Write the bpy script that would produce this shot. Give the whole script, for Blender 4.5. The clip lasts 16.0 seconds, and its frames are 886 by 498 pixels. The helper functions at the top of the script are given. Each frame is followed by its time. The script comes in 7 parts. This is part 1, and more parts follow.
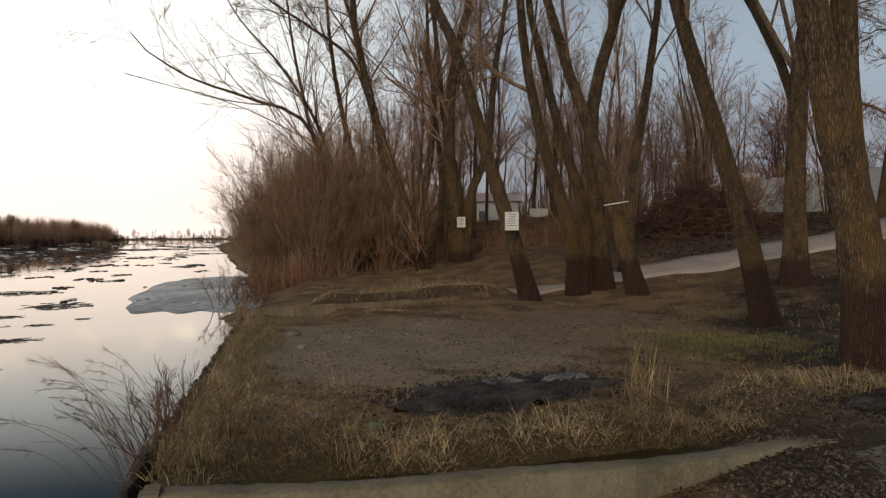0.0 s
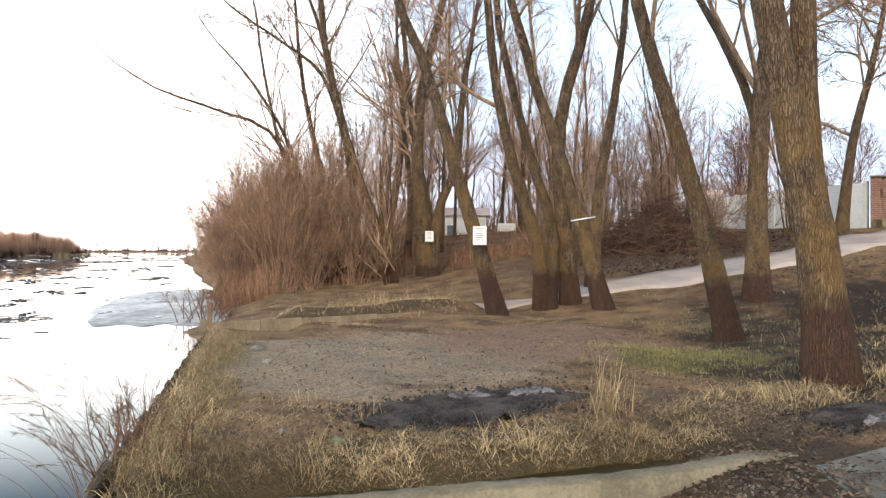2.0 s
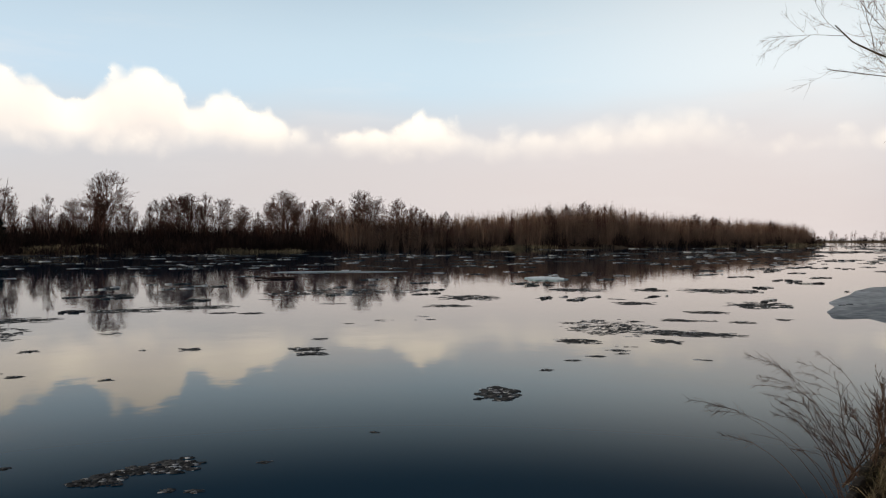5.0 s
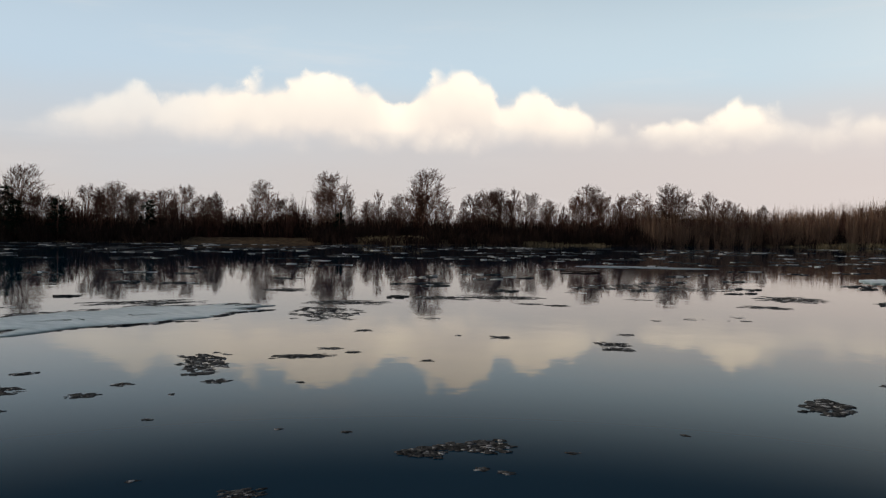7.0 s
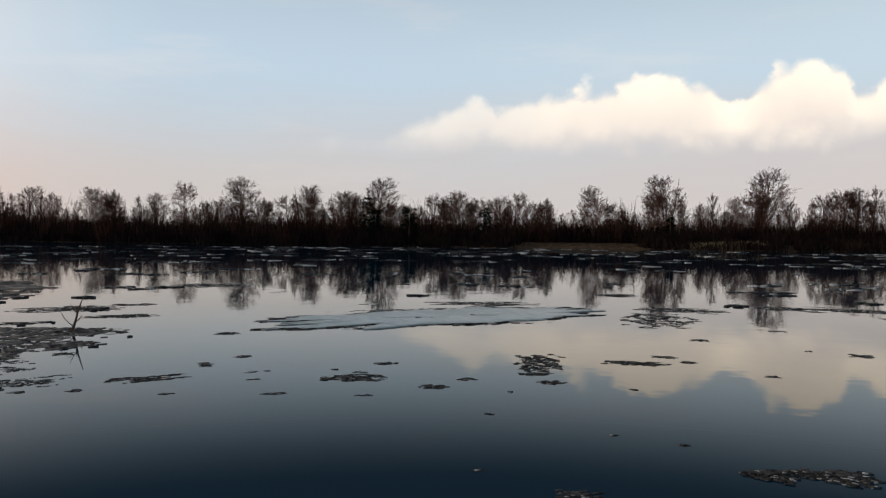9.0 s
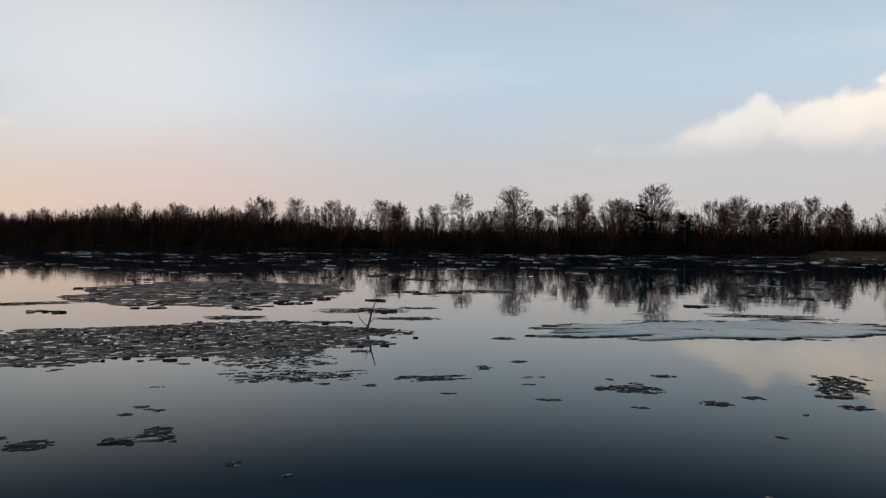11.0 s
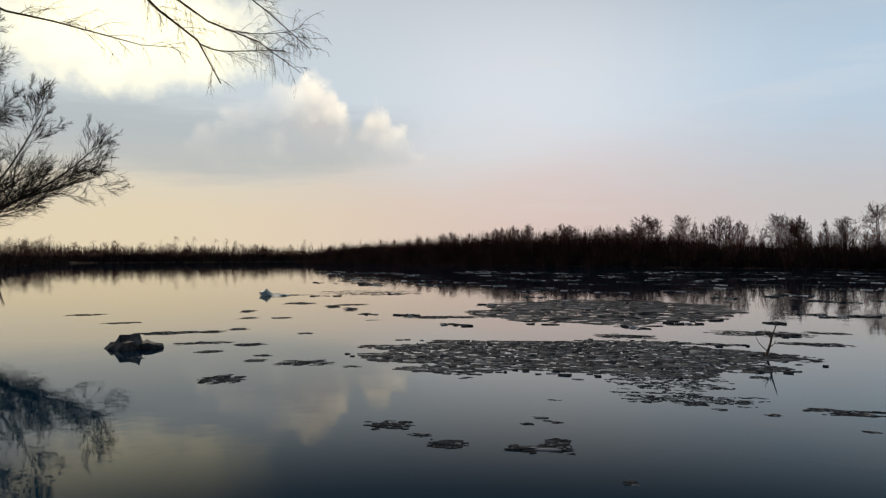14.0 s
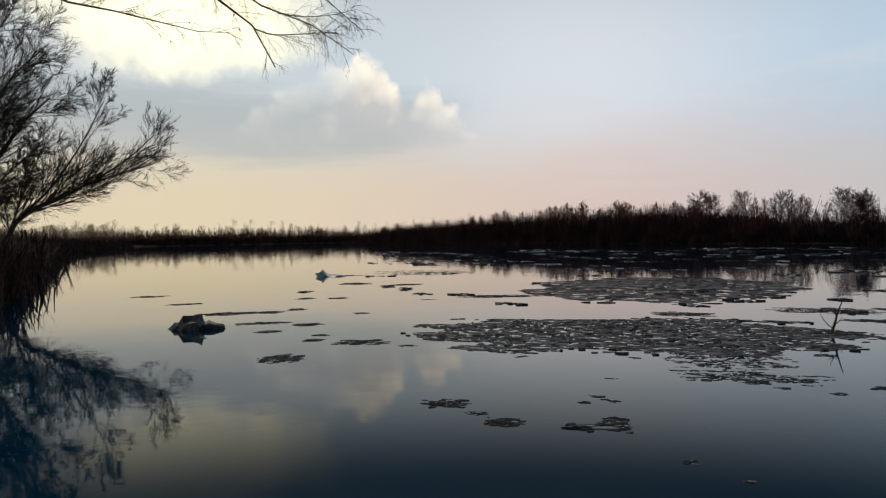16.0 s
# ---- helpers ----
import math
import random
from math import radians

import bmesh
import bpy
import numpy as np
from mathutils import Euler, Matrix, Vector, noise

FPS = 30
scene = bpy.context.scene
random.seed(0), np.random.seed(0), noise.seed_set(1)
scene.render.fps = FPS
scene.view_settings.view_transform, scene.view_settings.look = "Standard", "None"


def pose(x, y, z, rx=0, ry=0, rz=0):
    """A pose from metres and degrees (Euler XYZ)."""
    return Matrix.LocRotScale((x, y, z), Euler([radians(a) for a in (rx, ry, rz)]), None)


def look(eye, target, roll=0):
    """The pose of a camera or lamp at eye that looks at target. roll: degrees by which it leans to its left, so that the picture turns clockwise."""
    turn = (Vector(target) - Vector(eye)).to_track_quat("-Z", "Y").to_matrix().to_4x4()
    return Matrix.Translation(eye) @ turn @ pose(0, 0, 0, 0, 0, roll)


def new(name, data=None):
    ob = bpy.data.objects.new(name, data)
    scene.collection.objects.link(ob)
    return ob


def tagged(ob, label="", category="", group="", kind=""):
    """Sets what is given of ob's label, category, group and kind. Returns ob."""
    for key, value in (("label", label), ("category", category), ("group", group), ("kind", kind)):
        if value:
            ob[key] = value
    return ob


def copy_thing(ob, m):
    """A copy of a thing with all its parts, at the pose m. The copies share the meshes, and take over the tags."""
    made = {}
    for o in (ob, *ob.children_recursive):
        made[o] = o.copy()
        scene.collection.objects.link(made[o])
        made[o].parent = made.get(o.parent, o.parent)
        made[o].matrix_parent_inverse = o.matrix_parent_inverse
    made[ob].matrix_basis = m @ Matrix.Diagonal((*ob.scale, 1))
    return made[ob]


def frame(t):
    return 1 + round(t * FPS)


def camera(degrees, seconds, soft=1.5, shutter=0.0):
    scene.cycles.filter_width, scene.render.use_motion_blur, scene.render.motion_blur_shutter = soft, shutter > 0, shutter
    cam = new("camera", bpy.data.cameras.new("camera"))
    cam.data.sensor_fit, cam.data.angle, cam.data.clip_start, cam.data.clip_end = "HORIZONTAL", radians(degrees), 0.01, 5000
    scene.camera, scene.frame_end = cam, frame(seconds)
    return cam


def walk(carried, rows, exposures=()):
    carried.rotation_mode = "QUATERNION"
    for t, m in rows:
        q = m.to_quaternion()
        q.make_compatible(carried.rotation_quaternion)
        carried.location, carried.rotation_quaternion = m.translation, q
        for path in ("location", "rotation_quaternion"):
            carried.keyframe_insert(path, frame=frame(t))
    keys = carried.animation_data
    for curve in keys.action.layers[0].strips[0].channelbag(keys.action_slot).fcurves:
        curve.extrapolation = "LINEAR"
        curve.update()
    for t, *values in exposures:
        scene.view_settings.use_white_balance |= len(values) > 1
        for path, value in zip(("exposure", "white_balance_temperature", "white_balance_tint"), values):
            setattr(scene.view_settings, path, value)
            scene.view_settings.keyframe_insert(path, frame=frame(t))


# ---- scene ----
cam = camera(59.16, 16.0, soft=1.3)

# the eye turns on the spot, 2.2 m above the river: seconds, yaw, pitch, roll
PATH = [(0, 0.01, -0.95, 0.36), (0.5, -7.44, -1.12, 0.29), (1, -11.27, -0.01, -0.24), (1.5, -8.71, 0.26, -0.23),
        (2, -2.32, 0.08, -0.03), (2.5, 10.35, -0.63, 0.44), (3, 19.32, -0.71, 0.02), (3.5, 26.44, -0.49, 0.20),
        (4, 34.44, -0.70, -0.15), (4.5, 42.68, -0.58, 0.02), (4.7, 44.93, -0.60, 0.05), (6.8, 67.73, -1.12, -0.75),
        (7, 70.12, -1.22, -0.76), (7.5, 76.66, -1.66, -0.67), (8, 81.84, -1.52, -0.89), (8.5, 88.15, -1.22, -0.65),
        (9, 93.88, -1.11, -0.61), (9.2, 95.63, -0.76, -0.45), (11.3, 117.46, -0.65, -0.33), (11.5, 120.18, -0.51, -0.18),
        (12, 125.57, -0.28, 0.14), (12.5, 130.08, -0.06, 0.26), (13, 133.12, 0.08, 0.41), (13.5, 137.22, -0.39, -0.42),
        (14, 141.25, 0.62, 0.15), (14.5, 144.52, -1.09, 1.67), (15, 144.29, 0.20, 0.78), (15.5, 146.39, -0.89, 0.90),
        (16, 145.16, -0.86, 0.91)]
ARM = 0.2


def eye_at(yaw):
    a = radians(yaw)
    return -ARM * math.sin(a), ARM * math.cos(a) - ARM, 2.2


walk(cam, [(t, pose(*eye_at(y), 90 + p, r, y)) for t, y, p, r in PATH],
     exposures=[(0.0, 0.8, 7400, 11), (0.5, 1.7, 7000, 10), (1.0, 2.55, 6600, 9), (1.5, 2.7, 6600, 9), (2.0, 2.55, 6700, 9), (2.5, 1.55, 7100, 9), (3.0, 0.3, 7100, 9), (3.5, 0.0, 6800, 9), (4.5, 0.15, 6600, 9),
                (7.0, 0.0, 6800, 10), (9.0, 0.0, 6800, 10), (12.0, -0.08, 6600, 10), (16.0, -0.1, 6500, 9)])

# ---- sky and sun ----
SUN_AZ, SUN_EL = 164.0, 27.0


class Nodes:
    """Short hand for node trees."""

    def __init__(self, tree):
        self.tree = tree
        tree.nodes.clear()

    def add(self, kind):
        return self.tree.nodes.new(kind)

    def link(self, a, b):
        self.tree.links.new(a, b)

    def put(self, sock, v):
        if hasattr(v, "is_output"):
            self.link(v, sock)
        elif isinstance(v, (tuple, list)) and len(v) == 3 and sock.type == "RGBA":
            sock.default_value = (*v, 1)
        else:
            sock.default_value = v

    def math(self, op, a, b=0.0, c=0.0, clamp=False):
        n = self.add("ShaderNodeMath")
        n.operation, n.use_clamp = op, clamp
        for i, v in enumerate((a, b, c)):
            self.put(n.inputs[i], v)
        return n.outputs[0]

    def ramp(self, v, lo, hi, a=0.0, b=1.0):
        n = self.add("ShaderNodeMapRange")
        n.interpolation_type = "SMOOTHSTEP"
        for i, w in enumerate((v, lo, hi, a, b)):
            self.put(n.inputs[i], w)
        return n.outputs[0]

    def mix(self, f, a, b, blend="MIX"):
        n = self.add("ShaderNodeMix")
        n.data_type, n.blend_type = "RGBA", blend
        self.put(n.inputs[0], f), self.put(n.inputs[6], a), self.put(n.inputs[7], b)
        return n.outputs[2]

    def curve(self, v, lo, hi, points):
        """A smooth curve through (place, value) points, values from 0 to 20."""
        n = self.add("ShaderNodeValToRGB")
        n.color_ramp.interpolation = "EASE"
        el_ = n.color_ramp.elements
        while len(el_) < len(points):
            el_.new(0.5)
        for q, (x, y) in enumerate(points):
            el_[q].position = (x - lo) / (hi - lo)
            el_[q].color = (y / 20, y / 20, y / 20, 1)
        self.put(n.inputs[0], self.math("DIVIDE", self.math("SUBTRACT", v, lo), hi - lo, clamp=True))
        return self.math("MULTIPLY", n.outputs[0], 20.0)

    def cells(self, vec, scale):
        n = self.add("ShaderNodeTexVoronoi")
        n.feature = "SMOOTH_F1"
        self.put(n.inputs["Vector"], vec), self.put(n.inputs["Scale"], scale), self.put(n.inputs["Smoothness"], 0.35)
        return n.outputs["Distance"]

    def noise(self, vec, scale, detail=4.0, rough=0.55):
        n = self.add("ShaderNodeTexNoise")
        if vec is not None:
            self.put(n.inputs["Vector"], vec)
        self.put(n.inputs["Scale"], scale), self.put(n.inputs["Detail"], detail), self.put(n.inputs["Roughness"], rough)
        return n.outputs["Fac"]

    def stretch(self, vec, sx, sy, sz):
        n = self.add("ShaderNodeVectorMath")
        n.operation = "MULTIPLY"
        self.put(n.inputs[0], vec)
        n.inputs[1].default_value = (sx, sy, sz)
        return n.outputs[0]


world = bpy.data.worlds.new("sky")
scene.world = world
world.use_nodes = True
w = Nodes(world.node_tree)
dirn = w.add("ShaderNodeTexCoord").outputs["Generated"]
xyz = w.add("ShaderNodeSeparateXYZ")
w.link(dirn, xyz.inputs[0])
el = w.math("MULTIPLY", w.math("ARCSINE", xyz.outputs[2]), 57.2958)
az = w.math("MULTIPLY", w.math("ARCTAN2", w.math("MULTIPLY", xyz.outputs[0], -1.0), xyz.outputs[1]), 57.2958)
sky = w.add("ShaderNodeTexSky")
sky.sky_type, sky.sun_disc = "NISHITA", False
sky.sun_elevation, sky.sun_rotation = radians(SUN_EL), radians(-SUN_AZ)
sky.air_density, sky.dust_density, sky.ozone_density = 1.0, 1.5, 1.0
base = w.mix(1.0, sky.outputs[0], (0.03, 0.03, 0.032), "MULTIPLY")
puff = w.noise(dirn, 12.0, 7.0, 0.65)
fine = w.noise(dirn, 26.0, 5.0, 0.6)
wisp = w.noise(w.stretch(dirn, 1, 1, 3.5), 2.6, 5.0, 0.55)
streak = w.noise(w.stretch(dirn, 1, 1, 7.0), 3.2, 5.0, 0.6)


def bell(v, mid, half):
    """1 at mid, 0 at mid +- half and beyond."""
    return w.ramp(w.math("ABSOLUTE", w.math("SUBTRACT", v, mid)), half, 0.0)


# thin high veil: rose at the horizon, milky blue above, straw-coloured towards the sun
veil = w.ramp(el, 34.0, 11.0, 0.04, 0.96)
low_col = w.mix(w.ramp(az, 40.0, 80.0), (0.64, 0.57, 0.57), (0.63, 0.60, 0.60))
low_col = w.mix(w.ramp(az, 112.0, 136.0), low_col, (0.76, 0.60, 0.56))
low_col = w.mix(w.ramp(az, 128.0, 165.0), low_col, (0.82, 0.70, 0.50))
high_col = w.mix(w.ramp(w.math("ADD", az, w.math("MULTIPLY", wisp, 40.0)), 60.0, 125.0), (0.60, 0.745, 0.855), (0.54, 0.685, 0.83))
high_col = w.mix(w.math("MULTIPLY", bell(az, 136.0, 24.0), 0.8), high_col, (0.83, 0.85, 0.89))
high_col = w.mix(w.ramp(az, 50.0, 22.0), high_col, (0.80, 0.86, 0.90))
high_col = w.mix(w.ramp(az, 130.0, 168.0), high_col, (0.66, 0.72, 0.74))
veil_col = w.mix(w.ramp(w.math("ADD", el, w.math("MULTIPLY", w.math("SUBTRACT", wisp, 0.5), 6.0)), 2.0, 12.0), low_col, high_col)
veil_col = w.mix(w.math("MULTIPLY", w.ramp(streak, 0.5, 0.75), 0.25), veil_col, (0.84, 0.82, 0.82))
col = w.mix(veil, base, veil_col)

# bank of cloud over the far shore: a crest line of heaps, fading into lilac haze below
crest = w.curve(az, 0.0, 180.0, [(10, 6.5), (15.5, 7.0), (17.3, 7.7), (22, 7.7), (25.5, 7.5), (28, 9.0), (30, 9.9), (34, 9.5), (45.6, 8.3), (47.2, 9.2), (49, 9.7), (52, 8.9), (55, 8.6), (57.5, 8.0), (59.2, 8.6), (60.3, 9.8), (62, 10.1), (63.1, 11.0),
                              (66.1, 10.2), (66.9, 11.6), (69.3, 12.3), (71, 11.8), (73.8, 9.8), (75.5, 11.4), (79, 11.7), (84, 11.0), (87.9, 10.3), (89.5, 9.7), (91.2, 10.1), (96, 8.7), (102, 7.5), (110, 5.5)])
roll = w.add("ShaderNodeVectorMath")
roll.operation = "ADD"
w.link(dirn, roll.inputs[0])
shift = w.add("ShaderNodeCombineXYZ")
for q in range(3):
    w.link(w.math("MULTIPLY", fine, 0.035), shift.inputs[q])
w.link(shift.outputs[0], roll.inputs[1])
lumps, knobs = w.cells(roll.outputs[0], 17.0), w.cells(roll.outputs[0], 44.0)
billow = w.math("ADD", w.math("MULTIPLY", w.math("SUBTRACT", 0.38, lumps), 1.7), w.math("MULTIPLY", w.math("SUBTRACT", 0.38, knobs), 0.9))
billow = w.math("ADD", billow, w.math("MULTIPLY", w.math("SUBTRACT", puff, 0.5), 0.6))
billow = w.math("MINIMUM", billow, 0.6)
under = w.math("ADD", w.math("SUBTRACT", crest, el), billow)
sharp = w.ramp(w.math("ABSOLUTE", w.math("SUBTRACT", az, 71.0)), 36.0, 16.0, 2.2, 0.9)
body = w.math("MULTIPLY", w.ramp(w.math("DIVIDE", under, sharp), 0.0, 1.0), w.ramp(w.math("ADD", el, w.math("MULTIPLY", billow, 0.6)), 5.4, 7.7))
power = w.math("MULTIPLY", w.curve(az, 0.0, 180.0, [(5, 0), (14, 5), (17, 18), (24, 18), (27, 11), (40, 10), (46, 11), (48, 19), (54, 16), (58, 9), (61, 19.5), (74, 19.5), (77, 18), (85, 17), (89, 12), (92, 10), (97, 8), (104, 4), (112, 0)]), 0.05)
haze = w.math("MULTIPLY", w.ramp(el, 11.0, 6.0), w.math("MULTIPLY", bell(az, 52.0, 75.0), 0.75))
col = w.mix(haze, col, w.mix(w.ramp(az, 20.0, 75.0), (0.78, 0.70, 0.68), (0.63, 0.60, 0.61)))
lit = w.math("ADD", w.ramp(under, 5.0, 0.1, 0.25, 0.85), w.math("MULTIPLY", billow, 0.26), clamp=True)
heap_col = w.mix(lit, (0.80, 0.73, 0.70), (1.30, 1.17, 1.0))
col = w.mix(w.math("MULTIPLY", body, power), col, heap_col)

# grey streaked cloud below the sun
grey = w.math("ADD", bell(el, 8.2, 5.2), w.math("MULTIPLY", w.math("SUBTRACT", streak, 0.5), 1.8))
grey = w.math("MULTIPLY", w.ramp(grey, 0.25, 0.9), w.ramp(w.math("ADD", az, w.math("MULTIPLY", w.math("SUBTRACT", puff, 0.5), 16.0)), 139.0, 152.0))
col = w.mix(w.math("MULTIPLY", grey, 0.85), col, w.mix(w.ramp(el, 5.0, 11.0), (0.54, 0.55, 0.53), (0.47, 0.53, 0.57)))
# sunlit heap beside it
crest2 = w.curve(az, 90.0, 180.0, [(90, 0), (136, 4), (140, 7.4), (142.8, 8.8), (144.6, 10.2), (145.4, 11.3), (146.4, 11.7), (147.6, 11.0), (148.4, 11.6), (149.4, 12.9), (150.7, 13.5), (153, 13.2), (155.5, 12), (158, 10), (164, 3)])
under2 = w.math("ADD", w.math("SUBTRACT", crest2, el), w.math("MULTIPLY", billow, 1.25))
body2 = w.math("MULTIPLY", w.ramp(under2, 0.0, 1.3), w.ramp(w.math("ADD", el, w.math("MULTIPLY", billow, 0.9)), 6.0, 10.0))
lit2 = w.math("ADD", w.ramp(under2, 3.6, 0.2, 0.22, 0.82), w.math("MULTIPLY", billow, 0.7), clamp=True)
col = w.mix(w.math("MULTIPLY", body2, w.ramp(az, 154.0, 150.0, 0.2, 0.88)), col, w.mix(lit2, (0.66, 0.63, 0.60), (1.45, 1.3, 1.05)))
# veiled sun breaking through above
da = w.math("DIVIDE", w.math("SUBTRACT", az, 163.5), 9.0)
de = w.math("DIVIDE", w.math("SUBTRACT", el, 15.2), 3.4)
disc = w.math("ADD", w.math("ADD", w.math("MULTIPLY", da, da), w.math("MULTIPLY", de, de)), w.math("MULTIPLY", w.math("SUBTRACT", puff, 0.5), 3.0))
col = w.mix(w.ramp(disc, 1.7, 0.0), col, (1.45, 1.36, 1.0))
# the sky away from the sun is deeper
away = w.math("MULTIPLY", w.ramp(az, 22.0, -5.0), w.ramp(az, -150.0, -100.0))
col = w.mix(away, col, w.mix(1.0, col, (0.25, 0.305, 0.38), "MULTIPLY"))
bg = w.add("ShaderNodeBackground")
w.link(col, bg.inputs[0])
bg.inputs[1].default_value = 1.0
w.link(bg.outputs[0], w.add("ShaderNodeOutputWorld").inputs[0])

sun = new("sun", bpy.data.lights.new("sun", "SUN"))
sun.data.energy, sun.data.angle, sun.data.color = 0.42, radians(12), (1.0, 0.83, 0.61)
sa, se = radians(SUN_AZ), radians(SUN_EL)
sun.matrix_world = look((0, 0, 50), (50 * math.sin(sa) * math.cos(se), -50 * math.cos(sa) * math.cos(se), 50 - 50 * math.sin(se)))


# ---- materials ----
def material(name, low, high, scale=3.0, fine=40.0, rough=0.85, bump=0.3, stretch=(1, 1, 1), extra=None, per_object=0.0, per_island=0.0, spec=0.3, dist=0.02, crack=0.0):
    m = bpy.data.materials.new(name)
    m.use_nodes = True
    g = Nodes(m.node_tree)
    co = g.stretch(g.add("ShaderNodeTexCoord").outputs["Object"], *stretch)
    broad, small = g.noise(co, scale, 5), g.noise(co, fine, 4)
    f = g.ramp(g.math("ADD", g.math("MULTIPLY", broad, 0.6), g.math("MULTIPLY", small, 0.4)), 0.34, 0.66)
    c = g.mix(f, low, high)
    rift = None
    if crack:
        vo = g.add("ShaderNodeTexVoronoi")
        vo.feature = "DISTANCE_TO_EDGE"
        g.put(vo.inputs["Vector"], g.stretch(g.add("ShaderNodeTexCoord").outputs["Object"], 1, 1, 0.17))
        g.put(vo.inputs["Scale"], crack)
        rift = g.ramp(g.math("ADD", vo.outputs["Distance"], g.math("MULTIPLY", g.math("SUBTRACT", small, 0.5), 0.25)), 0.0, 0.22)
        c = g.mix(rift, g.mix(0.5, c, (0.016, 0.011, 0.008)), c)
    if extra:
        c = extra(g, co, c)
    vary = None
    if per_object:
        vary = (g.add("ShaderNodeObjectInfo").outputs["Random"], per_object)
    if per_island:
        vary = (g.add("ShaderNodeNewGeometry").outputs["Random Per Island"], per_island)
    if vary:
        hsv = g.add("ShaderNodeHueSaturation")
        g.put(hsv.inputs["Value"], g.ramp(vary[0], 0.0, 1.0, 1 - vary[1], 1 + vary[1]))
        g.put(hsv.inputs["Color"], c)
        c = hsv.outputs[0]
    b = g.add("ShaderNodeBsdfPrincipled")
    g.put(b.inputs["Base Color"], c)
    g.put(b.inputs["Roughness"], rough)
    g.put(b.inputs["Specular IOR Level"], spec)
    if bump:
        bm = g.add("ShaderNodeBump")
        bm.inputs["Strength"].default_value, bm.inputs["Distance"].default_value = bump, dist
        hgt = g.math("ADD", g.math("MULTIPLY", broad, 0.5), small)
        g.put(bm.inputs["Height"], g.math("ADD", hgt, g.math("MULTIPLY", rift, 1.2)) if crack else hgt)
        g.link(bm.outputs[0], b.inputs["Normal"])
    g.link(b.outputs[0], g.add("ShaderNodeOutputMaterial").inputs[0])
    return m


FLOOD = 1.6


def lichen(g, co, c):
    """Ochre lichen on the lower bark, and the dark red-brown stain that a flood left below one level."""
    pos = g.add("ShaderNodeSeparateXYZ")
    here = g.add("ShaderNodeNewGeometry").outputs["Position"]
    g.link(here, pos.inputs[0])
    z = g.math("ADD", pos.outputs[2], g.math("MULTIPLY", g.math("SUBTRACT", g.noise(here, 5.0, 5), 0.5), 0.5))
    drift = g.math("MULTIPLY", g.ramp(g.noise(here, 1.6, 4), 0.36, 0.62), g.ramp(z, 7.0, 2.0))
    c = g.mix(g.math("MULTIPLY", drift, 0.65), c, (0.26, 0.155, 0.055))
    return g.mix(g.ramp(z, FLOOD + 0.14, FLOOD - 0.14, 0.0, 0.88), c, g.mix(g.noise(co, 9, 4), (0.036, 0.018, 0.013), (0.10, 0.050, 0.036)))


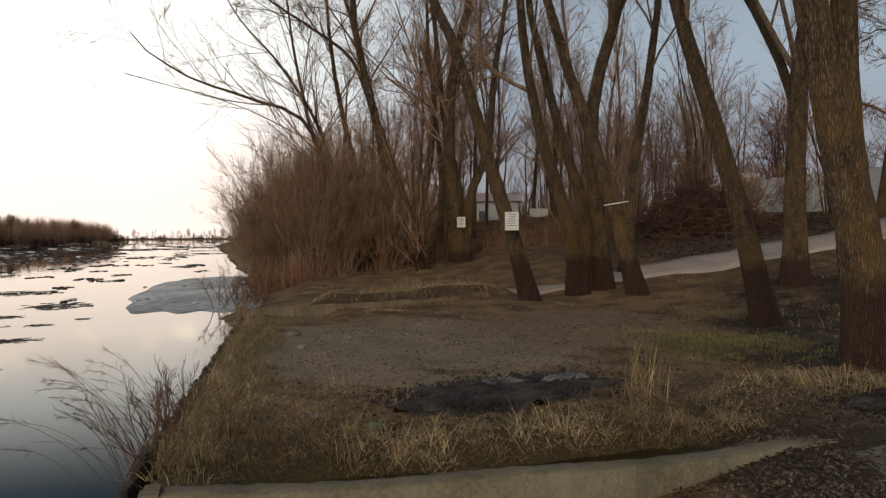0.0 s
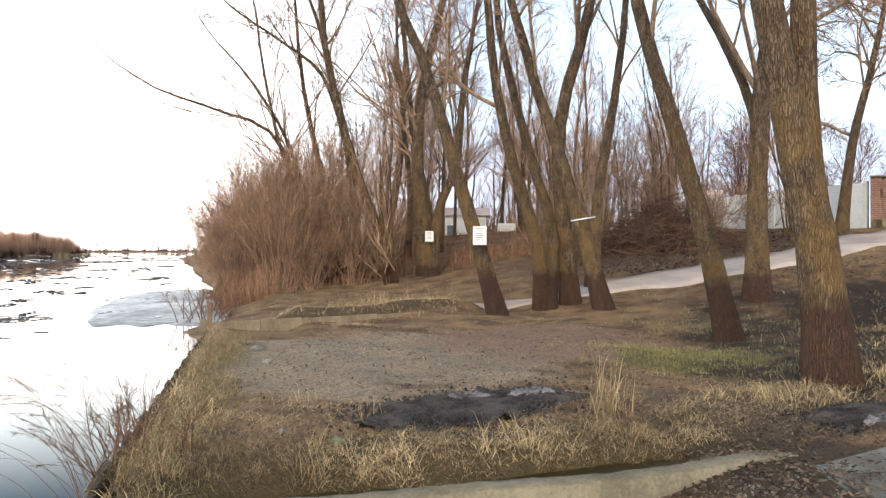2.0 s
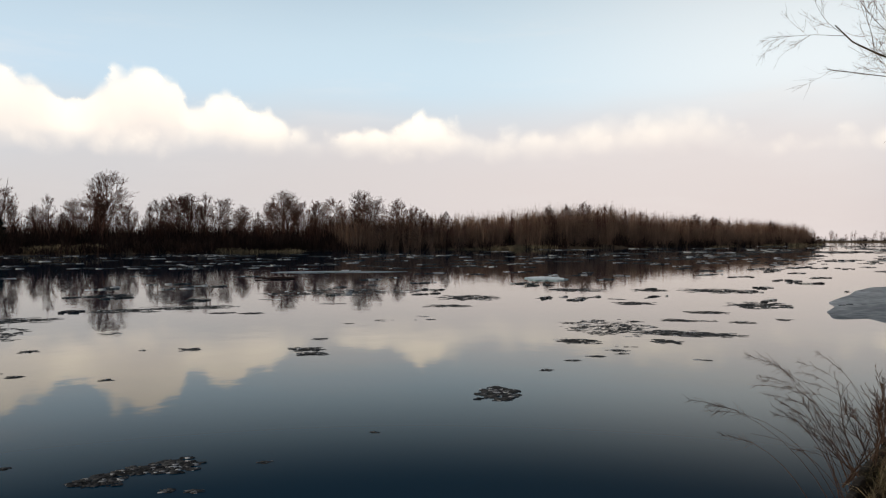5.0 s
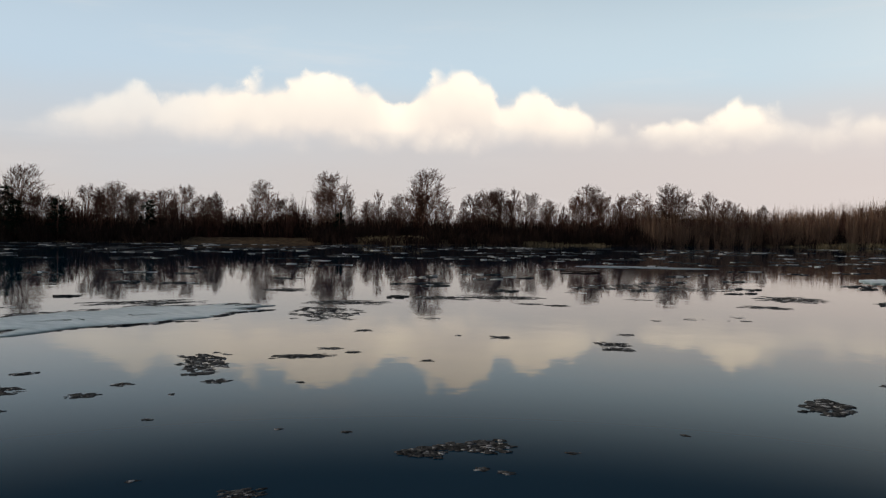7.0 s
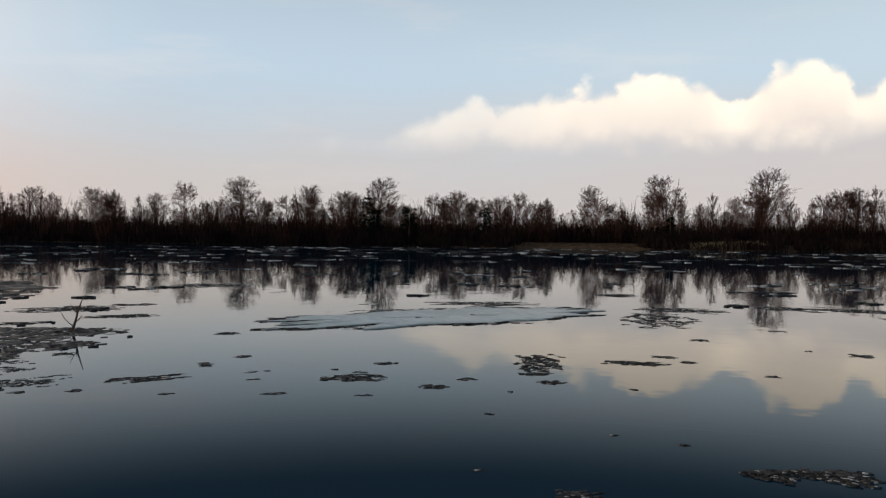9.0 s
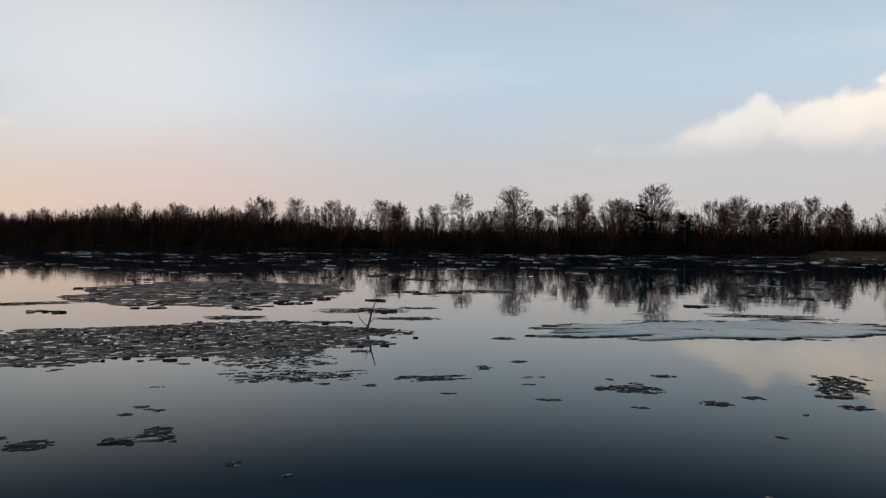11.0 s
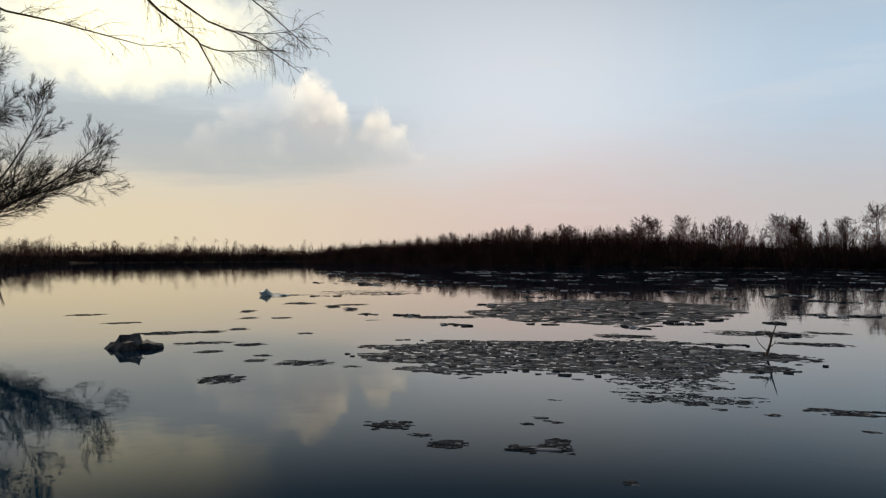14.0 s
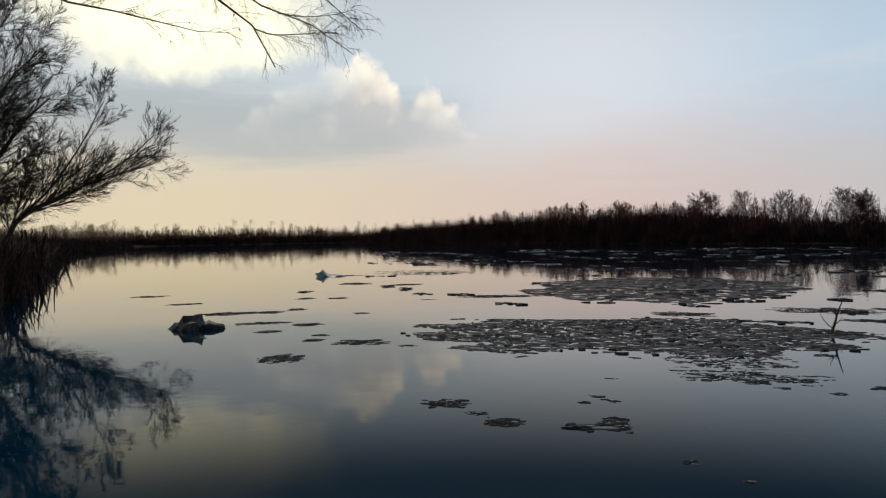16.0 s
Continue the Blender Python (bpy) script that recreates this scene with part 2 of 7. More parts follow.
def patches(g, co, c):
    """Gravel, bare earth, thin turf and leaf litter over the clearing."""
    p = g.add("ShaderNodeSeparateXYZ")
    g.link(co, p.inputs[0])
    wob, wob2 = g.noise(co, 0.7, 5), g.noise(co, 2.6, 5)
    n = g.math("ADD", g.math("MULTIPLY", g.math("SUBTRACT", wob, 0.5), 2.4), g.math("MULTIPLY", g.math("SUBTRACT", wob2, 0.5), 1.2))

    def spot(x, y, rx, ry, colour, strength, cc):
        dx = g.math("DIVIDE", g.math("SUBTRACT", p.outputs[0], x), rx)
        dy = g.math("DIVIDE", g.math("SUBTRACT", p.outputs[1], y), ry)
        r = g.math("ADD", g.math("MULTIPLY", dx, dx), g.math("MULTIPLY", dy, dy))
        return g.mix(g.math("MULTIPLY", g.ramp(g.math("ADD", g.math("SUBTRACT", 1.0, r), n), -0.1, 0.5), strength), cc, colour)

    grit = g.mix(g.ramp(g.noise(co, 28, 3), 0.35, 0.7), (0.20, 0.168, 0.125), (0.44, 0.385, 0.30))
    c = spot(-0.6, 12.2, 3.4, 3.4, grit, 0.6, c)
    c = spot(2.6, 14.5, 2.4, 3.2, (0.225, 0.15, 0.112), 0.8, c)
    c = spot(3.6, 8.2, 1.6, 1.3, (0.11, 0.08, 0.056), 0.8, c)
    c = spot(4.6, 12.3, 1.5, 1.6, (0.085, 0.092, 0.03), 0.75, c)
    pale = g.math("MULTIPLY", g.ramp(g.noise(co, 17.0, 5, 0.7), 0.55, 0.66), 0.4)
    c = g.mix(pale, c, (0.36, 0.27, 0.18))
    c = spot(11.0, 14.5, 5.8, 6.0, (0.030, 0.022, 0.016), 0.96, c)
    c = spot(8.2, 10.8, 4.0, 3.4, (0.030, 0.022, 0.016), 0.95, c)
    c = spot(9.5, 28.5, 6.5, 4.5, (0.10, 0.065, 0.047), 0.8, c)
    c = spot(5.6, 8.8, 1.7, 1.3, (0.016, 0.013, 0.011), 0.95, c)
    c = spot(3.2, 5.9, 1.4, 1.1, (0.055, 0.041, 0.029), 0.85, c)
    # weedy ridge behind the plank edging
    off = g.math("DIVIDE", g.math("SUBTRACT", g.math("SUBTRACT", p.outputs[1], 20.5), g.math("MULTIPLY", p.outputs[0], 0.82)), 1.3)
    far_end = g.math("DIVIDE", g.math("ADD", p.outputs[0], 1.2), 3.0)
    r = g.math("ADD", g.math("MULTIPLY", off, off), g.math("MULTIPLY", far_end, far_end))
    c = g.mix(g.math("MULTIPLY", g.ramp(g.math("ADD", g.math("SUBTRACT", 1.0, r), g.math("MULTIPLY", n, 0.5)), -0.1, 0.5), 0.85), c, (0.062, 0.046, 0.030))
    # dark soil and rotten grass above the drain
    d1 = g.math("SUBTRACT", p.outputs[1], g.math("ADD", g.math("ADD", 6.2, g.math("MULTIPLY", p.outputs[0], 0.25)), g.math("MULTIPLY", g.math("MULTIPLY", p.outputs[0], p.outputs[0]), 0.045)))
    d1 = g.math("DIVIDE", d1, 0.8)
    inner = g.ramp(g.math("ADD", g.math("SUBTRACT", 1.0, g.math("MULTIPLY", d1, d1)), n), -0.2, 0.6)
    c = g.mix(g.math("MULTIPLY", g.math("MULTIPLY", inner, g.ramp(p.outputs[0], 3.6, 2.8)), 0.85), c, (0.050, 0.040, 0.017))
    # clods, crumbs and bits of straw
    return g.mix(g.math("MULTIPLY", g.ramp(g.noise(co, 9.0, 6, 0.7), 0.52, 0.64), 0.5), c, (0.045, 0.030, 0.020))


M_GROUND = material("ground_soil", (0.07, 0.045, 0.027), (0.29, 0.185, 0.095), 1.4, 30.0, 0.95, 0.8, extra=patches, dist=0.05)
M_BARK = material("bark", (0.08, 0.054, 0.036), (0.26, 0.182, 0.115), 5.0, 42.0, 0.95, 1.0, stretch=(1.5, 1.5, 0.6), extra=lichen, per_object=0.15, dist=0.05, crack=34.0)
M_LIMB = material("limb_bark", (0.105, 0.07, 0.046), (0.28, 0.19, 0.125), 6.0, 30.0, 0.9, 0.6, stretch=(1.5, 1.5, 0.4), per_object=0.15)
# bark darkened in its colour for trees standing against the light
M_BACKLIT_BARK = material("backlit_bark", (0.03, 0.024, 0.017), (0.095, 0.075, 0.052), 6.0, 30.0, 0.9, 0.5, stretch=(1.5, 1.5, 0.4))
M_TWIG = material("twig_bark", (0.17, 0.10, 0.066), (0.36, 0.235, 0.155), 2.0, 20.0, 0.8, 0.0, per_island=0.3)
M_WILLOW = material("willow_twig", (0.145, 0.084, 0.054), (0.335, 0.212, 0.138), 0.7, 9.0, 0.7, 0.0, per_island=0.35)
M_FAR = material("far_twig", (0.105, 0.046, 0.032), (0.235, 0.118, 0.085), 0.15, 2.0, 0.95, 0.0, per_object=0.3)
M_STRAW = material("straw", (0.14, 0.098, 0.054), (0.48, 0.37, 0.215), 0.8, 9.0, 0.8, 0.0, per_island=0.6)
M_LITTER = material("leaf_litter", (0.045, 0.030, 0.021), (0.13, 0.092, 0.062), 1.5, 14.0, 0.9, 0.0, per_island=0.5)
M_REED = material("reed", (0.08, 0.043, 0.03), (0.18, 0.105, 0.068), 1.2, 11.0, 0.8, 0.0, per_island=0.3)


# twigs paled in colour, as the sun strikes this end from the front
M_SUNLIT_YOUNG = material("sunlit_young_twig", (0.22, 0.128, 0.085), (0.44, 0.275, 0.185), 0.15, 2.0, 0.95, 0.0, per_island=0.3)
# thicket brown, also used to darken the young trees standing against the light
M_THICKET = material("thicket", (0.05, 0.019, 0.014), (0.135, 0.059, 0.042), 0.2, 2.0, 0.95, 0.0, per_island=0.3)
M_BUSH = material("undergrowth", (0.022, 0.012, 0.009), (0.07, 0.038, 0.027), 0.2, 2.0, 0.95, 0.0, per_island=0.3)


def stains(g, co, c):
    return g.mix(g.math("MULTIPLY", g.ramp(g.noise(g.stretch(co, 1, 1, 0.12), 6.0, 5), 0.48, 0.72), 0.6), c, (0.13, 0.12, 0.085))


M_CONCRETE = material("weathered_concrete", (0.12, 0.104, 0.066), (0.25, 0.22, 0.155), 1.6, 30.0, 0.9, 0.5, extra=stains)
def weathered(g, co, c):
    """Damp stains, trodden dirt and hairline cracks."""
    here = g.add("ShaderNodeNewGeometry").outputs["Position"]
    vo = g.add("ShaderNodeTexVoronoi")
    vo.feature = "DISTANCE_TO_EDGE"
    g.put(vo.inputs["Vector"], g.mix(0.12, here, g.add("ShaderNodeTexNoise").outputs["Color"])), g.put(vo.inputs["Scale"], 0.75)
    c = g.mix(g.math("MULTIPLY", g.ramp(g.noise(here, 1.3, 6, 0.65), 0.42, 0.66), 0.7), c, (0.085, 0.078, 0.058))
    c = g.mix(g.math("MULTIPLY", g.ramp(g.noise(here, 5.5, 6, 0.7), 0.50, 0.68), 0.55), c, (0.06, 0.052, 0.04))
    return g.mix(g.ramp(vo.outputs["Distance"], 0.012, 0.004, 0.0, 0.85), c, (0.03, 0.026, 0.02))


M_SLAB = material("slip_slab", (0.15, 0.155, 0.135), (0.30, 0.305, 0.27), 1.1, 34.0, 0.8, 0.5, extra=weathered)
M_ROAD = material("path_concrete", (0.33, 0.275, 0.245), (0.50, 0.43, 0.385), 0.9, 22.0, 0.9, 0.3)
def glints(g, co, c):
    """Glints painted on: some plates are white, the rest are wet and dark."""
    pick = g.add("ShaderNodeNewGeometry").outputs["Random Per Island"]
    return g.mix(g.ramp(pick, 0.88, 0.91), c, (0.72, 0.72, 0.72))


M_ICE = material("slush_ice", (0.022, 0.023, 0.024), (0.17, 0.168, 0.165), 4.0, 18.0, 0.9, 0.5, extra=glints, spec=0.02)


M_RAFT = material("raft_ice", (0.09, 0.083, 0.075), (0.42, 0.39, 0.36), 1.2, 9.0, 0.7, 0.6, spec=0.15, dist=0.03, per_island=0.5)
def brash_glints(g, co, c):
    """Far brash: a fifth of it white, part pale ice, part painted glints."""
    pick = g.add("ShaderNodeNewGeometry").outputs["Random Per Island"]
    return g.mix(g.ramp(pick, 0.8, 0.84), c, (0.75, 0.75, 0.74))


M_BRASH = material("brash_ice", (0.02, 0.021, 0.023), (0.14, 0.14, 0.14), 4.0, 18.0, 0.8, 0.3, extra=brash_glints, spec=0.1)
M_WETICE = material("wet_dark_ice", (0.012, 0.013, 0.015), (0.13, 0.13, 0.13), 3.0, 14.0, 0.6, 0.8, spec=0.2)
M_SHEET = material("sheet_ice", (0.30, 0.40, 0.39), (0.66, 0.74, 0.72), 0.5, 5.0, 0.3, 0.2, stretch=(1, 0.35, 1), spec=0.5)
M_SHELF = material("shelf_ice", (0.07, 0.09, 0.11), (0.52, 0.56, 0.58), 0.22, 3.0, 0.5, 0.2, spec=0.2)
M_CHAR = material("charcoal", (0.008, 0.007, 0.007), (0.085, 0.075, 0.068), 3.0, 30.0, 0.9, 0.6)
M_ASH = material("ash", (0.035, 0.033, 0.034), (0.25, 0.24, 0.245), 4.0, 25.0, 0.95, 0.4)
M_WOOD = material("grey_wood", (0.15, 0.115, 0.075), (0.31, 0.245, 0.165), 3.0, 30.0, 0.9, 0.5, stretch=(1, 1, 0.2))
M_OLDWOOD = material("rotten_wood", (0.025, 0.020, 0.015), (0.085, 0.068, 0.05), 3.0, 30.0, 0.95, 0.6, stretch=(1, 1, 0.2))
M_RED = material("red_paint", (0.075, 0.013, 0.014), (0.12, 0.022, 0.022), 1.0, 15.0, 0.5, 0.1)
M_GREYWALL = material("grey_panel", (0.44, 0.47, 0.49), (0.58, 0.61, 0.62), 0.6, 12.0, 0.85, 0.2)
M_WHITE = material("whitewash", (0.66, 0.66, 0.64), (0.82, 0.82, 0.80), 1.0, 14.0, 0.85, 0.1)
M_PAPER = material("paper", (0.56, 0.56, 0.56), (0.72, 0.72, 0.72), 3.0, 20.0, 0.6, 0.0)
M_INK = material("ink", (0.10, 0.10, 0.10), (0.2, 0.2, 0.2), 3.0, 20.0, 0.6, 0.0)
M_ROOF = material("roof_sheet", (0.60, 0.46, 0.43), (0.74, 0.60, 0.56), 1.0, 10.0, 0.8, 0.2)
M_DARK = material("dark_panel", (0.10, 0.12, 0.15), (0.17, 0.20, 0.24), 1.0, 10.0, 0.7, 0.1)


def water_material():
    m = bpy.data.materials.new("river_water")
    m.use_nodes = True
    g = Nodes(m.node_tree)
    co = g.add("ShaderNodeTexCoord").outputs["Object"]
    deep = g.add("ShaderNodeBsdfDiffuse")
    g.put(deep.inputs["Color"], g.mix(g.ramp(g.noise(co, 0.03, 3), 0.3, 0.7), (0.0, 0.034, 0.072), (0.001, 0.042, 0.086)))
    gloss = g.add("ShaderNodeBsdfGlossy")
    gloss.inputs["Roughness"].default_value = 0.02
    gloss.inputs["Color"].default_value = (0.98, 0.96, 0.91, 1)
    bm = g.add("ShaderNodeBump")
    bm.inputs["Strength"].default_value, bm.inputs["Distance"].default_value = 0.16, 0.02
    h = g.math("ADD", g.noise(co, 0.9, 3), g.math("MULTIPLY", g.noise(co, 4.5, 2), 0.12))
    g.put(bm.inputs["Height"], h)
    g.link(bm.outputs[0], gloss.inputs["Normal"])
    lw = g.add("ShaderNodeLayerWeight")
    lw.inputs["Blend"].default_value = 0.5
    both = g.add("ShaderNodeMixShader")
    g.put(both.inputs[0], g.ramp(lw.outputs["Facing"], 0.695, 1.07, 0.014, 1.0))
    g.link(deep.outputs[0], both.inputs[1]), g.link(gloss.outputs[0], both.inputs[2])
    g.link(both.outputs[0], g.add("ShaderNodeOutputMaterial").inputs[0])
    return m


M_WATER = water_material()


def puddle_material():
    m = bpy.data.materials.new("ditch_water")
    m.use_nodes = True
    g = Nodes(m.node_tree)
    b = g.add("ShaderNodeBsdfPrincipled")
    g.put(b.inputs["Base Color"], g.mix(g.noise(None, 6, 4), (0.022, 0.016, 0.004), (0.045, 0.036, 0.008)))
    b.inputs["Roughness"].default_value = 0.3
    b.inputs["Specular IOR Level"].default_value = 0.12
    g.link(b.outputs[0], g.add("ShaderNodeOutputMaterial").inputs[0])
    return m


M_DITCH = puddle_material()


# ---- mesh helpers ----
def quads(name, v, f, mat, smooth=True):
    """A mesh from arrays of points and of faces with equally many corners."""
    v, f = np.asarray(v, np.float32).reshape(-1, 3), np.asarray(f, np.int32)
    me = bpy.data.meshes.new(name)
    me.vertices.add(len(v))
    me.vertices.foreach_set("co", v.ravel())
    me.loops.add(f.size)
    me.loops.foreach_set("vertex_index", f.ravel())
    me.polygons.add(len(f))
    me.polygons.foreach_set("loop_start", np.arange(len(f), dtype=np.int32) * f.shape[1])
    if smooth:
        me.polygons.foreach_set("use_smooth", np.ones(len(f), bool))
    me.update(calc_edges=True)
    me.validate()
    me.materials.append(mat)
    return me


def joined(pieces):
    vs, fs, n = [], [], 0
    for v, f in pieces:
        vs.append(v), fs.append(f + n)
        n += len(v)
    return np.concatenate(vs), np.concatenate(fs)


def tubes(lines, radii, k):
    """Tubes of k sides round polylines of equal length: (N, P, 3) and (N, P)."""
    n, p, _ = lines.shape
    t = np.gradient(lines, axis=1)
    t /= np.linalg.norm(t, axis=2, keepdims=True) + 1e-9
    ref = np.where(np.abs(t[..., :1]) < 0.8, np.array([1.0, 0.1, 0.05]), np.array([0.1, 1.0, 0.05]))
    ref = np.repeat(ref[:, :1], p, 1)
    u = np.cross(t, ref)
    u /= np.linalg.norm(u, axis=2, keepdims=True) + 1e-9
    s = np.cross(t, u)
    a = np.arange(k) * 2 * np.pi / k
    ring = u[:, :, None] * np.cos(a)[:, None] + s[:, :, None] * np.sin(a)[:, None]
    v = (lines[:, :, None] + ring * radii[:, :, None, None]).reshape(-1, 3)
    i = np.arange(n)[:, None, None] * p * k
    j = np.arange(p - 1)[None, :, None] * k
    c = np.arange(k)[None, None, :]
    d = (c + 1) % k
    f = np.stack([i + j + c, i + j + d, i + j + k + d, i + j + k + c], -1).reshape(-1, 4)
    return v, f


def ribbons(lines, radii, seed=0):
    """Flat slivers along polylines, for twigs too thin to show their roundness."""
    n, p, _ = lines.shape
    t = lines[:, -1] - lines[:, 0]
    s = np.cross(t, np.random.default_rng(seed).normal(size=(n, 3)))
    s /= np.linalg.norm(s, axis=1, keepdims=True) + 1e-9
    off = s[:, None] * radii[..., None]
    v = np.stack([lines - off, lines + off], 2).reshape(-1, 3)
    i = (np.arange(n)[:, None] * p + np.arange(p - 1)[None]) * 2
    return v, np.stack([i, i + 1, i + 3, i + 2], -1).reshape(-1, 4)


def limbs(lines, radii, k):
    return ribbons(lines, radii) if k == 1 else tubes(lines, radii, k)


def sprout(rng, lines, radii, n, t0, t1, angle, ratio, thin, wig, up, pts, droop=0.0, least=0.003, taper=0.6):
    """n branches on every given polyline."""
    m, p, _ = lines.shape
    par = np.repeat(np.arange(m), n)
    t = rng.uniform(t0, t1, len(par))
    x = t * (p - 1)
    i = np.minimum(x.astype(int), p - 2)
    fr = (x - i)[:, None]
    pos = lines[par, i] * (1 - fr) + lines[par, i + 1] * fr
    tan = lines[par, i + 1] - lines[par, i]
    tan /= np.linalg.norm(tan, axis=1, keepdims=True) + 1e-9
    rad = radii[par, i] * (1 - fr[:, 0]) + radii[par, i + 1] * fr[:, 0]
    length = np.linalg.norm(np.diff(lines, axis=1), axis=2).sum(1)[par] * ratio * (1.15 - taper * t) * rng.uniform(0.6, 1.25, len(par))
    side = rng.normal(size=(len(par), 3))
    side -= (side * tan).sum(1, keepdims=True) * tan
    side /= np.linalg.norm(side, axis=1, keepdims=True) + 1e-9
    a = np.radians(rng.uniform(angle[0], angle[1], len(par)))[:, None]
    d = np.cos(a) * tan + np.sin(a) * side
    out = np.empty((len(par), pts, 3))
    out[:, 0] = pos
    for q in range(1, pts):
        d = d + rng.normal(size=d.shape) * wig + np.array([0, 0, up - droop * q])
        d /= np.linalg.norm(d, axis=1, keepdims=True)
        out[:, q] = out[:, q - 1] + d * (length / (pts - 1))[:, None]
    r0 = np.maximum(rad * thin * rng.uniform(0.7, 1.1, len(par)), least)
    return out, r0[:, None] * np.linspace(1, 0.4, pts)[None]


def smooth_line(points, n):
    """n points along a rounded line through a few given ones."""
    q = np.asarray(points, float)
    s = np.concatenate([[0], np.cumsum(np.linalg.norm(np.diff(q, axis=0), axis=1))])
    g = np.gradient(q, s, axis=0)
    x = np.linspace(0, s[-1], n)
    i = np.clip(np.searchsorted(s, x, side="right") - 1, 0, len(s) - 2)
    h = (s[i + 1] - s[i])[:, None]
    u = ((x - s[i]) / h[:, 0])[:, None]
    return (2 * u**3 - 3 * u**2 + 1) * q[i] + (u**3 - 2 * u**2 + u) * h * g[i] + (-2 * u**3 + 3 * u**2) * q[i + 1] + (u**3 - u**2) * h * g[i + 1]


def part(name, me, parent, label=""):
    ob = new(name, me)
    ob.parent = parent
    return tagged(ob, label)


def holder(name, label, category, group="", kind="", at=(0, 0, 0)):
    ob = new(name)
    ob.location = at
    ob.empty_display_size = 0.2
    return tagged(ob, label, category, group, kind)


# ---- ground and water ----
def sstep(a, b, v):
    t = np.clip((v - a) / (b - a), 0, 1)
    return t * t * (3 - 2 * t)


def down_edge(y):
    """The waterline of the near bank downstream."""
    return np.interp(y, [-400, -277, -193, -106, -65, -52, -38, -28, -10, 0], [-95, -53, -31, -14.5, -7.9, -6.0, -3.9, -1.9, -0.3, -0.2])


def shore(x, y):
    """Metres inland (positive) from the nearest waterline."""
    edge = np.where(y > 16.2, -4.12 - 0.25 * (y - 16.2), np.where(y > 5, -2.05 - 0.185 * (y - 5), np.where(y > 1.1, -0.6, down_edge(y))))
    wob = np.where((y > 16) | (y < -4), 0.5 * np.sin(y * 0.37) + 0.3 * np.sin(y * 0.91 + 1), 0)
    near = x - edge + wob
    bank = -131 + 0.07 * np.minimum(y, 0) + 2.5 * np.sin(y * 0.045) + 1.2 * np.sin(y * 0.13 + 2)
    island = np.minimum(np.minimum(bank - x, 325 - y + 4 * np.sin(x * 0.1)), y + 268)
    south = np.minimum(-400 - y + 6 * np.sin(x * 0.03), x + 600)
    north = y - 760
    return np.maximum(np.maximum(near, island), np.maximum(south, north))


def fall(x, y):
    """How far the clearing dips inland and upstream below a level plane."""
    return 0.0245 * np.clip(x, 0, 40) + 0.0044 * np.clip(y, 0, 60)


def ground_z(x, y):
    x, y = np.asarray(x, float), np.asarray(y, float)
    d = shore(x, y)
    q = 0.8 * x + 0.6 * y
    rise = np.interp(q, [10, 14, 17, 20, 23, 28, 33, 40, 60, 200], [0.6, 0.68, 1.0, 1.6, 2.3, 3.1, 3.7, 3.9, 3.6, 2.0])
    rise = np.where((x > -60) & (y < 400), rise - fall(x, y), 0.9)
    rise = rise + 0.5 * np.exp(-((x - 8.6) / 2.2) ** 2 - ((y - 10.2) / 2.6) ** 2)
    rise = rise + 0.12 * np.exp(-((x - 5.2) / 0.9) ** 2 - ((y - 9.6) / 0.9) ** 2)
    # low ridge of earth behind the plank edging
    rise = rise + 0.34 * np.exp(-((y - 18.0 - (x + 3) * 0.82) / 0.8) ** 2) * sstep(2.6, 0.5, x) * sstep(-5.8, -4.2, x)
    bump = 0.05 * np.sin(x * 1.3 + 0.5 * y) * np.sin(y * 0.9 - 0.3 * x) + 0.03 * np.sin(x * 2.9 + 1) * np.sin(y * 2.3)
    steep = (y > 5) & (y < 16.3) & (x > -8)
    far = x < -60
    inland = np.where(steep, sstep(0.0, 0.06, d), np.where(far, sstep(0, 6, d), sstep(0, 2.2, d)))
    z = np.where(d > 0, inland * (rise + bump * sstep(0.3, 2, d)), np.maximum(-2.0, np.where(steep, -1.2, 0.35 * d)))
    # drain behind the slip's wall
    s = y - (5.3 + 0.25 * x + 0.045 * x * x)
    ditch = np.exp(-((s - 0.40) / 0.35) ** 2) * sstep(-2.2, -0.4, x) * sstep(2.9, 1.6, x) * (np.abs(x) < 8)
    z = z - 0.36 * ditch * (d > 0)
    # boat slip sloping into the water
    ramp = np.minimum(0.1 + 0.17 * (x - 0.2), 0.62)
    slip = (s < 0.02) & (y > 1.1) & (x > -6) & (x < 4.5)
    z = np.where(slip, np.minimum(ramp, 0.6), z)
    flat = sstep(0.9, 0.0, y - (6.1 + 0.6 * (x - 3.1))) * (x > 2.6) * (x < 16) * (y > 0.5)
    z = z + (np.minimum(z, 0.6 - fall(x, y)) - z) * flat
    return z


def spaced(lo, a, b, hi, step, grow=1.22):
    mid = np.arange(a, b + step / 2, step)
    left, right, s, x = [], [], step, a
    while x > lo:
        s *= grow
        x -= min(s, 60)
        left.append(x)
    s, x = step, b
    while x < hi:
        s *= grow
        x += min(s, 60)
        right.append(x)
    return np.concatenate([left[::-1], mid, right])


def grid_mesh(name, xs, ys, zf, mat):
    gx, gy = np.meshgrid(xs, ys)
    v = np.stack([gx, gy, zf(gx, gy)], -1).reshape(-1, 3)
    a = np.arange(len(ys) - 1)[:, None] * len(xs) + np.arange(len(xs) - 1)[None]
    f = np.stack([a, a + 1, a + 1 + len(xs), a + len(xs)], -1).reshape(-1, 4)
    return quads(name, v, f, mat)


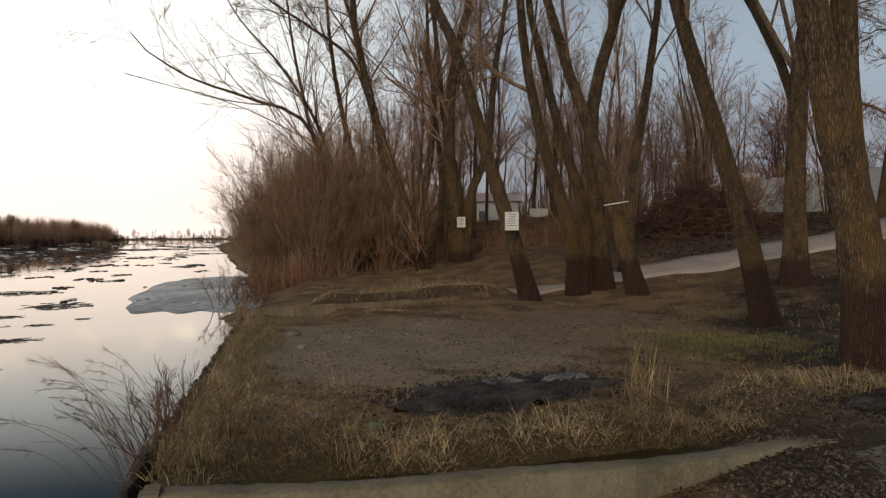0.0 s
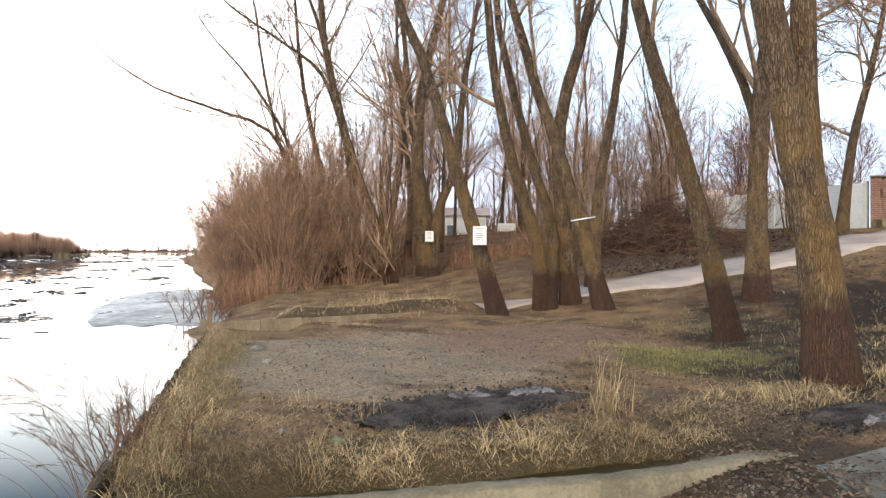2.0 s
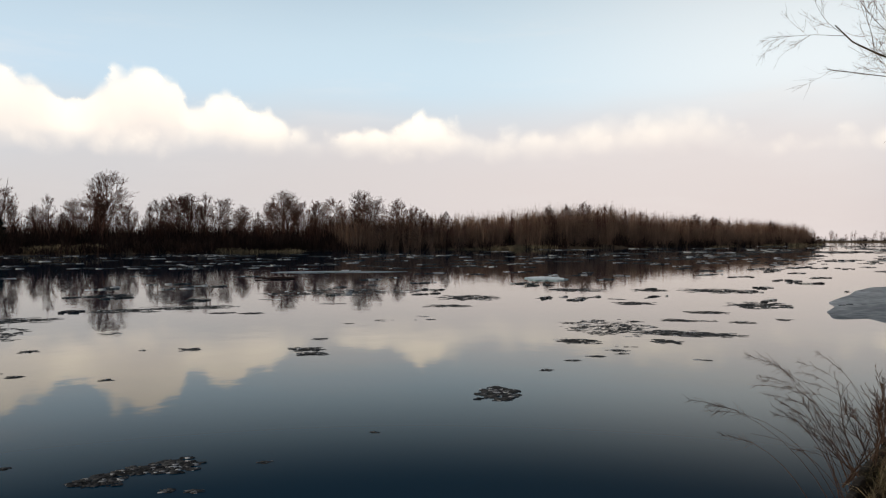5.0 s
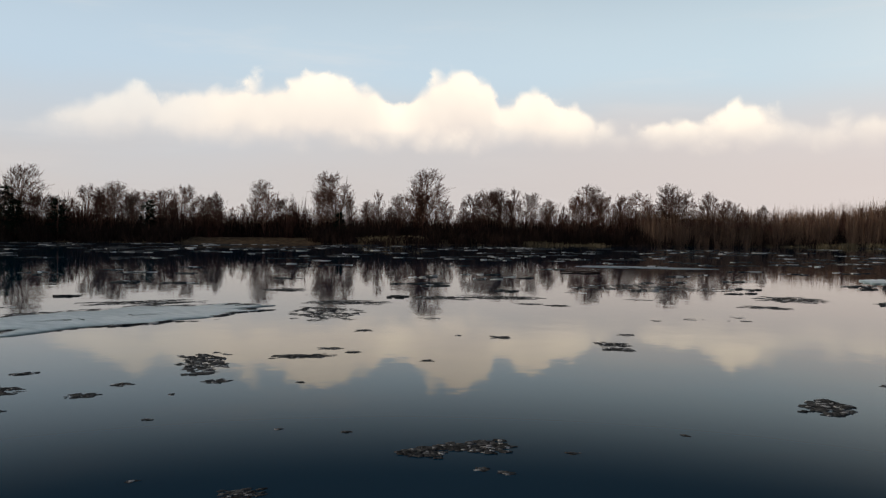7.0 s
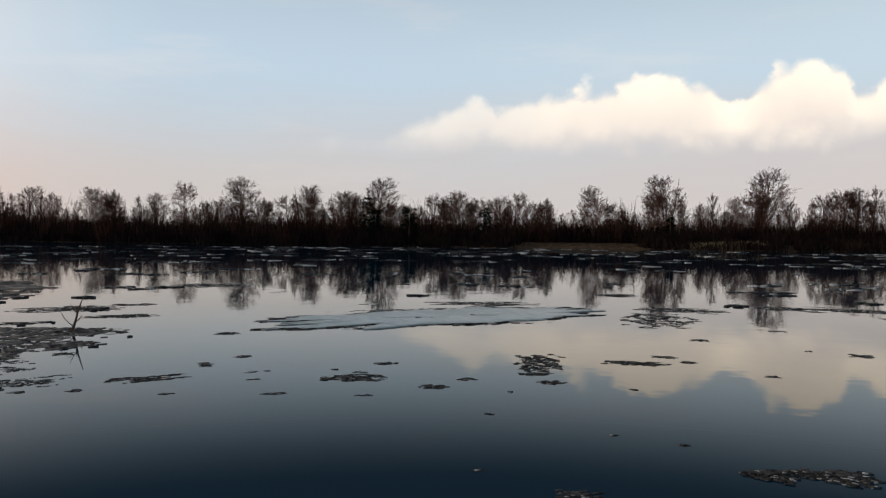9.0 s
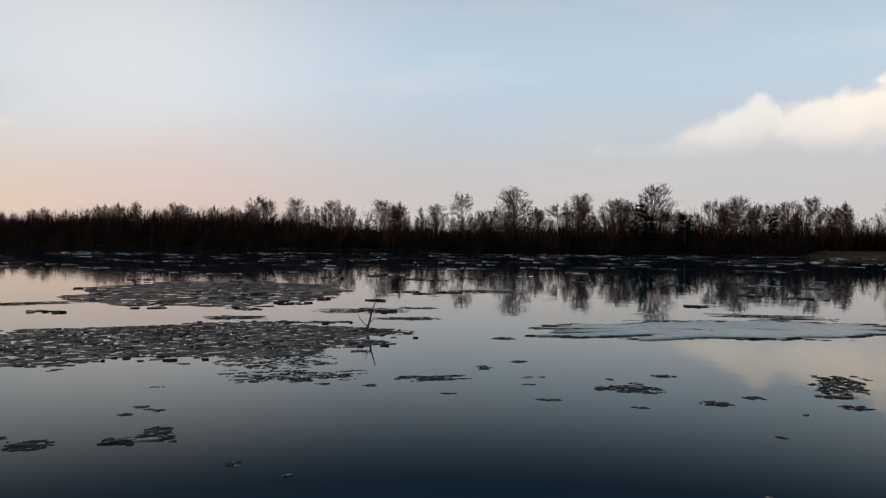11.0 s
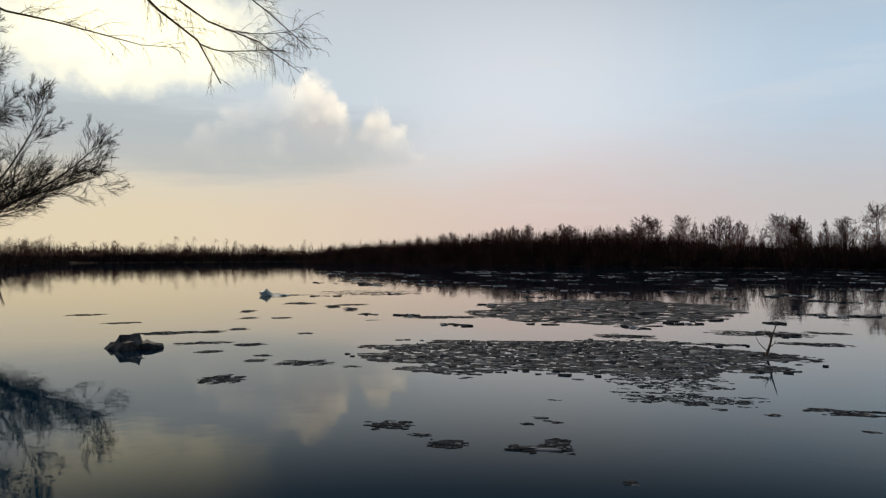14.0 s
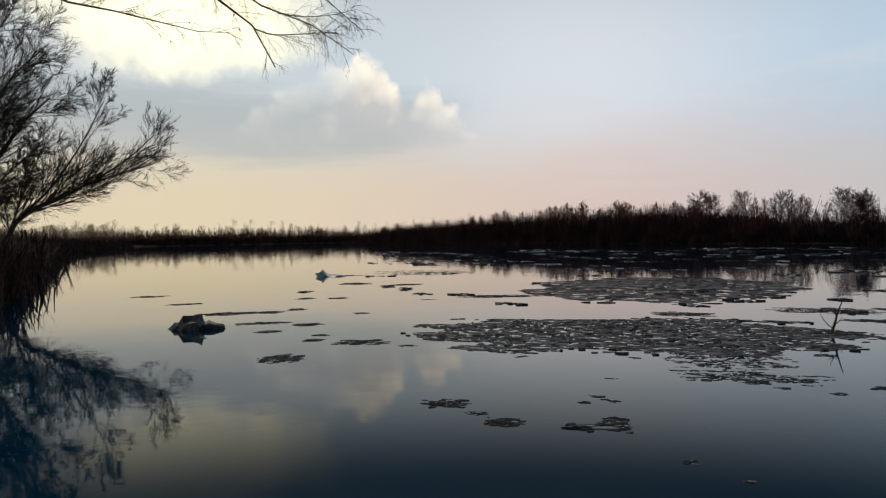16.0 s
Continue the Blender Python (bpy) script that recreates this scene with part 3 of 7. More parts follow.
gxs = np.unique(np.round(np.concatenate([spaced(-2400, -5, 13, 2400, 0.16), np.arange(-150, -126, 1.5)]), 3))
gys = np.unique(np.round(np.concatenate([spaced(-2400, 0.9, 27, 2400, 0.16), np.arange(-430, -385, 3), np.arange(-284, -256, 4), np.arange(305, 340, 5), np.arange(745, 790, 6)]), 3))
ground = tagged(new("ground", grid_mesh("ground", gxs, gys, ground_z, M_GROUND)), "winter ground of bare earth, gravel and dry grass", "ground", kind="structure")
wv = np.array([[-2400, -2400, 0], [2400, -2400, 0], [2400, 2400, 0], [-2400, 2400, 0]], float)
water = tagged(new("water", quads("water", wv, np.array([[0, 1, 2, 3]]), M_WATER)), "calm dark river reflecting the evening sky", "river", kind="structure")


# ---- trees ----
def grown(rng, stems, radii, plan, least=0.009, sides0=9):
    """Stem polylines and the branch orders on them: a list of (lines, radii, sides)."""
    orders = [(stems, radii, sides0)]
    for n, t0, t1, angle, ratio, thin, wig, up, pts, sides, droop, *close in plan:
        lines, rad = orders[-1][0], orders[-1][1]
        orders.append((*sprout(rng, lines, rad, n, t0, t1, angle, ratio, thin, wig, up, pts, droop, least, *close), sides))
    return orders


TREE_PLAN = [(10, 0.34, 0.98, (20, 50), 0.33, 0.42, 0.10, 0.05, 7, 5, 0.0), (8, 0.2, 1.0, (25, 60), 0.42, 0.5, 0.14, 0.03, 5, 4, 0.0),
             (7, 0.12, 1.0, (20, 50), 0.56, 0.6, 0.13, 0.03, 4, 3, 0.0), (4, 0.08, 1.0, (14, 45), 0.8, 0.75, 0.12, 0.02, 3, 1, 0.0)]


HIGH = [(11, 0.5, 0.98, (22, 50), 0.36, 0.4, 0.10, 0.05, 7, 5, 0.0)] + TREE_PLAN[1:]


def built_tree(name, orders, label, category="tree", group="", mats=None, at=(0, 0, 0), boughs=False):
    """An Empty with a trunk, its boughs and a crown of twigs."""
    mats = mats or (M_BARK, M_LIMB, M_TWIG)
    ob = holder(name, label, category, group, at=at)
    part("trunk", quads("trunk", *tubes(*orders[0]), mats[0]), ob)
    rest = orders[1:]
    if boughs:
        for q in range(len(orders[1][0])):
            part("bough", quads("bough", *tubes(orders[1][0][q:q + 1], orders[1][1][q:q + 1], 6), mats[1]), ob)
        rest = orders[2:]
    tagged(part("crown", quads("crown", *joined([limbs(*o) for o in rest]), mats[2]), ob, "bare twigs of the crown"), kind="stuff")
    return ob


def standing(base, stems, r0, seed, label, group="old trees of the clearing", top=15.0, plan=TREE_PLAN, name="tree", least=0.006):
    """A tree rooted at base (x, y). Each stem: (offset to the right, height above the river) seen from the slip."""
    rng = np.random.default_rng(seed)
    bx, by = base
    far = math.hypot(bx, by)
    right = np.array([by, -bx, 0]) / far
    away = np.array([bx, by, 0]) / far
    bz = float(ground_z(bx, by))
    lines, radii = [], []
    for stem, rr in zip(stems, r0):
        pts = [np.array([0.0245 * (z - 2.2), 0, z - float(fall(bx, by)) - 0.0245 * right[0] * dx - bz]) + right * dx for dx, z in stem]
        rooted = pts[0][2] < 0.6
        if rooted:
            pts[0] = right * stem[0][0] + np.array([0, 0, -0.25])
        d = pts[-1] - pts[-2]
        d /= np.linalg.norm(d)
        depth = rng.uniform(-0.12, 0.12)
        h = pts[-1][2]
        for q in range(3):
            d = d * 0.85 + np.array([rng.normal() * 0.08, rng.normal() * 0.08, 0.25])
            d /= np.linalg.norm(d)
            pts.append(pts[-1] + d * max(top - h, 2.0) / 3)
        pts = [p + away * depth * p[2] for p in pts]
        line = smooth_line(pts, 16)
        u = np.linspace(0, 1, 16)
        rad = rr * (1 - 0.82 * u**0.9)
        if rooted:
            rad = rad * (1 + 0.42 * np.exp(-u * 17))
        wob = rng.normal(size=(16, 3)) * rr * 0.05
        wob[0] = 0
        lines.append(line + wob), radii.append(rad)
    return built_tree(name, grown(rng, np.array(lines), np.array(radii), plan, least), label, "tree", group, at=(bx, by, bz), boughs=True)


standing((2.29, 19.9), [[(0, 0.69), (-0.71, 2.9), (-1.36, 4.86), (-1.68, 5.98), (-2.14, 7.23), (-2.73, 8.48)]], [0.225], 1, "leaning brown-barked tree with a paper notice nailed on")
standing((3.5, 20.8), [[(0, 0.75), (-0.1, 2.4), (-0.75, 4.43), (-1.26, 6.42), (-1.59, 8.93)], [(0.18, 0.8), (0.28, 2.76), (-0.5, 5.29), (-0.96, 7.01), (-1.42, 9.04)]], [0.20, 0.18], 2, "twin-stemmed bare tree leaning over the clearing")
standing((4.4, 21.3), [[(0, 0.85), (-0.2, 3.0), (-0.4, 4.58), (-0.35, 6.17), (0.13, 7.98), (0.4, 9.36)]], [0.25], 3, "upright dark-barked bare tree beside the twin stems")
standing((5.0, 19.8), [[(0, 0.79), (-0.66, 2.97), (-1.3, 4.99), (-1.85, 6.48), (-2.4, 8.11), (-2.68, 9.01)]], [0.225], 4, "leaning bare tree with a white tape tied round")
standing((5.5, 23.6), [[(0, 1.19), (0.15, 4.1), (0.55, 6.98), (0.86, 10.35)]], [0.20], 5, "slim bare tree behind the leaning group")
standing((6.2, 14.85), [[(0, 0.68), (-0.51, 2.7), (-1.01, 4.37), (-1.51, 6.05), (-1.94, 7.45)]], [0.23], 6, "leaning tree with ochre lichen on rough bark")
standing((8.5, 18.9), [[(0, 1.45), (-0.01, 3.98), (-0.01, 6.03), (0.12, 7.72), (0.33, 8.64)], [(0.0, 5.3), (-0.3, 6.4), (-0.95, 7.9), (-1.48, 8.9)]], [0.29, 0.13], 7, "stout forked tree beside the concrete path")
standing((5.25, 9.5), [[(0, 0.75), (-0.22, 2.47), (-0.51, 3.95), (-0.76, 5.24), (-0.88, 5.9)], [(-0.22, 2.7), (-0.38, 4.1), (-0.42, 5.9)]], [0.28, 0.2], 8, "big rough-barked tree at the edge of the slip", plan=HIGH)
standing((8.2, 10.36), [[(0, 1.1), (-0.11, 2.6), (-0.3, 4.3), (-0.58, 6.3)]], [0.26], 9, "stout dark tree with a reddish foot", plan=HIGH)
standing((16.4, 29.2), [[(0, 3.52), (0.34, 7.06), (0.81, 9.28), (1.18, 11.26)]], [0.23], 10, "spreading bare tree in front of the wall", top=13.0, least=0.012,
         plan=[(17, 0.25, 0.98, (42, 80), 0.40, 0.42, 0.20, 0.05, 8, 5, 0.0), (9, 0.12, 1.0, (25, 60), 0.45, 0.5, 0.18, 0.01, 6, 4, 0.0), (8, 0.1, 1.0, (20, 50), 0.55, 0.55, 0.14, -0.01, 4, 3, 0.0), (5, 0.1, 1.0, (15, 45), 0.7, 0.7, 0.12, -0.02, 3, 1, 0.0)])
standing((0.62, 30.6), [[(0, 1.33), (-0.27, 3.59), (-0.43, 5.26), (-0.4, 7.79), (0.31, 11.66)], [(0.2, 1.5), (0.5, 4.26), (1.0, 5.55), (1.25, 8.54), (1.7, 11.77)]], [0.32, 0.22], 11, "forked bare tree with a small paper notice")
standing((-1.0, 32.2), [[(0, 1.43), (-0.48, 3.2), (-1.42, 5.8), (-2.12, 8.1), (-2.86, 11.7)]], [0.26], 12, "leaning bare tree at the edge of the thicket")
standing((-2.2, 33.0), [[(0, 1.27), (-0.18, 3.6), (-0.6, 6.5), (-1.45, 9.8), (-1.95, 12)], [(-1.0, 8.0), (-1.8, 9.9), (-3.8, 11.4), (-5.9, 12.8)]], [0.22, 0.1], 13, "slim bare tree at the edge of the thicket")
LEAN = [(15, 0.2, 1.0, (18, 55), 0.42, 0.4, 0.09, 0.04, 7, 5, 0.0), (9, 0.15, 1.0, (18, 50), 0.42, 0.5, 0.12, 0.02, 5, 3, 0.0), (8, 0.1, 1.0, (16, 50), 0.55, 0.7, 0.15, 0.02, 4, 1, 0.0)]
standing((-3.4, 32.4), [[(0, 1.0), (-0.8, 3.5), (-1.9, 6.0), (-2.6, 8.5), (-3.1, 11)]], [0.13], 17, "slim bare tree arching over the bank", top=14, plan=LEAN)
standing((-4.0, 33.5), [[(0, 1.0), (-0.3, 3.8), (-1.15, 5.9), (-2.3, 7.5), (-4.4, 8.2), (-7.3, 9.2)], [(-0.5, 4.4), (-1.6, 7.4), (-3.2, 9.8), (-5.0, 11.8)]], [0.14, 0.1], 14, "bare tree leaning out over the water", top=11.0, plan=LEAN)
standing((-3.2, 35.5), [[(0, 1.0), (-0.6, 4.6), (-1.5, 8.0), (-2.2, 12.2)]], [0.18], 15, "slim bare tree in the thicket", top=16)
standing((-0.2, 35.0), [[(0, 1.4), (0.1, 4.6), (-0.3, 8.0), (-0.7, 12.2)]], [0.16], 16, "slim bare tree in the thicket", top=16)


def wood_tree(seed, height, r, plan, lean=0.06, least=0.008, stems=1, thin=None, mats=None, oval=0.0, label="slender bare tree in the winter wood", name="tree", group="bare trees of the wood"):
    rng = np.random.default_rng(seed)
    lines, radii = [], []
    for q in range(stems):
        d = np.array([rng.normal() * lean, rng.normal() * lean, 1.0])
        pts = [np.array([rng.normal() * 0.1 * (stems > 1), rng.normal() * 0.1 * (stems > 1), -0.2])]
        for k in range(4):
            d = d + np.array([rng.normal() * lean, rng.normal() * lean, 0.05])
            pts.append(pts[-1] + d / np.linalg.norm(d) * height / 4 * rng.uniform(0.9, 1.05))
        lines.append(smooth_line(pts, 10))
        radii.append(r * (1 - 0.85 * np.linspace(0, 1, 10)))
    if not oval:
        orders = grown(rng, np.array(lines), np.array(radii), plan, least, 7)
    else:
        orders = [(np.array(lines), np.array(radii), 4)]

        def outside(p):
            """How far points lie beyond a round-topped crown that is widest above the middle."""
            rel = p[..., 2] / height
            mid = np.stack([np.interp(p[..., 2], lines[0][:, 2], lines[0][:, k]) for k in (0, 1)], -1)
            room = oval * height * np.sqrt(np.clip(1.0 - np.abs((rel - 0.6) / np.where(rel > 0.6, 0.45, 0.55)) ** 2.2, 0.0004, 1))
            return np.linalg.norm(p[..., :2] - mid, axis=-1) / room

        for level, (n, t0, t1, angle, ratio, slim, wig, up, pts, sides, droop, *close) in enumerate(plan):
            ln, rd = sprout(rng, orders[-1][0], orders[-1][1], n, t0, t1, angle, ratio, slim, wig, up, pts, droop, least, *close)
            if level == 0:
                # each bough ends near the rim of the crown
                ks = np.linspace(0.1, 2.0, 39)
                tips = ln[:, None, 0] + (ln[:, None, -1] - ln[:, None, 0]) * ks[None, :, None]
                k_ = ks[np.maximum((outside(tips) < 1).sum(1) - 1, 0)] * rng.uniform(0.7, 1.08, len(ln))
                ln = ln[:, :1] + (ln - ln[:, :1]) * k_[:, None, None]
            else:
                keep = outside(ln[:, -1]) < rng.uniform(0.85, 1.3, len(ln))
                ln, rd = ln[keep], rd[keep]
            orders.append((ln, rd, sides))
    if thin:
        orders[-1] = (orders[-1][0], np.minimum(orders[-1][1], thin), orders[-1][2])
    return built_tree(name, orders, label, "tree", group, mats)


WOOD_PLAN = [(15, 0.2, 0.98, (18, 50), 0.30, 0.5, 0.1, 0.08, 5, 4, 0.0), (8, 0.15, 1.0, (18, 48), 0.55, 0.6, 0.11, 0.04, 4, 1, 0.0), (7, 0.1, 1.0, (14, 42), 0.75, 0.75, 0.10, 0.03, 3, 1, 0.0)]
SAPLING = [(12, 0.1, 0.98, (15, 40), 0.35, 0.6, 0.1, 0.08, 4, 3, 0.0), (8, 0.2, 1.0, (20, 50), 0.5, 0.8, 0.15, 0.03, 3, 1, 0.0)]
rng = np.random.default_rng(5)
wood = [wood_tree(100 + i, h, r, WOOD_PLAN, stems=s) for i, (h, r, s) in enumerate([(14, 0.15, 1), (12, 0.12, 2), (16, 0.17, 1), (11, 0.10, 2), (13, 0.13, 1)])]
spots = []
while len(spots) < 44:
    a, dist = (radians(rng.uniform(-26, 9)), rng.uniform(34, 75)) if len(spots) < 34 else (radians(rng.uniform(-11, 0)), rng.uniform(53, 78))
    x, y = -math.sin(a) * dist, math.cos(a) * dist
    if all((x - p) ** 2 + (y - q) ** 2 > 4 for p, q in spots) and shore(x, y) > 2 and not (math.degrees(a) < -10 and dist < 46):
        spots.append((x, y))
for i, (x, y) in enumerate(spots):
    m = Matrix.Translation((x, y, float(ground_z(x, y)))) @ Matrix.Rotation(rng.uniform(0, 6.28), 4, "Z") @ Matrix.Scale(rng.uniform(0.8, 1.15), 4)
    if i < len(wood):
        wood[i].matrix_basis = m
    else:
        copy_thing(wood[i % len(wood)], m)


saps = [wood_tree(150 + i, h, 0.045, SAPLING, lean=0.10, stems=3, label="thin leafless sapling among the trees", name="sapling", group="saplings in the wood") for i, h in enumerate((6.0, 7.5, 5.0))]
for i in range(40):
    while True:
        a, dist = radians(rng.uniform(-27, 8)), rng.uniform(29, 52)
        x, y = -math.sin(a) * dist, math.cos(a) * dist
        if shore(x, y) > 1.5 and not (math.degrees(a) < -18 and dist > 33) and not (-9 < math.degrees(a) < -1.5):
            break
    m = Matrix.Translation((x, y, float(ground_z(x, y)))) @ Matrix.Rotation(rng.uniform(0, 6.28), 4, "Z") @ Matrix.Scale(rng.uniform(0.7, 1.2), 4)
    if i < 3:
        saps[i].matrix_basis = m
    else:
        copy_thing(saps[i % 3], m)


# ---- willow thicket on the bank ----
def shrub(seed, stems, height, spread, mats, label, name="shrub", group="thicket shrubs", twigs=6, least=0.012, thick=0.022):
    rng = np.random.default_rng(seed)
    lines, radii = [], []
    for q in range(stems):
        a, tilt = rng.uniform(0, 6.28), rng.uniform(0.05, spread)
        d = np.array([math.cos(a) * tilt, math.sin(a) * tilt, 1.0])
        pts = [np.array([rng.normal() * 0.25, rng.normal() * 0.25, -0.1])]
        for k in range(3):
            d = d / np.linalg.norm(d) + rng.normal(size=3) * 0.07
            pts.append(pts[-1] + d / np.linalg.norm(d) * height / 3 * rng.uniform(0.7, 1.1))
        lines.append(smooth_line(pts, 7))
        radii.append(thick * (1 - 0.8 * np.linspace(0, 1, 7)))
    plan = [(7, 0.15, 1.0, (12, 40), 0.4, 0.6, 0.08, 0.05, 4, 3, 0.0), (twigs, 0.1, 1.0, (12, 45), 0.55, 0.9, 0.14, 0.04, 3, 1, 0.0)]
    o = grown(rng, np.array(lines), np.array(radii), plan, least)
    ob = holder(name, label, "shrub", group)
    for q in range(min(8, stems - 1)):
        part("stem", quads("stem", *tubes(o[0][0][q:q + 1], o[0][1][q:q + 1], 4), mats[1]), ob)
    tagged(part("brushwood", quads("brushwood", *joined([tubes(o[0][0][8:], o[0][1][8:], 4)] + [limbs(*k) for k in o[1:]]), mats[1]), ob), kind="stuff")
    return ob


willow = [shrub(200 + i, 34, h, 0.75, (M_LIMB, M_WILLOW), "dense reddish willow shrub with bare twigs", "willow_shrub", "willow thicket on the bank", 8, 0.0085, 0.02) for i, h in enumerate((7.2, 8.4, 6.2))]
rng = np.random.default_rng(8)
k = 0
for row, (off, n) in enumerate(((0.8, 11), (2.3, 9), (4.0, 7))):
    for i in range(n):
        y = 30.5 + i * (1.75 + 0.3 * row) + rng.uniform(-0.5, 0.5)
        x = -3.46 - 0.25 * (y - 13.8) + off + rng.uniform(-0.3, 0.4) + (1.5 if y < 33 else 0)
        m = Matrix.Translation((x, y, float(ground_z(x, y)))) @ Matrix.Rotation(rng.uniform(0, 6.28), 4, "Z") @ Matrix.Scale(rng.uniform(0.8, 1.1) * (1.0 if row else 0.8), 4)
        if k < 3:
            willow[k].matrix_basis = m
        else:
            copy_thing(willow[k % 3], m)
        k += 1

# ---- woods across the river ----
FAR_PLAN = [(26, 0.2, 0.93, (24, 56), 0.4, 0.42, 0.07, 0.06, 5, 1, 0.0, 0.9), (8, 0.15, 1.0, (18, 48), 0.42, 0.5, 0.09, 0.04, 4, 1, 0.0), (9, 0.08, 1.0, (15, 46), 0.6, 0.6, 0.09, 0.03, 3, 1, 0.0)]
BROOM = [(30, 0.12, 0.93, (14, 36), 0.4, 0.42, 0.05, 0.08, 5, 1, 0.0, 0.9), (8, 0.12, 1.0, (14, 40), 0.40, 0.5, 0.07, 0.05, 4, 1, 0.0), (8, 0.05, 1.0, (12, 40), 0.6, 0.6, 0.07, 0.04, 3, 1, 0.0)]
SPREAD = [(18, 0.15, 0.9, (30, 66), 0.5, 0.48, 0.12, 0.06, 6, 1, 0.0, 0.9), (9, 0.15, 1.0, (20, 50), 0.42, 0.5, 0.10, 0.04, 4, 1, 0.0), (9, 0.08, 1.0, (16, 48), 0.6, 0.6, 0.09, 0.03, 3, 1, 0.0)]
far = [wood_tree(300 + i, h, r, plan, stems=st, least=0.0205, thin=0.0135, mats=(M_FAR, M_FAR, M_FAR), oval=wd, label=lab, group="trees on the far bank")
       for i, (h, r, st, plan, wd, lab) in enumerate([(14, 0.17, 1, FAR_PLAN, 0.25, "tall bare tree on the far bank"), (12, 0.14, 1, BROOM, 0.17, "upright broom-like bare tree on the far bank"), (10, 0.12, 2, SPREAD, 0.30, "low spreading bare tree on the far bank"),
                                                  (12, 0.13, 2, FAR_PLAN, 0.27, "twin-stemmed bare tree on the far bank"), (13, 0.12, 1, BROOM, 0.15, "slim bare tree on the far bank"), (11, 0.15, 3, SPREAD, 0.34, "wide many-stemmed bare tree on the far bank")])]
FAR_TOP = [float(np.percentile([v.co.z for c in ob.children for v in c.data.vertices], 99.6)) for ob in far]
rng = np.random.default_rng(11)
used = set()

# the skyline of the far bank as bearing and rise in degrees: single trees, and the even woods to both sides
PEAKS = [(49.9, 2.7), (51.5, 3.55), (53.9, 3.95), (55.9, 3.35), (57.2, 3.15), (59.6, 3.55), (60.5, 3.9), (62.5, 3.0), (65.2, 3.6), (66.7, 3.2), (70.0, 3.0), (71.8, 4.5), (73.0, 3.0), (74.9, 4.05), (77.9, 4.15), (79.2, 3.3), (81.2, 3.1), (83.1, 3.45), (84.5, 3.45), (86.2, 3.2),
         (87.8, 2.9), (89.9, 3.75), (91.9, 2.7), (93.9, 2.75), (96.1, 3.75), (97.8, 2.6), (98.9, 4.15), (100.6, 3.2), (101.5, 2.9), (104.2, 3.65), (106.0, 3.1), (107.0, 2.85), (108.5, 3.75), (112.0, 3.65), (114.5, 3.0), (116.8, 2.25), (119.6, 2.7), (120.8, 2.9), (123.2, 3.15), (127.1, 3.2)]
EVEN = [(21.8, 0.8), (23.3, 1.33), (25.9, 1.55), (28.2, 1.8), (30.6, 2.0), (33.8, 2.33), (35.8, 2.9), (39.9, 2.86), (42.0, 2.7), (45.3, 2.3), (47.8, 2.3), (52, 2.3), (60, 2.2), (70, 2.1), (80, 2.1), (95, 1.9), (110, 2.0), (120, 2.1), (125.3, 1.95), (129.4, 2.5), (133.5, 2.44), (137.7, 2.2), (141.7, 1.9), (145.6, 1.45), (148.6, 1.1), (151, 1.0)]


def even_top(x, y):
    """Height of the even woods at a place on the far bank."""
    az_ = np.degrees(np.arctan2(-np.asarray(x), np.asarray(y)))
    return np.hypot(x, y) * np.tan(np.radians(np.interp(az_, [p for p, q in EVEN], [q for p, q in EVEN]))) + 1.3


def bank_at(az_, inland):
    """A place on the far bank at a bearing, so far behind the waterline."""
    x = -131.0
    for q in range(3):
        y = -x / math.tan(radians(az_))
        x = -131 + 0.07 * min(y, 0) - inland
    return x, -x / math.tan(radians(az_))


def plant(i, x, y, top, wide=1.0):
    k = top / FAR_TOP[i]
    m = Matrix.Translation((x, y, float(ground_z(x, y)))) @ Matrix.Rotation(rng.uniform(0, 6.28), 4, "Z") @ Matrix.Diagonal((k * wide, k * wide, k, 1))
    if i in used:
        copy_thing(far[i], m)
    else:
        used.add(i)
        far[i].matrix_basis = m


for q, (az_, rise_) in enumerate(PEAKS):
    x, y = bank_at(az_, rng.uniform(5, 9))
    plant((0, 3, 1, 2, 4, 5)[q % 6] if rise_ < 3.7 else (0, 1, 5)[q % 3], x, y, 0.93 * (math.hypot(x, y) * math.tan(radians(rise_)) + 1.3), rng.uniform(0.95, 1.2))
az_ = 50.0
while az_ < 127:
    x, y = bank_at(az_, rng.uniform(6, 22))
    plant(int(rng.integers(6)), x, y, float(even_top(x, y)) * rng.uniform(0.95, 1.42), rng.uniform(0.9, 1.15))
    az_ += rng.uniform(0.45, 1.0)
for lo_, hi_, step in ((22.3, 50, 0.42), (127, 150.6, 0.36)):
    az_ = lo_
    while az_ < hi_:
        x, y = bank_at(az_, rng.uniform(4, 9))
        plant((0, 1, 3, 4)[int(rng.integers(4))], x, y, float(even_top(x, y)) * (rng.uniform(0.95, 1.14) if lo_ > 100 else rng.uniform(0.9, 1.08)), rng.uniform(0.75, 1.0))
        az_ += step * rng.uniform(0.6, 1.4)


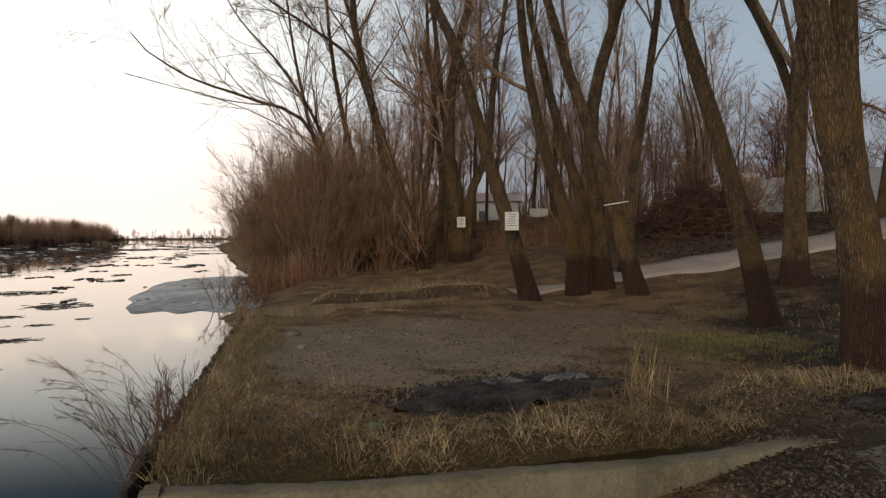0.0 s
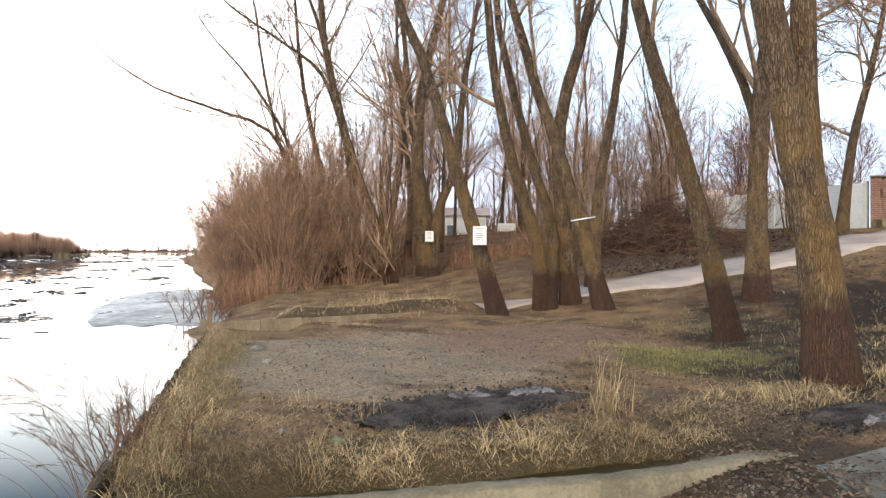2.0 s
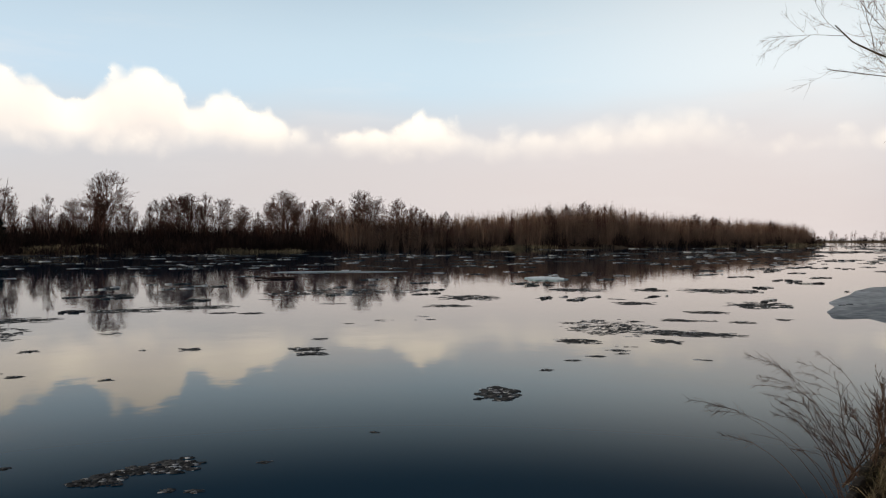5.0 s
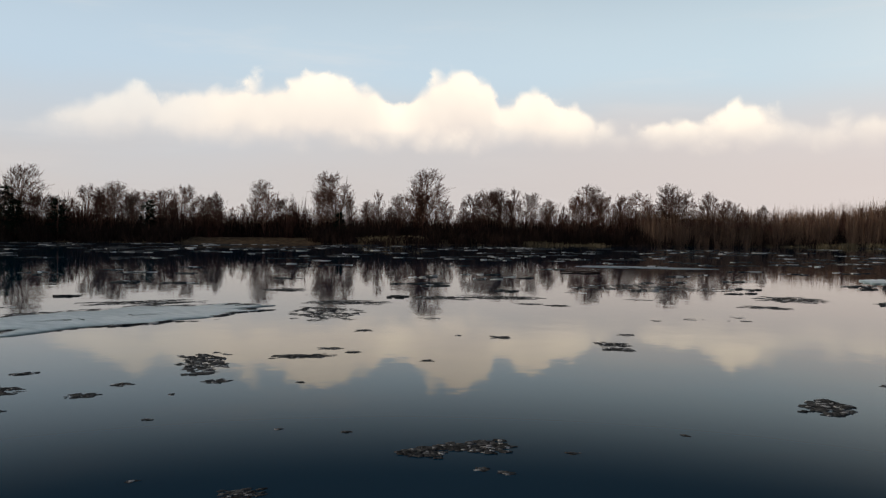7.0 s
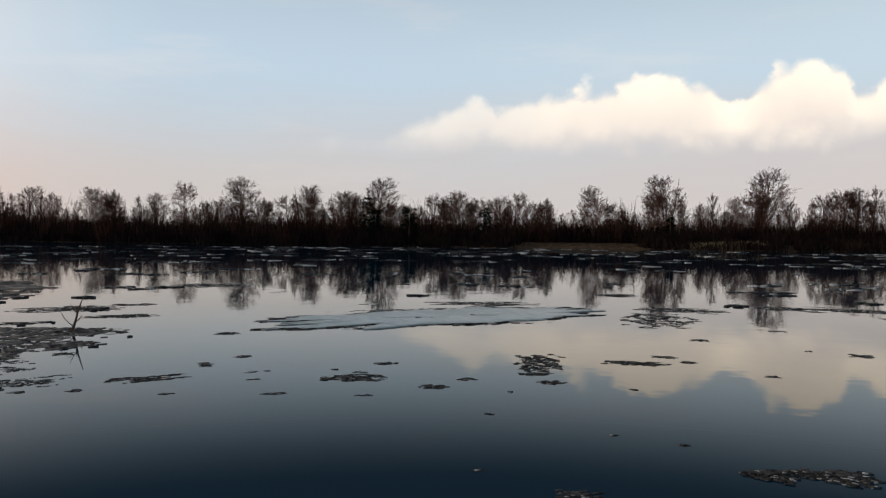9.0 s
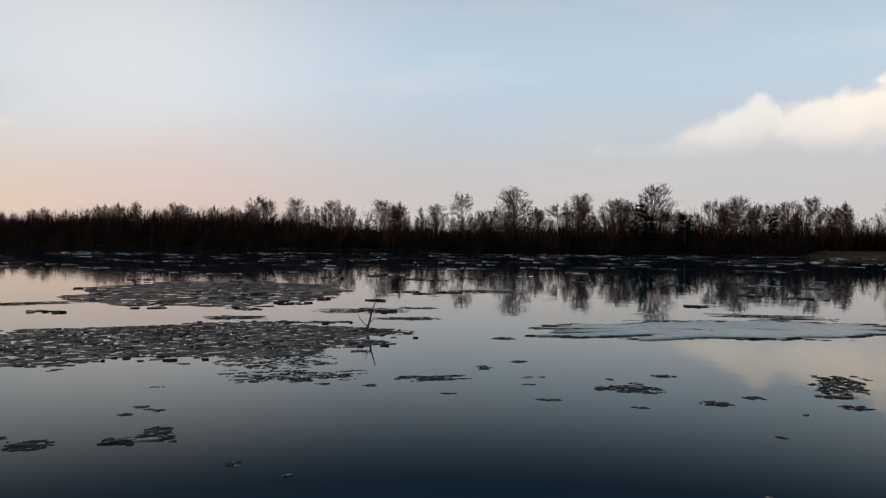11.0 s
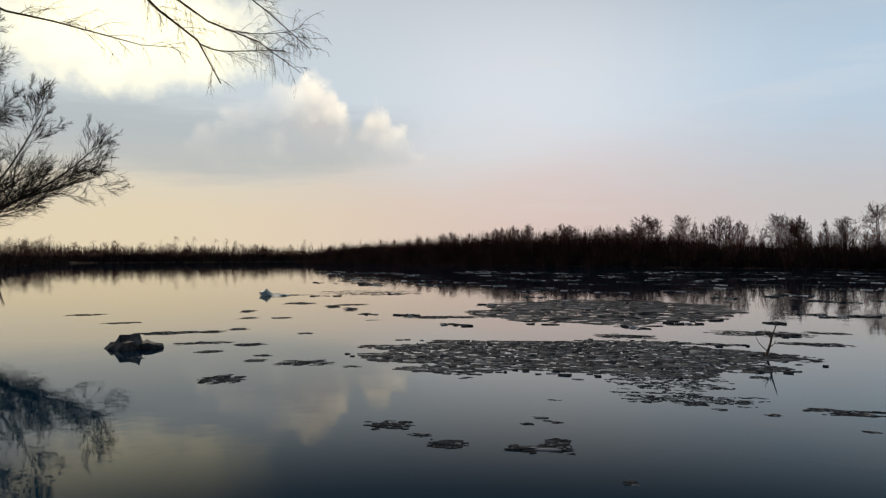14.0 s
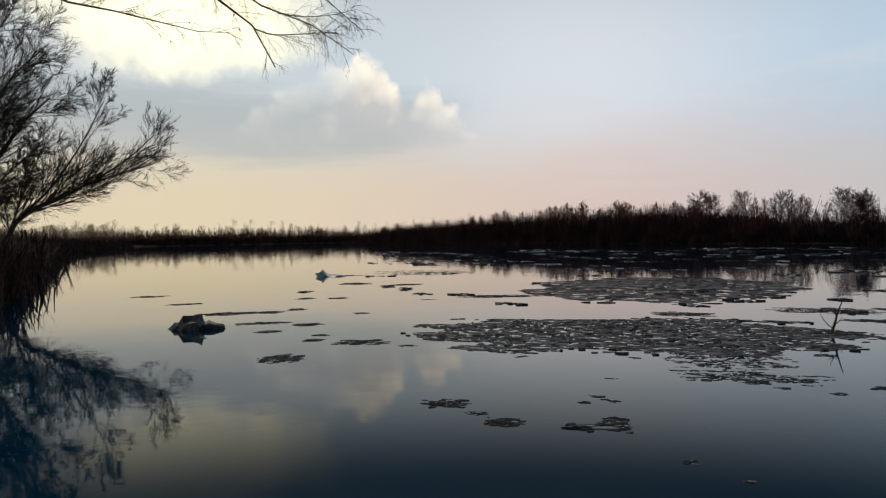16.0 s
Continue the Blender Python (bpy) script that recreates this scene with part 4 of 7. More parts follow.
def woods(name, spots, seed, label, share=0.3):
    """Far woods as one mesh, from the same kinds of tree."""
    rng = np.random.default_rng(seed)
    kinds = []
    for ob in far:
        vs, fs, n = [], [], 0
        for c in ob.children:
            me = c.data
            v = np.empty(len(me.vertices) * 3, np.float32)
            me.vertices.foreach_get("co", v)
            f = np.empty(len(me.loops), np.int32)
            me.loops.foreach_get("vertex_index", f)
            vs.append(v.reshape(-1, 3)), fs.append(f.reshape(-1, 4) + n)
            n += len(vs[-1])
        kinds.append((np.concatenate(vs), np.concatenate(fs)))
    pieces = []
    for x, y, s in spots:
        v, f = kinds[int(rng.integers(6))]
        f = f[(np.arange(len(f)) < 0.05 * len(f)) | (rng.random(len(f)) < share)]
        a = rng.uniform(0, 6.28)
        turn = np.array([[math.cos(a), -math.sin(a), 0], [math.sin(a), math.cos(a), 0], [0, 0, 1]]) * s
        pieces.append((v @ turn.T + np.array([x, y, float(ground_z(x, y))]), f))
    return tagged(new(name, quads(name, *joined(pieces), M_FAR)), label, "woods", kind="stuff")


woods("far_woods", [(rng.uniform(-290, 0), -405 - rng.uniform(2, 30), rng.uniform(0.7, 1.05)) for i in range(60)], 41, "dark line of bare woods on the distant shore")
def down_bank(r, inland):
    y = r.uniform(-390, -62)
    return float(down_edge(y)) + r.uniform(1.0, inland), y


reach = [down_bank(rng, 9) for i in range(60)]
woods("far_woods", [(x, y, (1.6 + math.hypot(x, y) * 0.021 * rng.uniform(0.8, 1.1)) / 12) for x, y in reach], 44, "dark bare woods receding along the near bank")
woods("far_woods", [(rng.uniform(-330, -140), 765 + rng.uniform(2, 30), rng.uniform(0.6, 1.0)) for i in range(40)], 42, "hazy line of bare woods far upstream")
woods("far_woods", [(13 + rng.uniform(-2, 1) + q * 1.5 + rng.uniform(-1, 1), 66 - q * 0.9 + rng.uniform(-5, 5), rng.uniform(0.55, 0.85)) for q in range(26)], 45, "thin bare woods behind the wall and garage", 0.3)
deep = []
for i in range(170):
    az_ = rng.uniform(22.5, 150.4)
    x, y = bank_at(az_, rng.uniform(12, 40))
    deep.append((x, y, float(even_top(x, y)) * rng.uniform(0.65, 0.95) / 12.5))
woods("far_woods", deep, 43, "dense bare woods behind the far bank", 0.07)


def conifer(x, y, h, seed):
    rng = np.random.default_rng(seed)
    ob = holder("conifer", "dark evergreen tree on the far bank", "tree", "evergreens on the far bank", at=(x, y, float(ground_z(x, y))))
    ln = np.array([[[0, 0, -0.2], [0, 0, h * 0.5], [0, 0, h]]], float)
    part("trunk", quads("trunk", *tubes(ln, np.array([[0.2, 0.12, 0.03]]), 5), M_FAR), ob)
    o1 = sprout(rng, ln, np.full((1, 3), 0.08), 110, 0.08, 0.98, (65, 100), 0.30, 0.5, 0.08, -0.02, 4)
    o2 = sprout(rng, *o1, 12, 0.1, 1.0, (25, 65), 0.4, 2.2, 0.12, -0.05, 2)
    tagged(part("crown", quads("crown", *joined([tubes(*o1, 3), ribbons(*o2)]), M_FIR), ob, "dark needle-covered boughs"), kind="stuff")
    return ob


M_FIR = material("fir_needles", (0.008, 0.014, 0.008), (0.025, 0.034, 0.018), 0.5, 4.0, 0.9, 0.0, per_island=0.4)
for x, y, h, s in ((-137, -22.9, 8.6, 1), (-136, -21.3, 6.4, 4), (-135.5, -15.3, 6.6, 2), (-138, -2.0, 6.0, 3), (-136, 29.5, 4.6, 5)):
    conifer(x, y, h, s)


def near_rim(r):
    y = r.uniform(-75, -29)
    return float(down_edge(y)) + r.uniform(0.2, 4.0), y


def brush_band(name, n, place, seed, mat, label, hmin, hmax, lean=0.28, wide=1.0, spread=0.7, low=0.5, under=None, heap=0.0):
    """Undergrowth of many thin upright shoots in one mesh."""
    rng = np.random.default_rng(seed)
    c = np.array([place(rng) for q in range(n)])
    c = np.column_stack([c, ground_z(c[:, 0], c[:, 1]) - 0.2])
    per = 34 if heap else 20
    a, q = rng.uniform(0, 6.28, n * per), np.sqrt(rng.random(n * per))
    out = np.column_stack([np.cos(a) * q, np.sin(a) * q, np.zeros(n * per)])
    base = np.repeat(c, per, 0) + (out * spread if heap else np.column_stack([rng.normal(size=(n * per, 2)) * spread, np.zeros(n * per)]))
    tops = rng.uniform(hmin, hmax, n) * (under(c[:, 0], c[:, 1]) if under else 1)
    hgt = np.repeat(tops, per) * rng.uniform(low, 1.0, n * per) * ((1 - 0.55 * q**2) if heap else 1)
    tip = base + np.column_stack([rng.normal(size=(n * per, 2)) * lean * hgt[:, None], hgt])
    if heap:
        tip = tip + out * heap
    mid = (base + tip) / 2 + rng.normal(size=base.shape) * 0.15
    v, f = ribbons(np.stack([base, mid, tip], 1), np.repeat(wide * np.array([[0.07, 0.06, 0.026 if heap else 0.03]]), n * per, 0), seed)
    return tagged(new(name, quads(name, v, f, mat)), label, "undergrowth", kind="stuff")


def mounds(x, y):
    """Uneven height of the thicket along the far bank."""
    return 1.0 + 0.28 * np.sin(y * 0.33) + 0.22 * np.sin(y * 0.83 + 1) + 0.16 * np.sin(y * 2.1 + x)


def on_far_bank(r):
    y = r.uniform(-266, 324)
    if y > 92 and r.random() < 0.6:
        y = r.uniform(-266, 92)
    return -131 + 0.07 * min(y, 0) - (r.uniform(1.0, 12) if math.sin(y * 0.11) + math.sin(y * 0.043 + 1) < 1.45 else r.uniform(7, 13)), y


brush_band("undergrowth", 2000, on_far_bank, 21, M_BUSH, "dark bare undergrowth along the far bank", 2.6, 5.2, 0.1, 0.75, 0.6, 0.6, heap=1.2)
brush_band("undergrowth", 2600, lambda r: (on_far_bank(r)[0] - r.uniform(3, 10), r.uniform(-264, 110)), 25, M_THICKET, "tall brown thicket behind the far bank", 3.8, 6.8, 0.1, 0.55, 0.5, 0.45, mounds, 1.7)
def upstream_end(r):
    return -131 - r.uniform(2.0, 20), 92 + 231 * r.random()


def downstream_end(r):
    y = -100 - 166 * r.random() ** 1.2
    return -131 + 0.07 * y - r.uniform(3.0, 22), y


def pale_rim(r):
    lo_, hi_ = ((22.2, 29.6), (40, 48.5), (58.7, 64), (72, 76))[int(r.integers(4))]
    return bank_at(r.uniform(lo_, hi_), r.uniform(-0.4, 0.8))


# light put into the twigs' colour: paler sunlit upstream, darker backlit downstream
brush_band("young_trees", 1900, upstream_end, 28, M_SUNLIT_YOUNG, "crowded young trees on the far bank, coloured pale as sunlit", 0.78, 1.04, 0.04, 0.5, 0.7, 0.72, even_top, 0.9)
brush_band("young_trees", 1500, downstream_end, 32, M_THICKET, "crowded young trees on the far bank, coloured dark as backlit", 0.75, 1.02, 0.05, 0.5, 0.8, 0.65, even_top, 0.8)
brush_band("reeds", 420, pale_rim, 33, M_STRAW, "pale dry reeds along the foot of the far bank", 0.7, 1.3, wide=0.8)
brush_band("young_trees", 1000, lambda r: (-131 - r.uniform(7, 22), r.uniform(-100, 97)), 29, M_FAR, "scattered bare young trees on the far bank", 0.5, 0.95, 0.08, 0.36, 0.6, 0.5, even_top, 1.2)
def distant_shore(r):
    x = r.uniform(-290, -5)
    return x, -400 + 6 * math.sin(x * 0.03) - r.uniform(0.3, 9)


def front_rim(r):
    y = r.uniform(-266, 324) if r.random() < 0.4 else r.uniform(-266, 92)
    gap = math.sin(y * 0.11) + math.sin(y * 0.043 + 1) > 1.35
    return -131 + 0.07 * min(y, 0) + 2.5 * math.sin(y * 0.045) + 1.2 * math.sin(y * 0.13 + 2) - (r.uniform(8, 10) if gap else r.uniform(0.3, 3.5)), y


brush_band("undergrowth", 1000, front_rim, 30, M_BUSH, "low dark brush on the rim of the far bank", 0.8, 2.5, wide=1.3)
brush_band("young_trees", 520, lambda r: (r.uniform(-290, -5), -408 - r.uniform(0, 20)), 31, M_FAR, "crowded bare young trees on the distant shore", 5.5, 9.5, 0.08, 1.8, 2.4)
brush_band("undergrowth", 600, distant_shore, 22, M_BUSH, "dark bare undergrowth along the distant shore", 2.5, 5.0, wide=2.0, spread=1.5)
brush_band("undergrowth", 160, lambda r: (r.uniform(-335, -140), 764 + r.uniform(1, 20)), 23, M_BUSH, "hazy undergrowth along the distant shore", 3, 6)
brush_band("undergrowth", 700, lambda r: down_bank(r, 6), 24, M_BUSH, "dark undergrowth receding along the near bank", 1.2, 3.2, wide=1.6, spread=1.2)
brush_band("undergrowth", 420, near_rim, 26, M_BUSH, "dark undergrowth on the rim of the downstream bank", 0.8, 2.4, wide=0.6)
brush_band("undergrowth", 110, lambda r: (r.uniform(-3, 15), r.uniform(52, 68)), 27, M_WILLOW, "pale reddish scrub deep in the wood", 1.2, 3.4, wide=0.35)


# ---- boat slip, edging, path ----
def box(bm, x0, x1, y0, y1, z0, z1, bevel=0.0):
    vs = [bm.verts.new((x, y, z)) for z in (z0, z1) for y in (y0, y1) for x in (x0, x1)]
    fs = [bm.faces.new([vs[i] for i in q]) for q in ((0, 2, 3, 1), (4, 5, 7, 6), (0, 1, 5, 4), (2, 6, 7, 3), (0, 4, 6, 2), (1, 3, 7, 5))]
    if bevel:
        bmesh.ops.bevel(bm, geom=list({e for f in fs for e in f.edges}), offset=bevel, segments=2, affect="EDGES")
    return fs


def solid(name, dims, mat, parent=None, at=(0, 0, 0), rz=0.0, bevel=0.01, rx=0.0, ry=0.0, label=""):
    """One bevelled block as a mesh object, centred on its base."""
    bm = bmesh.new()
    w2, d2, h = dims[0] / 2, dims[1] / 2, dims[2]
    box(bm, -w2, w2, -d2, d2, 0, h, bevel=bevel)
    me = bpy.data.meshes.new(name)
    bm.to_mesh(me)
    bm.free()
    me.materials.append(mat)
    ob = new(name, me)
    ob.matrix_basis = pose(*at, math.degrees(rx), math.degrees(ry), math.degrees(rz))
    if parent:
        ob.parent = parent
    return tagged(ob, label)


def wall_line(x):
    return 5.3 + 0.25 * x + 0.045 * x * x


def swept(name, xs, profile, line, zf, mat, rough=0.0, seed=0):
    """A profile (offset across, height) swept along a plan line."""
    rng = np.random.default_rng(seed)
    k, v = len(profile), []
    for x in xs:
        y = line(x)
        s = (line(x + 0.01) - line(x - 0.01)) / 0.02
        n = np.array([-s, 1.0]) / math.hypot(s, 1)
        for o, h in profile:
            v.append((x + n[0] * o + rng.normal() * rough, y + n[1] * o + rng.normal() * rough, zf(x) + h + rng.normal() * rough))
    f = [(i * k + j, i * k + (j + 1) % k, (i + 1) * k + (j + 1) % k, (i + 1) * k + j) for i in range(len(xs) - 1) for j in range(k)]
    return quads(name, np.array(v), np.array(f), mat, smooth=False)


slip_wall = tagged(new("retaining_wall", swept("retaining_wall", np.linspace(-1.8, 3.1, 60), [(0, -0.9), (0, -0.015), (-0.02, 0), (-0.20, 0), (-0.22, -0.015), (-0.24, -0.9)], wall_line, lambda x: 0.615 - float(fall(x, 5)) + 0.01 * math.sin(x * 3), M_CONCRETE, 0.004, 3)),
                   "worn concrete side wall of a boat slip", "wall", kind="structure")
solid("retaining_wall_end", (0.16, 0.28, 1.24), M_CONCRETE, None, (-1.84, 4.87, -0.62), 0.25, 0.03)
tagged(bpy.data.objects["retaining_wall_end"], "broken concrete end block of the slip wall", "wall", kind="structure")

slip = holder("pavement", "cracked grey concrete slabs of the boat slip", "pavement", kind="structure")
rng = np.random.default_rng(31)
for i in range(5):
    for j in range(4):
        u, v = 0.85 + 1.62 * i, 0.8 + 1.55 * j
        cx, cy = 2.75 + u * 0.857 + v * 0.515, 5.85 + u * 0.515 - v * 0.857
        solid("slab", (1.59, 1.52, 0.3), M_SLAB, slip, (cx, cy, 0.312 - float(fall(cx, cy)) + rng.uniform(-0.01, 0.01)), 0.541, 0.014, rng.uniform(-0.008, 0.008), rng.uniform(-0.008, 0.008))

gy_, gz_ = np.linspace(0.02, 1.0, 5), 0.385
dx_ = np.linspace(-1.6, 2.6, 30)
dv = np.array([[x, wall_line(x) + o, gz_] for x in dx_ for o in gy_])
df = np.array([(i * 5 + j, i * 5 + j + 1, (i + 1) * 5 + j + 1, (i + 1) * 5 + j) for i in range(29) for j in range(4)])
tagged(new("ditch_water", quads("ditch_water", dv, df, M_DITCH)), "stagnant brown-green water in the drain", "water", kind="structure")


pl = smooth_line([(1.9, 21.3, 0), (3.2, 22.1, 0), (5.4, 23.1, 0), (8.6, 23.2, 0), (11.9, 23.6, 0), (15.5, 25.8, 0), (19.5, 28.0, 0)], 60)
tang = np.gradient(pl, axis=0)
nrm = np.column_stack([-tang[:, 1], tang[:, 0]]) / np.linalg.norm(tang[:, :2], axis=1)[:, None]
half = np.interp(np.arange(60), [0, 8, 20, 59], [0.35, 0.55, 1.15, 1.3])
pv = []
for i in range(60):
    for o in (-1, -0.96, -0.5, 0, 0.5, 0.96, 1):
        q = pl[i, :2] + nrm[i] * o * half[i]
        pv.append((q[0], q[1], float(ground_z(*q)) + (0.05 if abs(o) < 0.99 else -0.1)))
pf = np.array([(i * 7 + j, i * 7 + j + 1, (i + 1) * 7 + j + 1, (i + 1) * 7 + j) for i in range(59) for j in range(6)])
tagged(new("road", quads("road", np.array(pv), pf, M_ROAD)), "pale concrete path climbing behind the trees", "path", kind="structure")

edging = holder("edging", "low weathered plank edging along the clearing", "edging", kind="structure")
for i in range(5):
    a = Vector((-4.02 + i * 0.80, 16.1 + i * 0.66, 0))
    solid("plank", (1.02, 0.07, 0.5), M_WOOD, edging, (a.x + 0.40, a.y + 0.33, 0.215 - 0.015 * i + 0.008 * (i % 2)), math.atan2(0.66, 0.80), 0.012)
solid("mooring_post", (0.09, 0.09, 1.3), M_LIMB, None, (-4.1, 16.05, -0.16), 0.3, 0.012)
tagged(bpy.data.objects["mooring_post"], "short weathered wooden post at the water's edge", "post")
solid("mooring_post", (0.12, 0.06, 1.2), M_CONCRETE, None, (-4.26, 16.2, -0.42), 0.3, 0.012)
tagged(bpy.data.objects["mooring_post.001"], "pale concrete stub beside the wooden post", "post")
bulk = holder("bulkhead", "old timber bulkhead holding the bank", "bulkhead", kind="structure")
for i in range(35):
    y = 5.1 + i * 0.31
    solid("board", (0.05, 0.30, 1.5), M_OLDWOOD, bulk, (-2.05 - 0.185 * (y - 5) - 0.05, y + 0.1, -0.95 + 0.03 * (i % 3)), 0.175, 0.006)


# ---- ash and charcoal ----
def heap_mesh(name, cx, cy, rx, ry, rot, h, mat, seed, n=34):
    rng = np.random.default_rng(seed)
    g = np.linspace(-1, 1, n)
    u, v = np.meshgrid(g, g)
    rad = np.sqrt(u**2 + v**2)
    x, y = u * rx * math.cos(rot) - v * ry * math.sin(rot) + cx, u * rx * math.sin(rot) + v * ry * math.cos(rot) + cy
    jag = 0.16 * np.sin(np.arctan2(v, u) * 5 + seed) + 0.14 * np.sin(np.arctan2(v, u) * 11) + 0.10 * np.sin(np.arctan2(v, u) * 23 + 2 * seed)
    z = ground_z(x, y) + h * np.clip(1.7 * (1 - rad - jag), -0.3, 0.6) * (0.85 + 0.25 * rng.random(rad.shape)) + 0.006 * rng.normal(size=rad.shape) * (rad < 0.8)
    z = np.where(rad + jag > 1.0, ground_z(x, y) - 0.06, z)
    a = np.arange(n - 1)[:, None] * n + np.arange(n - 1)[None]
    return quads(name, np.stack([x, y, z], -1), np.stack([a, a + 1, a + 1 + n, a + n], -1).reshape(-1, 4), mat)


def crumbs(cx, cy, rx, ry, rot, n, size, seed, lift=0.05):
    """Small angular lumps strewn over a patch."""
    rng = np.random.default_rng(seed)
    u = rng.normal(size=(n, 2)) * 0.45
    x = cx + u[:, 0] * rx * math.cos(rot) - u[:, 1] * ry * math.sin(rot)
    y = cy + u[:, 0] * rx * math.sin(rot) + u[:, 1] * ry * math.cos(rot)
    z = ground_z(x, y) + lift * np.exp(-(u**2).sum(1))
    t = np.array([[1, 0, -0.4], [-0.5, 0.87, -0.4], [-0.5, -0.87, -0.4], [0, 0, 0.7]])
    s = size * rng.uniform(0.4, 1.3, (n, 1, 1)) * rng.uniform(0.5, 1.5, (n, 1, 3))
    a = rng.uniform(0, 6.28, n)
    v = t[None] * s
    vx = v[..., 0] * np.cos(a)[:, None] - v[..., 1] * np.sin(a)[:, None]
    vy = v[..., 0] * np.sin(a)[:, None] + v[..., 1] * np.cos(a)[:, None]
    v = np.stack([vx, vy, v[..., 2]], -1) + np.stack([x, y, z], -1)[:, None]
    f = np.array([[0, 1, 3], [1, 2, 3], [2, 0, 3], [0, 2, 1]])[None] + (np.arange(n) * 4)[:, None, None]
    return v.reshape(-1, 3), f.reshape(-1, 3)


def fire_place(cx, cy, rx, ry, rot, label, seed, ashes):
    ob = holder("fire_pit", label, "fire pit")
    part("char_bed", heap_mesh("char_bed", cx, cy, rx, ry, rot, 0.16, M_CHAR, seed), ob)
    for k, (ax, ay, ar, as_) in enumerate(ashes):
        part("ash_patch", heap_mesh("ash_patch", ax, ay, ar, as_, rot, 0.17, M_ASH, seed + k + 1, 20), ob, "pale grey ash")
    tagged(part("ember_crumble", quads("ember_crumble", *crumbs(cx, cy, rx * 1.3, ry * 1.4, rot, 1500, 0.022, seed, 0.08), M_CHAR, False), ob), kind="stuff")
    return ob


fire_place(0.62, 8.15, 1.5, 0.72, 0.78, "burnt-out fire with charcoal and pale ash", 1, [(0.62, 8.55, 0.42, 0.22), (1.35, 8.9, 0.36, 0.24)])
fire_place(4.75, 7.85, 0.75, 0.42, 0.3, "small heap of ash at the tree's foot", 5, [(4.72, 7.62, 0.30, 0.14)])

fire_place(11.6, 16.2, 1.4, 0.6, -0.6, "patch of old burnt ground on the slope", 9, [])


# ---- dry grass, litter ----
def blades(x, y, h, lean, width, rng, away=None):
    """Bent ribbons on the ground: points of the base, heights, leaning."""
    n = len(x)
    z = ground_z(x, y)
    a = rng.uniform(0, 6.28, n) if away is None else away + rng.normal(size=n) * 0.9
    q = np.minimum((0.3 + 0.8 * np.abs(rng.normal(size=n))) * lean, 3.0)
    up = 1 / np.sqrt(1 + q**2)
    run = h * q * up
    sag = np.clip(q - 0.3, 0, 1)
    d = np.stack([np.cos(a), np.sin(a)], 1)
    b = rng.uniform(0, 6.28, n)
    side = np.stack([np.cos(b), np.sin(b)], 1)
    v = np.empty((n, 8, 3))
    for k, (t, w_) in enumerate(((0, 1.0), (0.3, 0.9), (0.68, 0.65), (1.0, 0.12))):
        p = np.column_stack([x, y]) + d * (run * t)[:, None]
        rise = h * up * (t * 1.5 - 0.5 * t**3 - sag * 0.85 * t**2.4) - 0.015 * (t == 0)
        for s in (0, 1):
            v[:, 2 * k + s, :2] = p + side * (width * w_ * (s - 0.5))[:, None]
            v[:, 2 * k + s, 2] = z + rise + 0.006
    f = np.array([[0, 1, 3, 2], [2, 3, 5, 4], [4, 5, 7, 6]])[None] + (np.arange(n) * 8)[:, None, None]
    return v.reshape(-1, 3), f.reshape(-1, 4)


def tuft_field(rng, centres, per, spread, h, lean, width):
    c = np.repeat(np.asarray(centres), per, 0)
    p = c + rng.normal(size=c.shape) * spread
    keep = (shore(p[:, 0], p[:, 1]) > -0.05) & ~((p[:, 1] < wall_line(p[:, 0]) + np.where(np.abs(p[:, 0] - 0.5) < 1.9, 0.46, 0.02)) & (p[:, 0] < 3.2))
    p = p[keep]
    hh = h * np.repeat(rng.uniform(0.5, 1.35, len(centres)), per)[keep] * rng.uniform(0.3, 1.1, len(p))
    return blades(p[:, 0], p[:, 1], hh, lean, np.full(len(p), width) * rng.uniform(0.6, 1.4, len(p)), rng, np.repeat(rng.uniform(0, 6.28, len(centres)), per)[keep])


rng = np.random.default_rng(77)
fields = []
# shaggy strip above the drain
xs = rng.uniform(-1.9, 2.9, 240)
fields.append(tuft_field(rng, np.column_stack([xs, wall_line(xs) + 0.66 + np.abs(rng.normal(size=240)) * 0.5]), 26, 0.06, 0.22, 2.6, 0.0034))
xs = rng.uniform(-1.9, 2.9, 34)
fields.append(tuft_field(rng, np.column_stack([xs, wall_line(xs) + 0.74 + np.abs(rng.normal(size=34)) * 0.5]), 38, 0.05, 0.34, 1.2, 0.0034))
# fallen straw
xs = rng.uniform(-2.0, 4.6, 620)
fields.append(tuft_field(rng, np.column_stack([xs, wall_line(np.minimum(xs, 3.2)) + 0.8 + np.abs(rng.normal(size=620)) * 1.3]), 9, 0.12, 0.26, 7.0, 0.0032))
# along the bulkhead
ys = rng.uniform(5.2, 16.0, 420)
fields.append(tuft_field(rng, np.column_stack([-2.05 - 0.185 * (ys - 5) + np.abs(rng.normal(size=420)) * 0.32, ys]), 26, 0.08, 0.32, 2.0, 0.0042))
# round the fire
a = rng.uniform(0, 6.28, 90)
fields.append(tuft_field(rng, np.column_stack([0.6 + 2.0 * np.cos(a) + rng.normal(size=90) * 0.3, 8.0 + 1.15 * np.sin(a) + 0.6 * np.cos(a) + rng.normal(size=90) * 0.3]), 14, 0.06, 0.13, 2.6, 0.0034))
# standing tufts
fields.append(tuft_field(rng, [(2.05, 8.05)], 110, 0.09, 0.50, 0.45, 0.005))
fields.append(tuft_field(rng, [(-0.4, 7.6), (3.35, 10.6), (3.7, 10.9), (-1.1, 8.6), (1.75, 7.2)], 34, 0.07, 0.30, 0.8, 0.0036))
